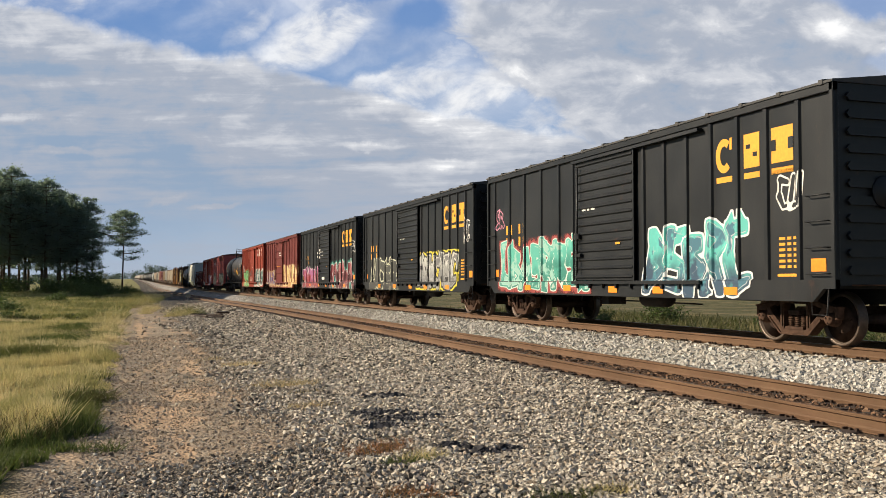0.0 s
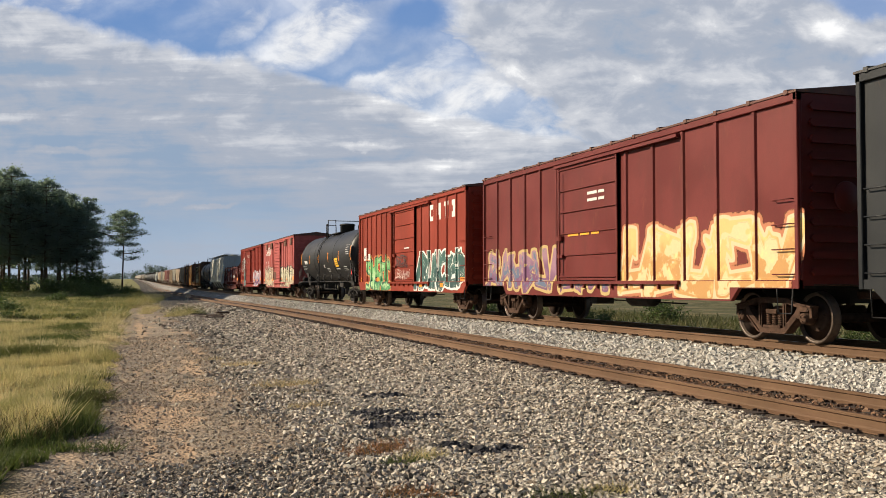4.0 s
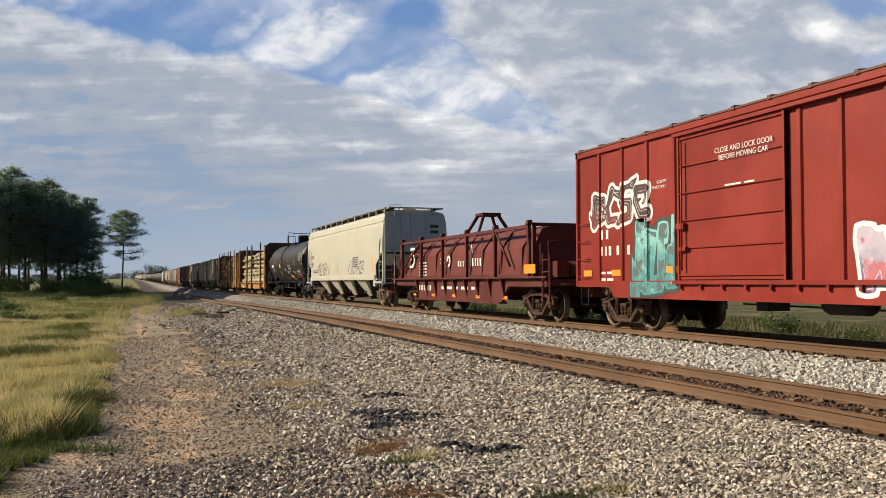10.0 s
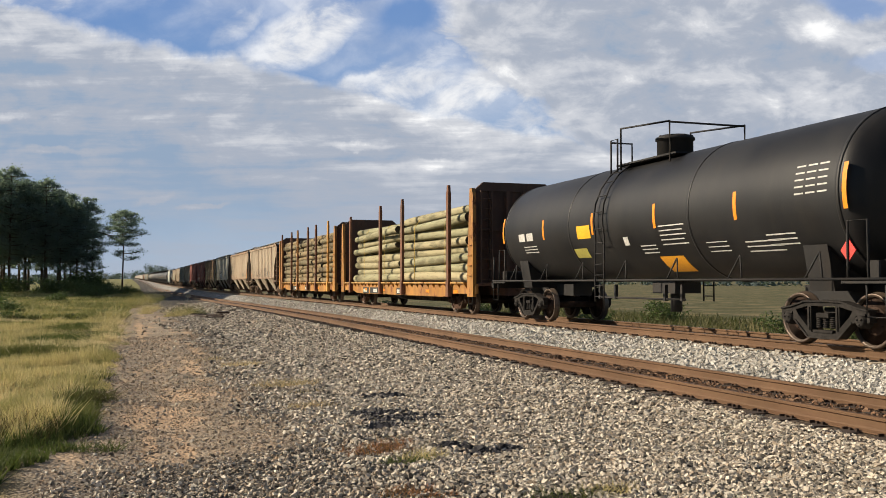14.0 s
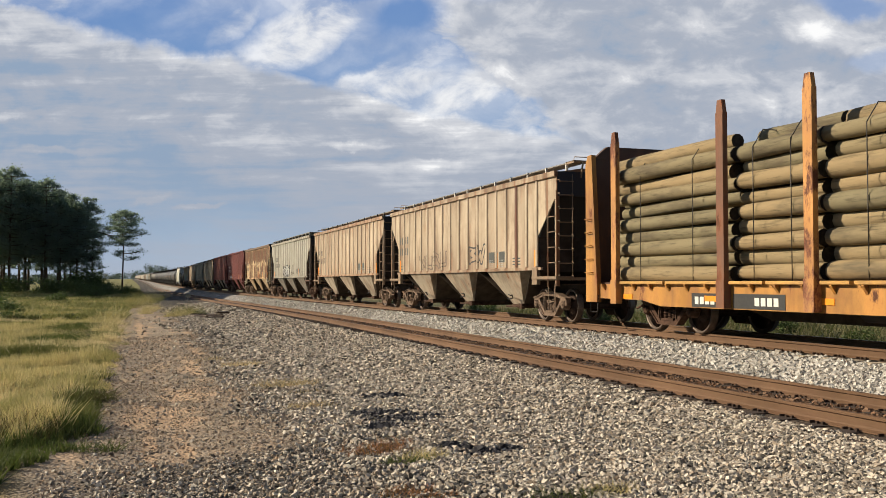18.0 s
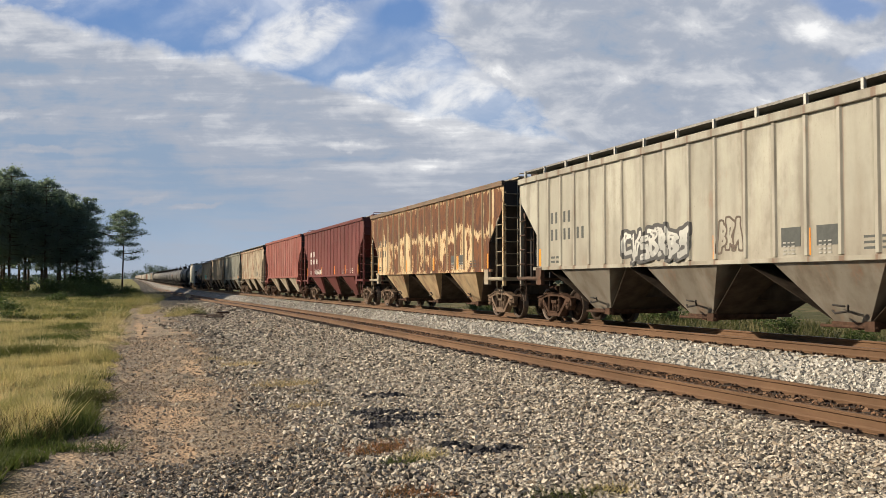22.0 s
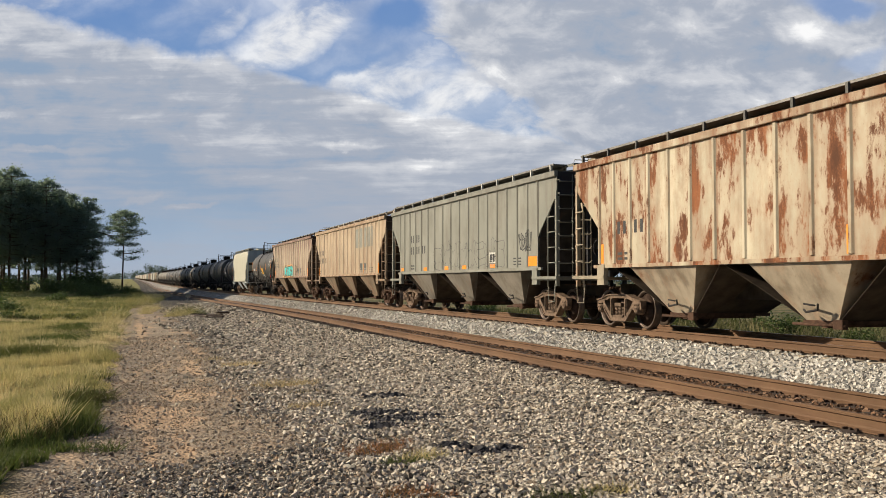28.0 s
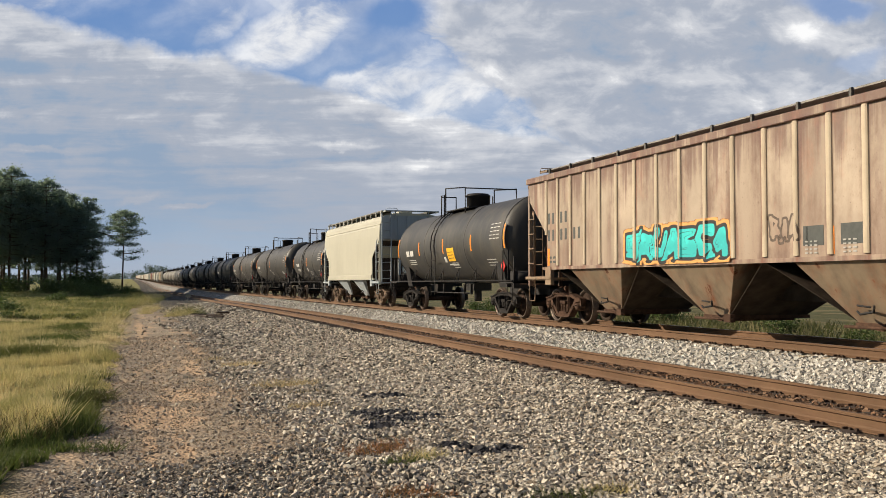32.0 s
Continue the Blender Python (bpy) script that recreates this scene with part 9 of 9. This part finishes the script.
for i, (x, y, r, h, n, m) in enumerate(TUFTS):
    tuft(x, y, r, h, n, 500 + i, M[m], "dry straw-coloured grass tuft in the gravel" if m == "dry_tuft" else "red-brown withered weed in the gravel" if m == "red_weed" else "dark brown withered weed in the grass" if m == "brown_weed" else "green and straw grass tuft beside the track")

# pile of old ties and scrap beside the siding
rnd = random.Random(5)
for i in range(10):
    x, y = 4.1 + rnd.uniform(-0.6, 0.7), 49.0 + rnd.uniform(-2.4, 2.4)
    L = rnd.uniform(0.5, 1.5)
    w = rnd.uniform(0.035, 0.08)
    b = Build().box(-w, w, -L / 2, L / 2, 0, w * 1.3, 0.01)
    thing("old_tie", "grey-brown discarded wooden tie lying on the gravel", "railway tie", "discarded ties", shape=b, mats=M["tie" if i % 3 else "tie_pale"], m=pose(x, y, land(x, y) + 0.01 + 0.07 * (i % 3), rnd.uniform(-3, 3), 0, rnd.uniform(0, 180)))

# marker post beside the siding
b = Build().box(-0.05, 0.05, -0.05, 0.05, 0, 0.9)
mp = thing("marker_post", "small weathered post beside the siding", "post", shape=b, mats=M["grey_iron"], m=pose(5.2, 88, land(5.2, 88)))
part("marker_plate", Build().box(-0.25, 0.25, -0.07, -0.05, 0.62, 0.9), M["grey_panel"], mp)


def far_woods():
    rng = np.random.default_rng(31)
    cs, rs = [], []
    for k in range(420):                                       # end of the straight, hazy
        x = rng.uniform(-140, 260)
        y = rng.uniform(1480, 1580)
        top = 9 + 4 * noise.noise((x * 0.02, 0, 0)) + (11 if 26 < x < 58 else 0)
        for z in np.arange(1.0, top, 3.0):
            cs.append((x + rng.uniform(-3, 3), y, z + land(x, 1500.0)))
            rs.append(3.6)
    for k in range(240):                                       # beyond the fields
        x, y = rng.uniform(260, 330), rng.uniform(60, 760)
        for z in np.arange(0.5, 5.0 + 2.0 * noise.noise((y * 0.02, 4, 0)), 2.2):
            cs.append((x, y + rng.uniform(-2, 2), z))
            rs.append(2.8)
    for k in range(160):                                       # behind the grove
        x, y = rng.uniform(-190, -30), rng.uniform(420, 470)
        for z in np.arange(0.5, 5 + 2 * noise.noise((x * 0.05, 9, 0)), 2.4):
            cs.append((x, y, z))
            rs.append(3.0)
    return thing("far_woods", "distant hazy line of woods", "trees", kind="stuff", shape=tri_mesh("far_woods", clump_arrays(rng, cs, rs, 12, 1.1, 0.9), M["needles_far"]))


far_woods()

# ---------------------------------------------------------------- loose stone


def stone_material(name, dark, light, tint):
    m, N = material(name)
    r = N("NewGeometry", 8)
    p = N("NewGeometry", 0)
    w = N("TexWhiteNoise", 1, {0: N("CombineXYZ", 0, {0: r, 1: 3.0, 2: 7.0})})
    s = N("SeparateColor", 0, {0: w})
    c = N.mix(s, dark, light)
    c = N.mix(N.math("MULTIPLY", N.step(s.node.outputs[1], 0.55, 1.0), 0.6), c, tint)
    c = N.mix(N.math("MULTIPLY", N.noise(p, 90, 4), 0.35), c, shade(dark, 0.7))
    finish(N, c, 0.9, 0, N.bump(N.noise(p, 160, 3), 0.35, 0.004), 0.25)
    return m


M["stone"] = stone_material("grey_gravel", (0.048, 0.042, 0.035), (0.90, 0.80, 0.65), (0.46, 0.355, 0.245))
M["stone_fine"] = stone_material("tan_grit", (0.19, 0.15, 0.11), (0.64, 0.52, 0.385), (0.48, 0.33, 0.20))
M["stone_oil"] = stone_material("oil_black_gravel", (0.012, 0.012, 0.014), (0.10, 0.095, 0.10), (0.05, 0.045, 0.05))
M["stone_white"] = stone_material("white_ballast", (0.28, 0.262, 0.23), (0.70, 0.67, 0.605), (0.46, 0.40, 0.32))
M["stone_brown"] = stone_material("oily_ballast", (0.05, 0.032, 0.022), (0.27, 0.165, 0.10), (0.22, 0.11, 0.055))

# a blocky chip: eight corners, twelve triangles
CHIP_V = np.array([(x, y, z) for x in (-0.72, 0.72) for y in (-0.72, 0.72) for z in (-0.72, 0.72)])
CHIP_F = np.array([(0, 1, 3), (0, 3, 2), (4, 6, 7), (4, 7, 5), (0, 4, 5), (0, 5, 1), (2, 3, 7), (2, 7, 6), (0, 2, 6), (0, 6, 4), (1, 5, 7), (1, 7, 3)])


def stones(name, label, zones, mat, seed):
    """Angular stones lying on the ground. zones: x0, x1, y0, y1, stones per square metre, radius, keep(x, y)."""
    rng = np.random.default_rng(seed)
    P, R = [], []
    for x0, x1, y0, y1, dens, r, keep in zones:
        n = int((x1 - x0) * (y1 - y0) * dens)
        x, y = rng.uniform(x0, x1, n), rng.uniform(y0, y1, n)
        if keep is not None:
            k = keep(x, y, rng)
            x, y = x[k], y[k]
        rr = r * np.exp(np.clip(rng.normal(0, 0.28, len(x)), -0.6, 0.5))
        z = np.array([land(float(a), float(b)) for a, b in zip(x, y)]) + rr * rng.uniform(-0.25, 0.75, len(x))
        P.append(np.stack([x, y, z], axis=1))
        R.append(rr)
    P, R = np.concatenate(P), np.concatenate(R)
    n = len(P)
    v = (CHIP_V[None] + rng.normal(0, 0.19, (n, 8, 3))) * rng.uniform(0.62, 1.3, (n, 1, 3))
    q = rng.normal(size=(n, 4))
    q /= np.linalg.norm(q, axis=1)[:, None]
    w, x, y, z = q.T
    rot = np.stack([np.stack([1 - 2 * (y * y + z * z), 2 * (x * y - z * w), 2 * (x * z + y * w)], 1), np.stack([2 * (x * y + z * w), 1 - 2 * (x * x + z * z), 2 * (y * z - x * w)], 1),
                    np.stack([2 * (x * z - y * w), 2 * (y * z + x * w), 1 - 2 * (x * x + y * y)], 1)], 1)
    v = np.einsum("nij,nkj->nki", rot, v) * R[:, None, None] * np.array([1, 1, 0.86]) + P[:, None, :]
    f = (CHIP_F[None] + 8 * np.arange(n)[:, None, None]).reshape(-1, 3)
    me = bpy.data.meshes.new(name)
    me.vertices.add(n * 8)
    me.vertices.foreach_set("co", v.astype(np.float32).ravel())
    me.loops.add(len(f) * 3)
    me.loops.foreach_set("vertex_index", f.astype(np.int32).ravel())
    me.polygons.add(len(f))
    me.polygons.foreach_set("loop_start", np.arange(0, len(f) * 3, 3, dtype=np.int32))
    me.materials.append(mat)
    me.polygons.foreach_set("use_smooth", [False] * len(f))
    me.update(calc_edges=True)
    return thing(name, label, "gravel", kind="stuff", shape=me)


def toward_gravel(x, y, rng):
    n = field_noise(x, y, 0.55, 21.0) * 1.0 + field_noise(x, y, 0.2, 5.0) * 0.8
    free = np.ones(len(x), dtype=bool)
    for tx, ty, tr, _, _, _ in TUFTS:
        free &= ((x - tx) / (1.3 * tr)) ** 2 + ((y - ty) / (0.85 * tr)) ** 2 > rng.uniform(0.3, 1.0, len(x))
    return free & (rng.random(len(x)) < np.clip((x - 1.75 + n) / 1.6, 0.012 + 0.22 * np.clip((10.5 - y) / 0.9, 0, 1), 1.0) * np.clip((x + 0.9) / 0.6, 0, 1) * np.clip(1 - (y - 50) / 30 * (x < 4.4), 0, 1))


stones("gravel", "loose angular grey gravel", [
    (-0.8, 7.40, 4.6, 10.5, 1400, 0.0168, toward_gravel), (-0.5, 7.40, 10.5, 18, 900, 0.0198, toward_gravel), (-0.4, 7.36, 18, 30, 420, 0.0255, toward_gravel), (-0.4, 7.2, 30, 55, 150, 0.036, toward_gravel), (-0.5, 7.25, -6, 4.6, 260, 0.022, toward_gravel),
    (1.0, 7.2, 55, 90, 14, 0.06, toward_gravel)], M["stone"], 61)
stones("fine_gravel", "fine tan grit and pebbles on the dirt track", [
    (-0.75, 2.2, 4.6, 9.5, 520, 0.0095, None), (-0.5, 2.5, 9.5, 18, 300, 0.0115, None), (-0.4, 2.8, 18, 34, 100, 0.0150, None)], M["stone_fine"], 65)
stones("white_ballast", "clean white crushed-stone ballast", [
    (9.78, 11.15, 5, 22, 700, 0.029, None), (9.78, 11.15, 22, 45, 330, 0.038, None), (9.78, 11.15, 45, 90, 70, 0.05, None), (11.15, 11.62, 5, 40, 160, 0.03, None),
    (11.9, 13.2, 8, 60, 60, 0.032, None), (13.5, 15.0, 8, 60, 60, 0.035, None)], M["stone_white"], 62)
stones("oily_ballast", "brown oily ballast between the siding rails", [
    (7.8, 9.1, 5, 30, 260, 0.024, None), (7.8, 9.1, 30, 60, 80, 0.03, None), (9.3, 9.85, 5, 40, 260, 0.026, None)], M["stone_brown"], 63)


def blot(cx, cy, r):
    def keep(x, y, rng):
        return ((x - cx) / (1.5 * r)) ** 2 + ((y - cy) / r) ** 2 < rng.uniform(0.05, 1.0, len(x))
    return (cx - 1.5 * r, cx + 1.5 * r, cy - r, cy + r, 1500, 0.025, keep)


stones("oil_stained_gravel", "dark oil-stained gravel", [blot(3.45, 11.75, 0.36), blot(3.2, 12.3, 0.30), blot(3.0, 11.2, 0.22), blot(3.62, 9.2, 0.24), blot(3.35, 9.6, 0.16), blot(3.75, 14.0, 0.25)], M["stone_oil"], 64)


def motions():
    """The train rolls past at a steady speed; its wheels turn."""
    for things, mid in TRAIN:
        rows = []
        for k in range(17):
            t = 2.0 * k
            y = SPEED * (mid - t) - BACK
            slope = math.degrees(math.atan2(rise(y + 6) - rise(y - 6), 12))
            rows.append((t, pose(MAIN_X, y, (rise(y + 6) + rise(y - 6)) / 2, slope)))
        for th in things:
            walk(th, rows)
    made = {}
    for ob in [o for o in scene.objects if o.name.split(".")[0] == "wheelset"]:
        k = 1 if ob.location.y > 0 else -1
        ob.rotation_mode = "QUATERNION"
        if k not in made:
            turn = math.degrees(SPEED / WHEEL_R / FPS)
            walk(ob, [(i / FPS, pose(0, k * WHEELBASE / 2, WHEEL_R) @ pose(0, 0, 0, -(i * turn) % 360)) for i in range(32 * FPS + 1)])
            made[k] = ob.animation_data
        else:
            ob.animation_data_create()
            ob.animation_data.action = made[k].action
            ob.animation_data.action_slot = made[k].action_slot
    walk(sky_shell, [(0, pose(0, 0, 0)), (32, pose(0, 0, 0, 0, 0, 1.55))])


motions()
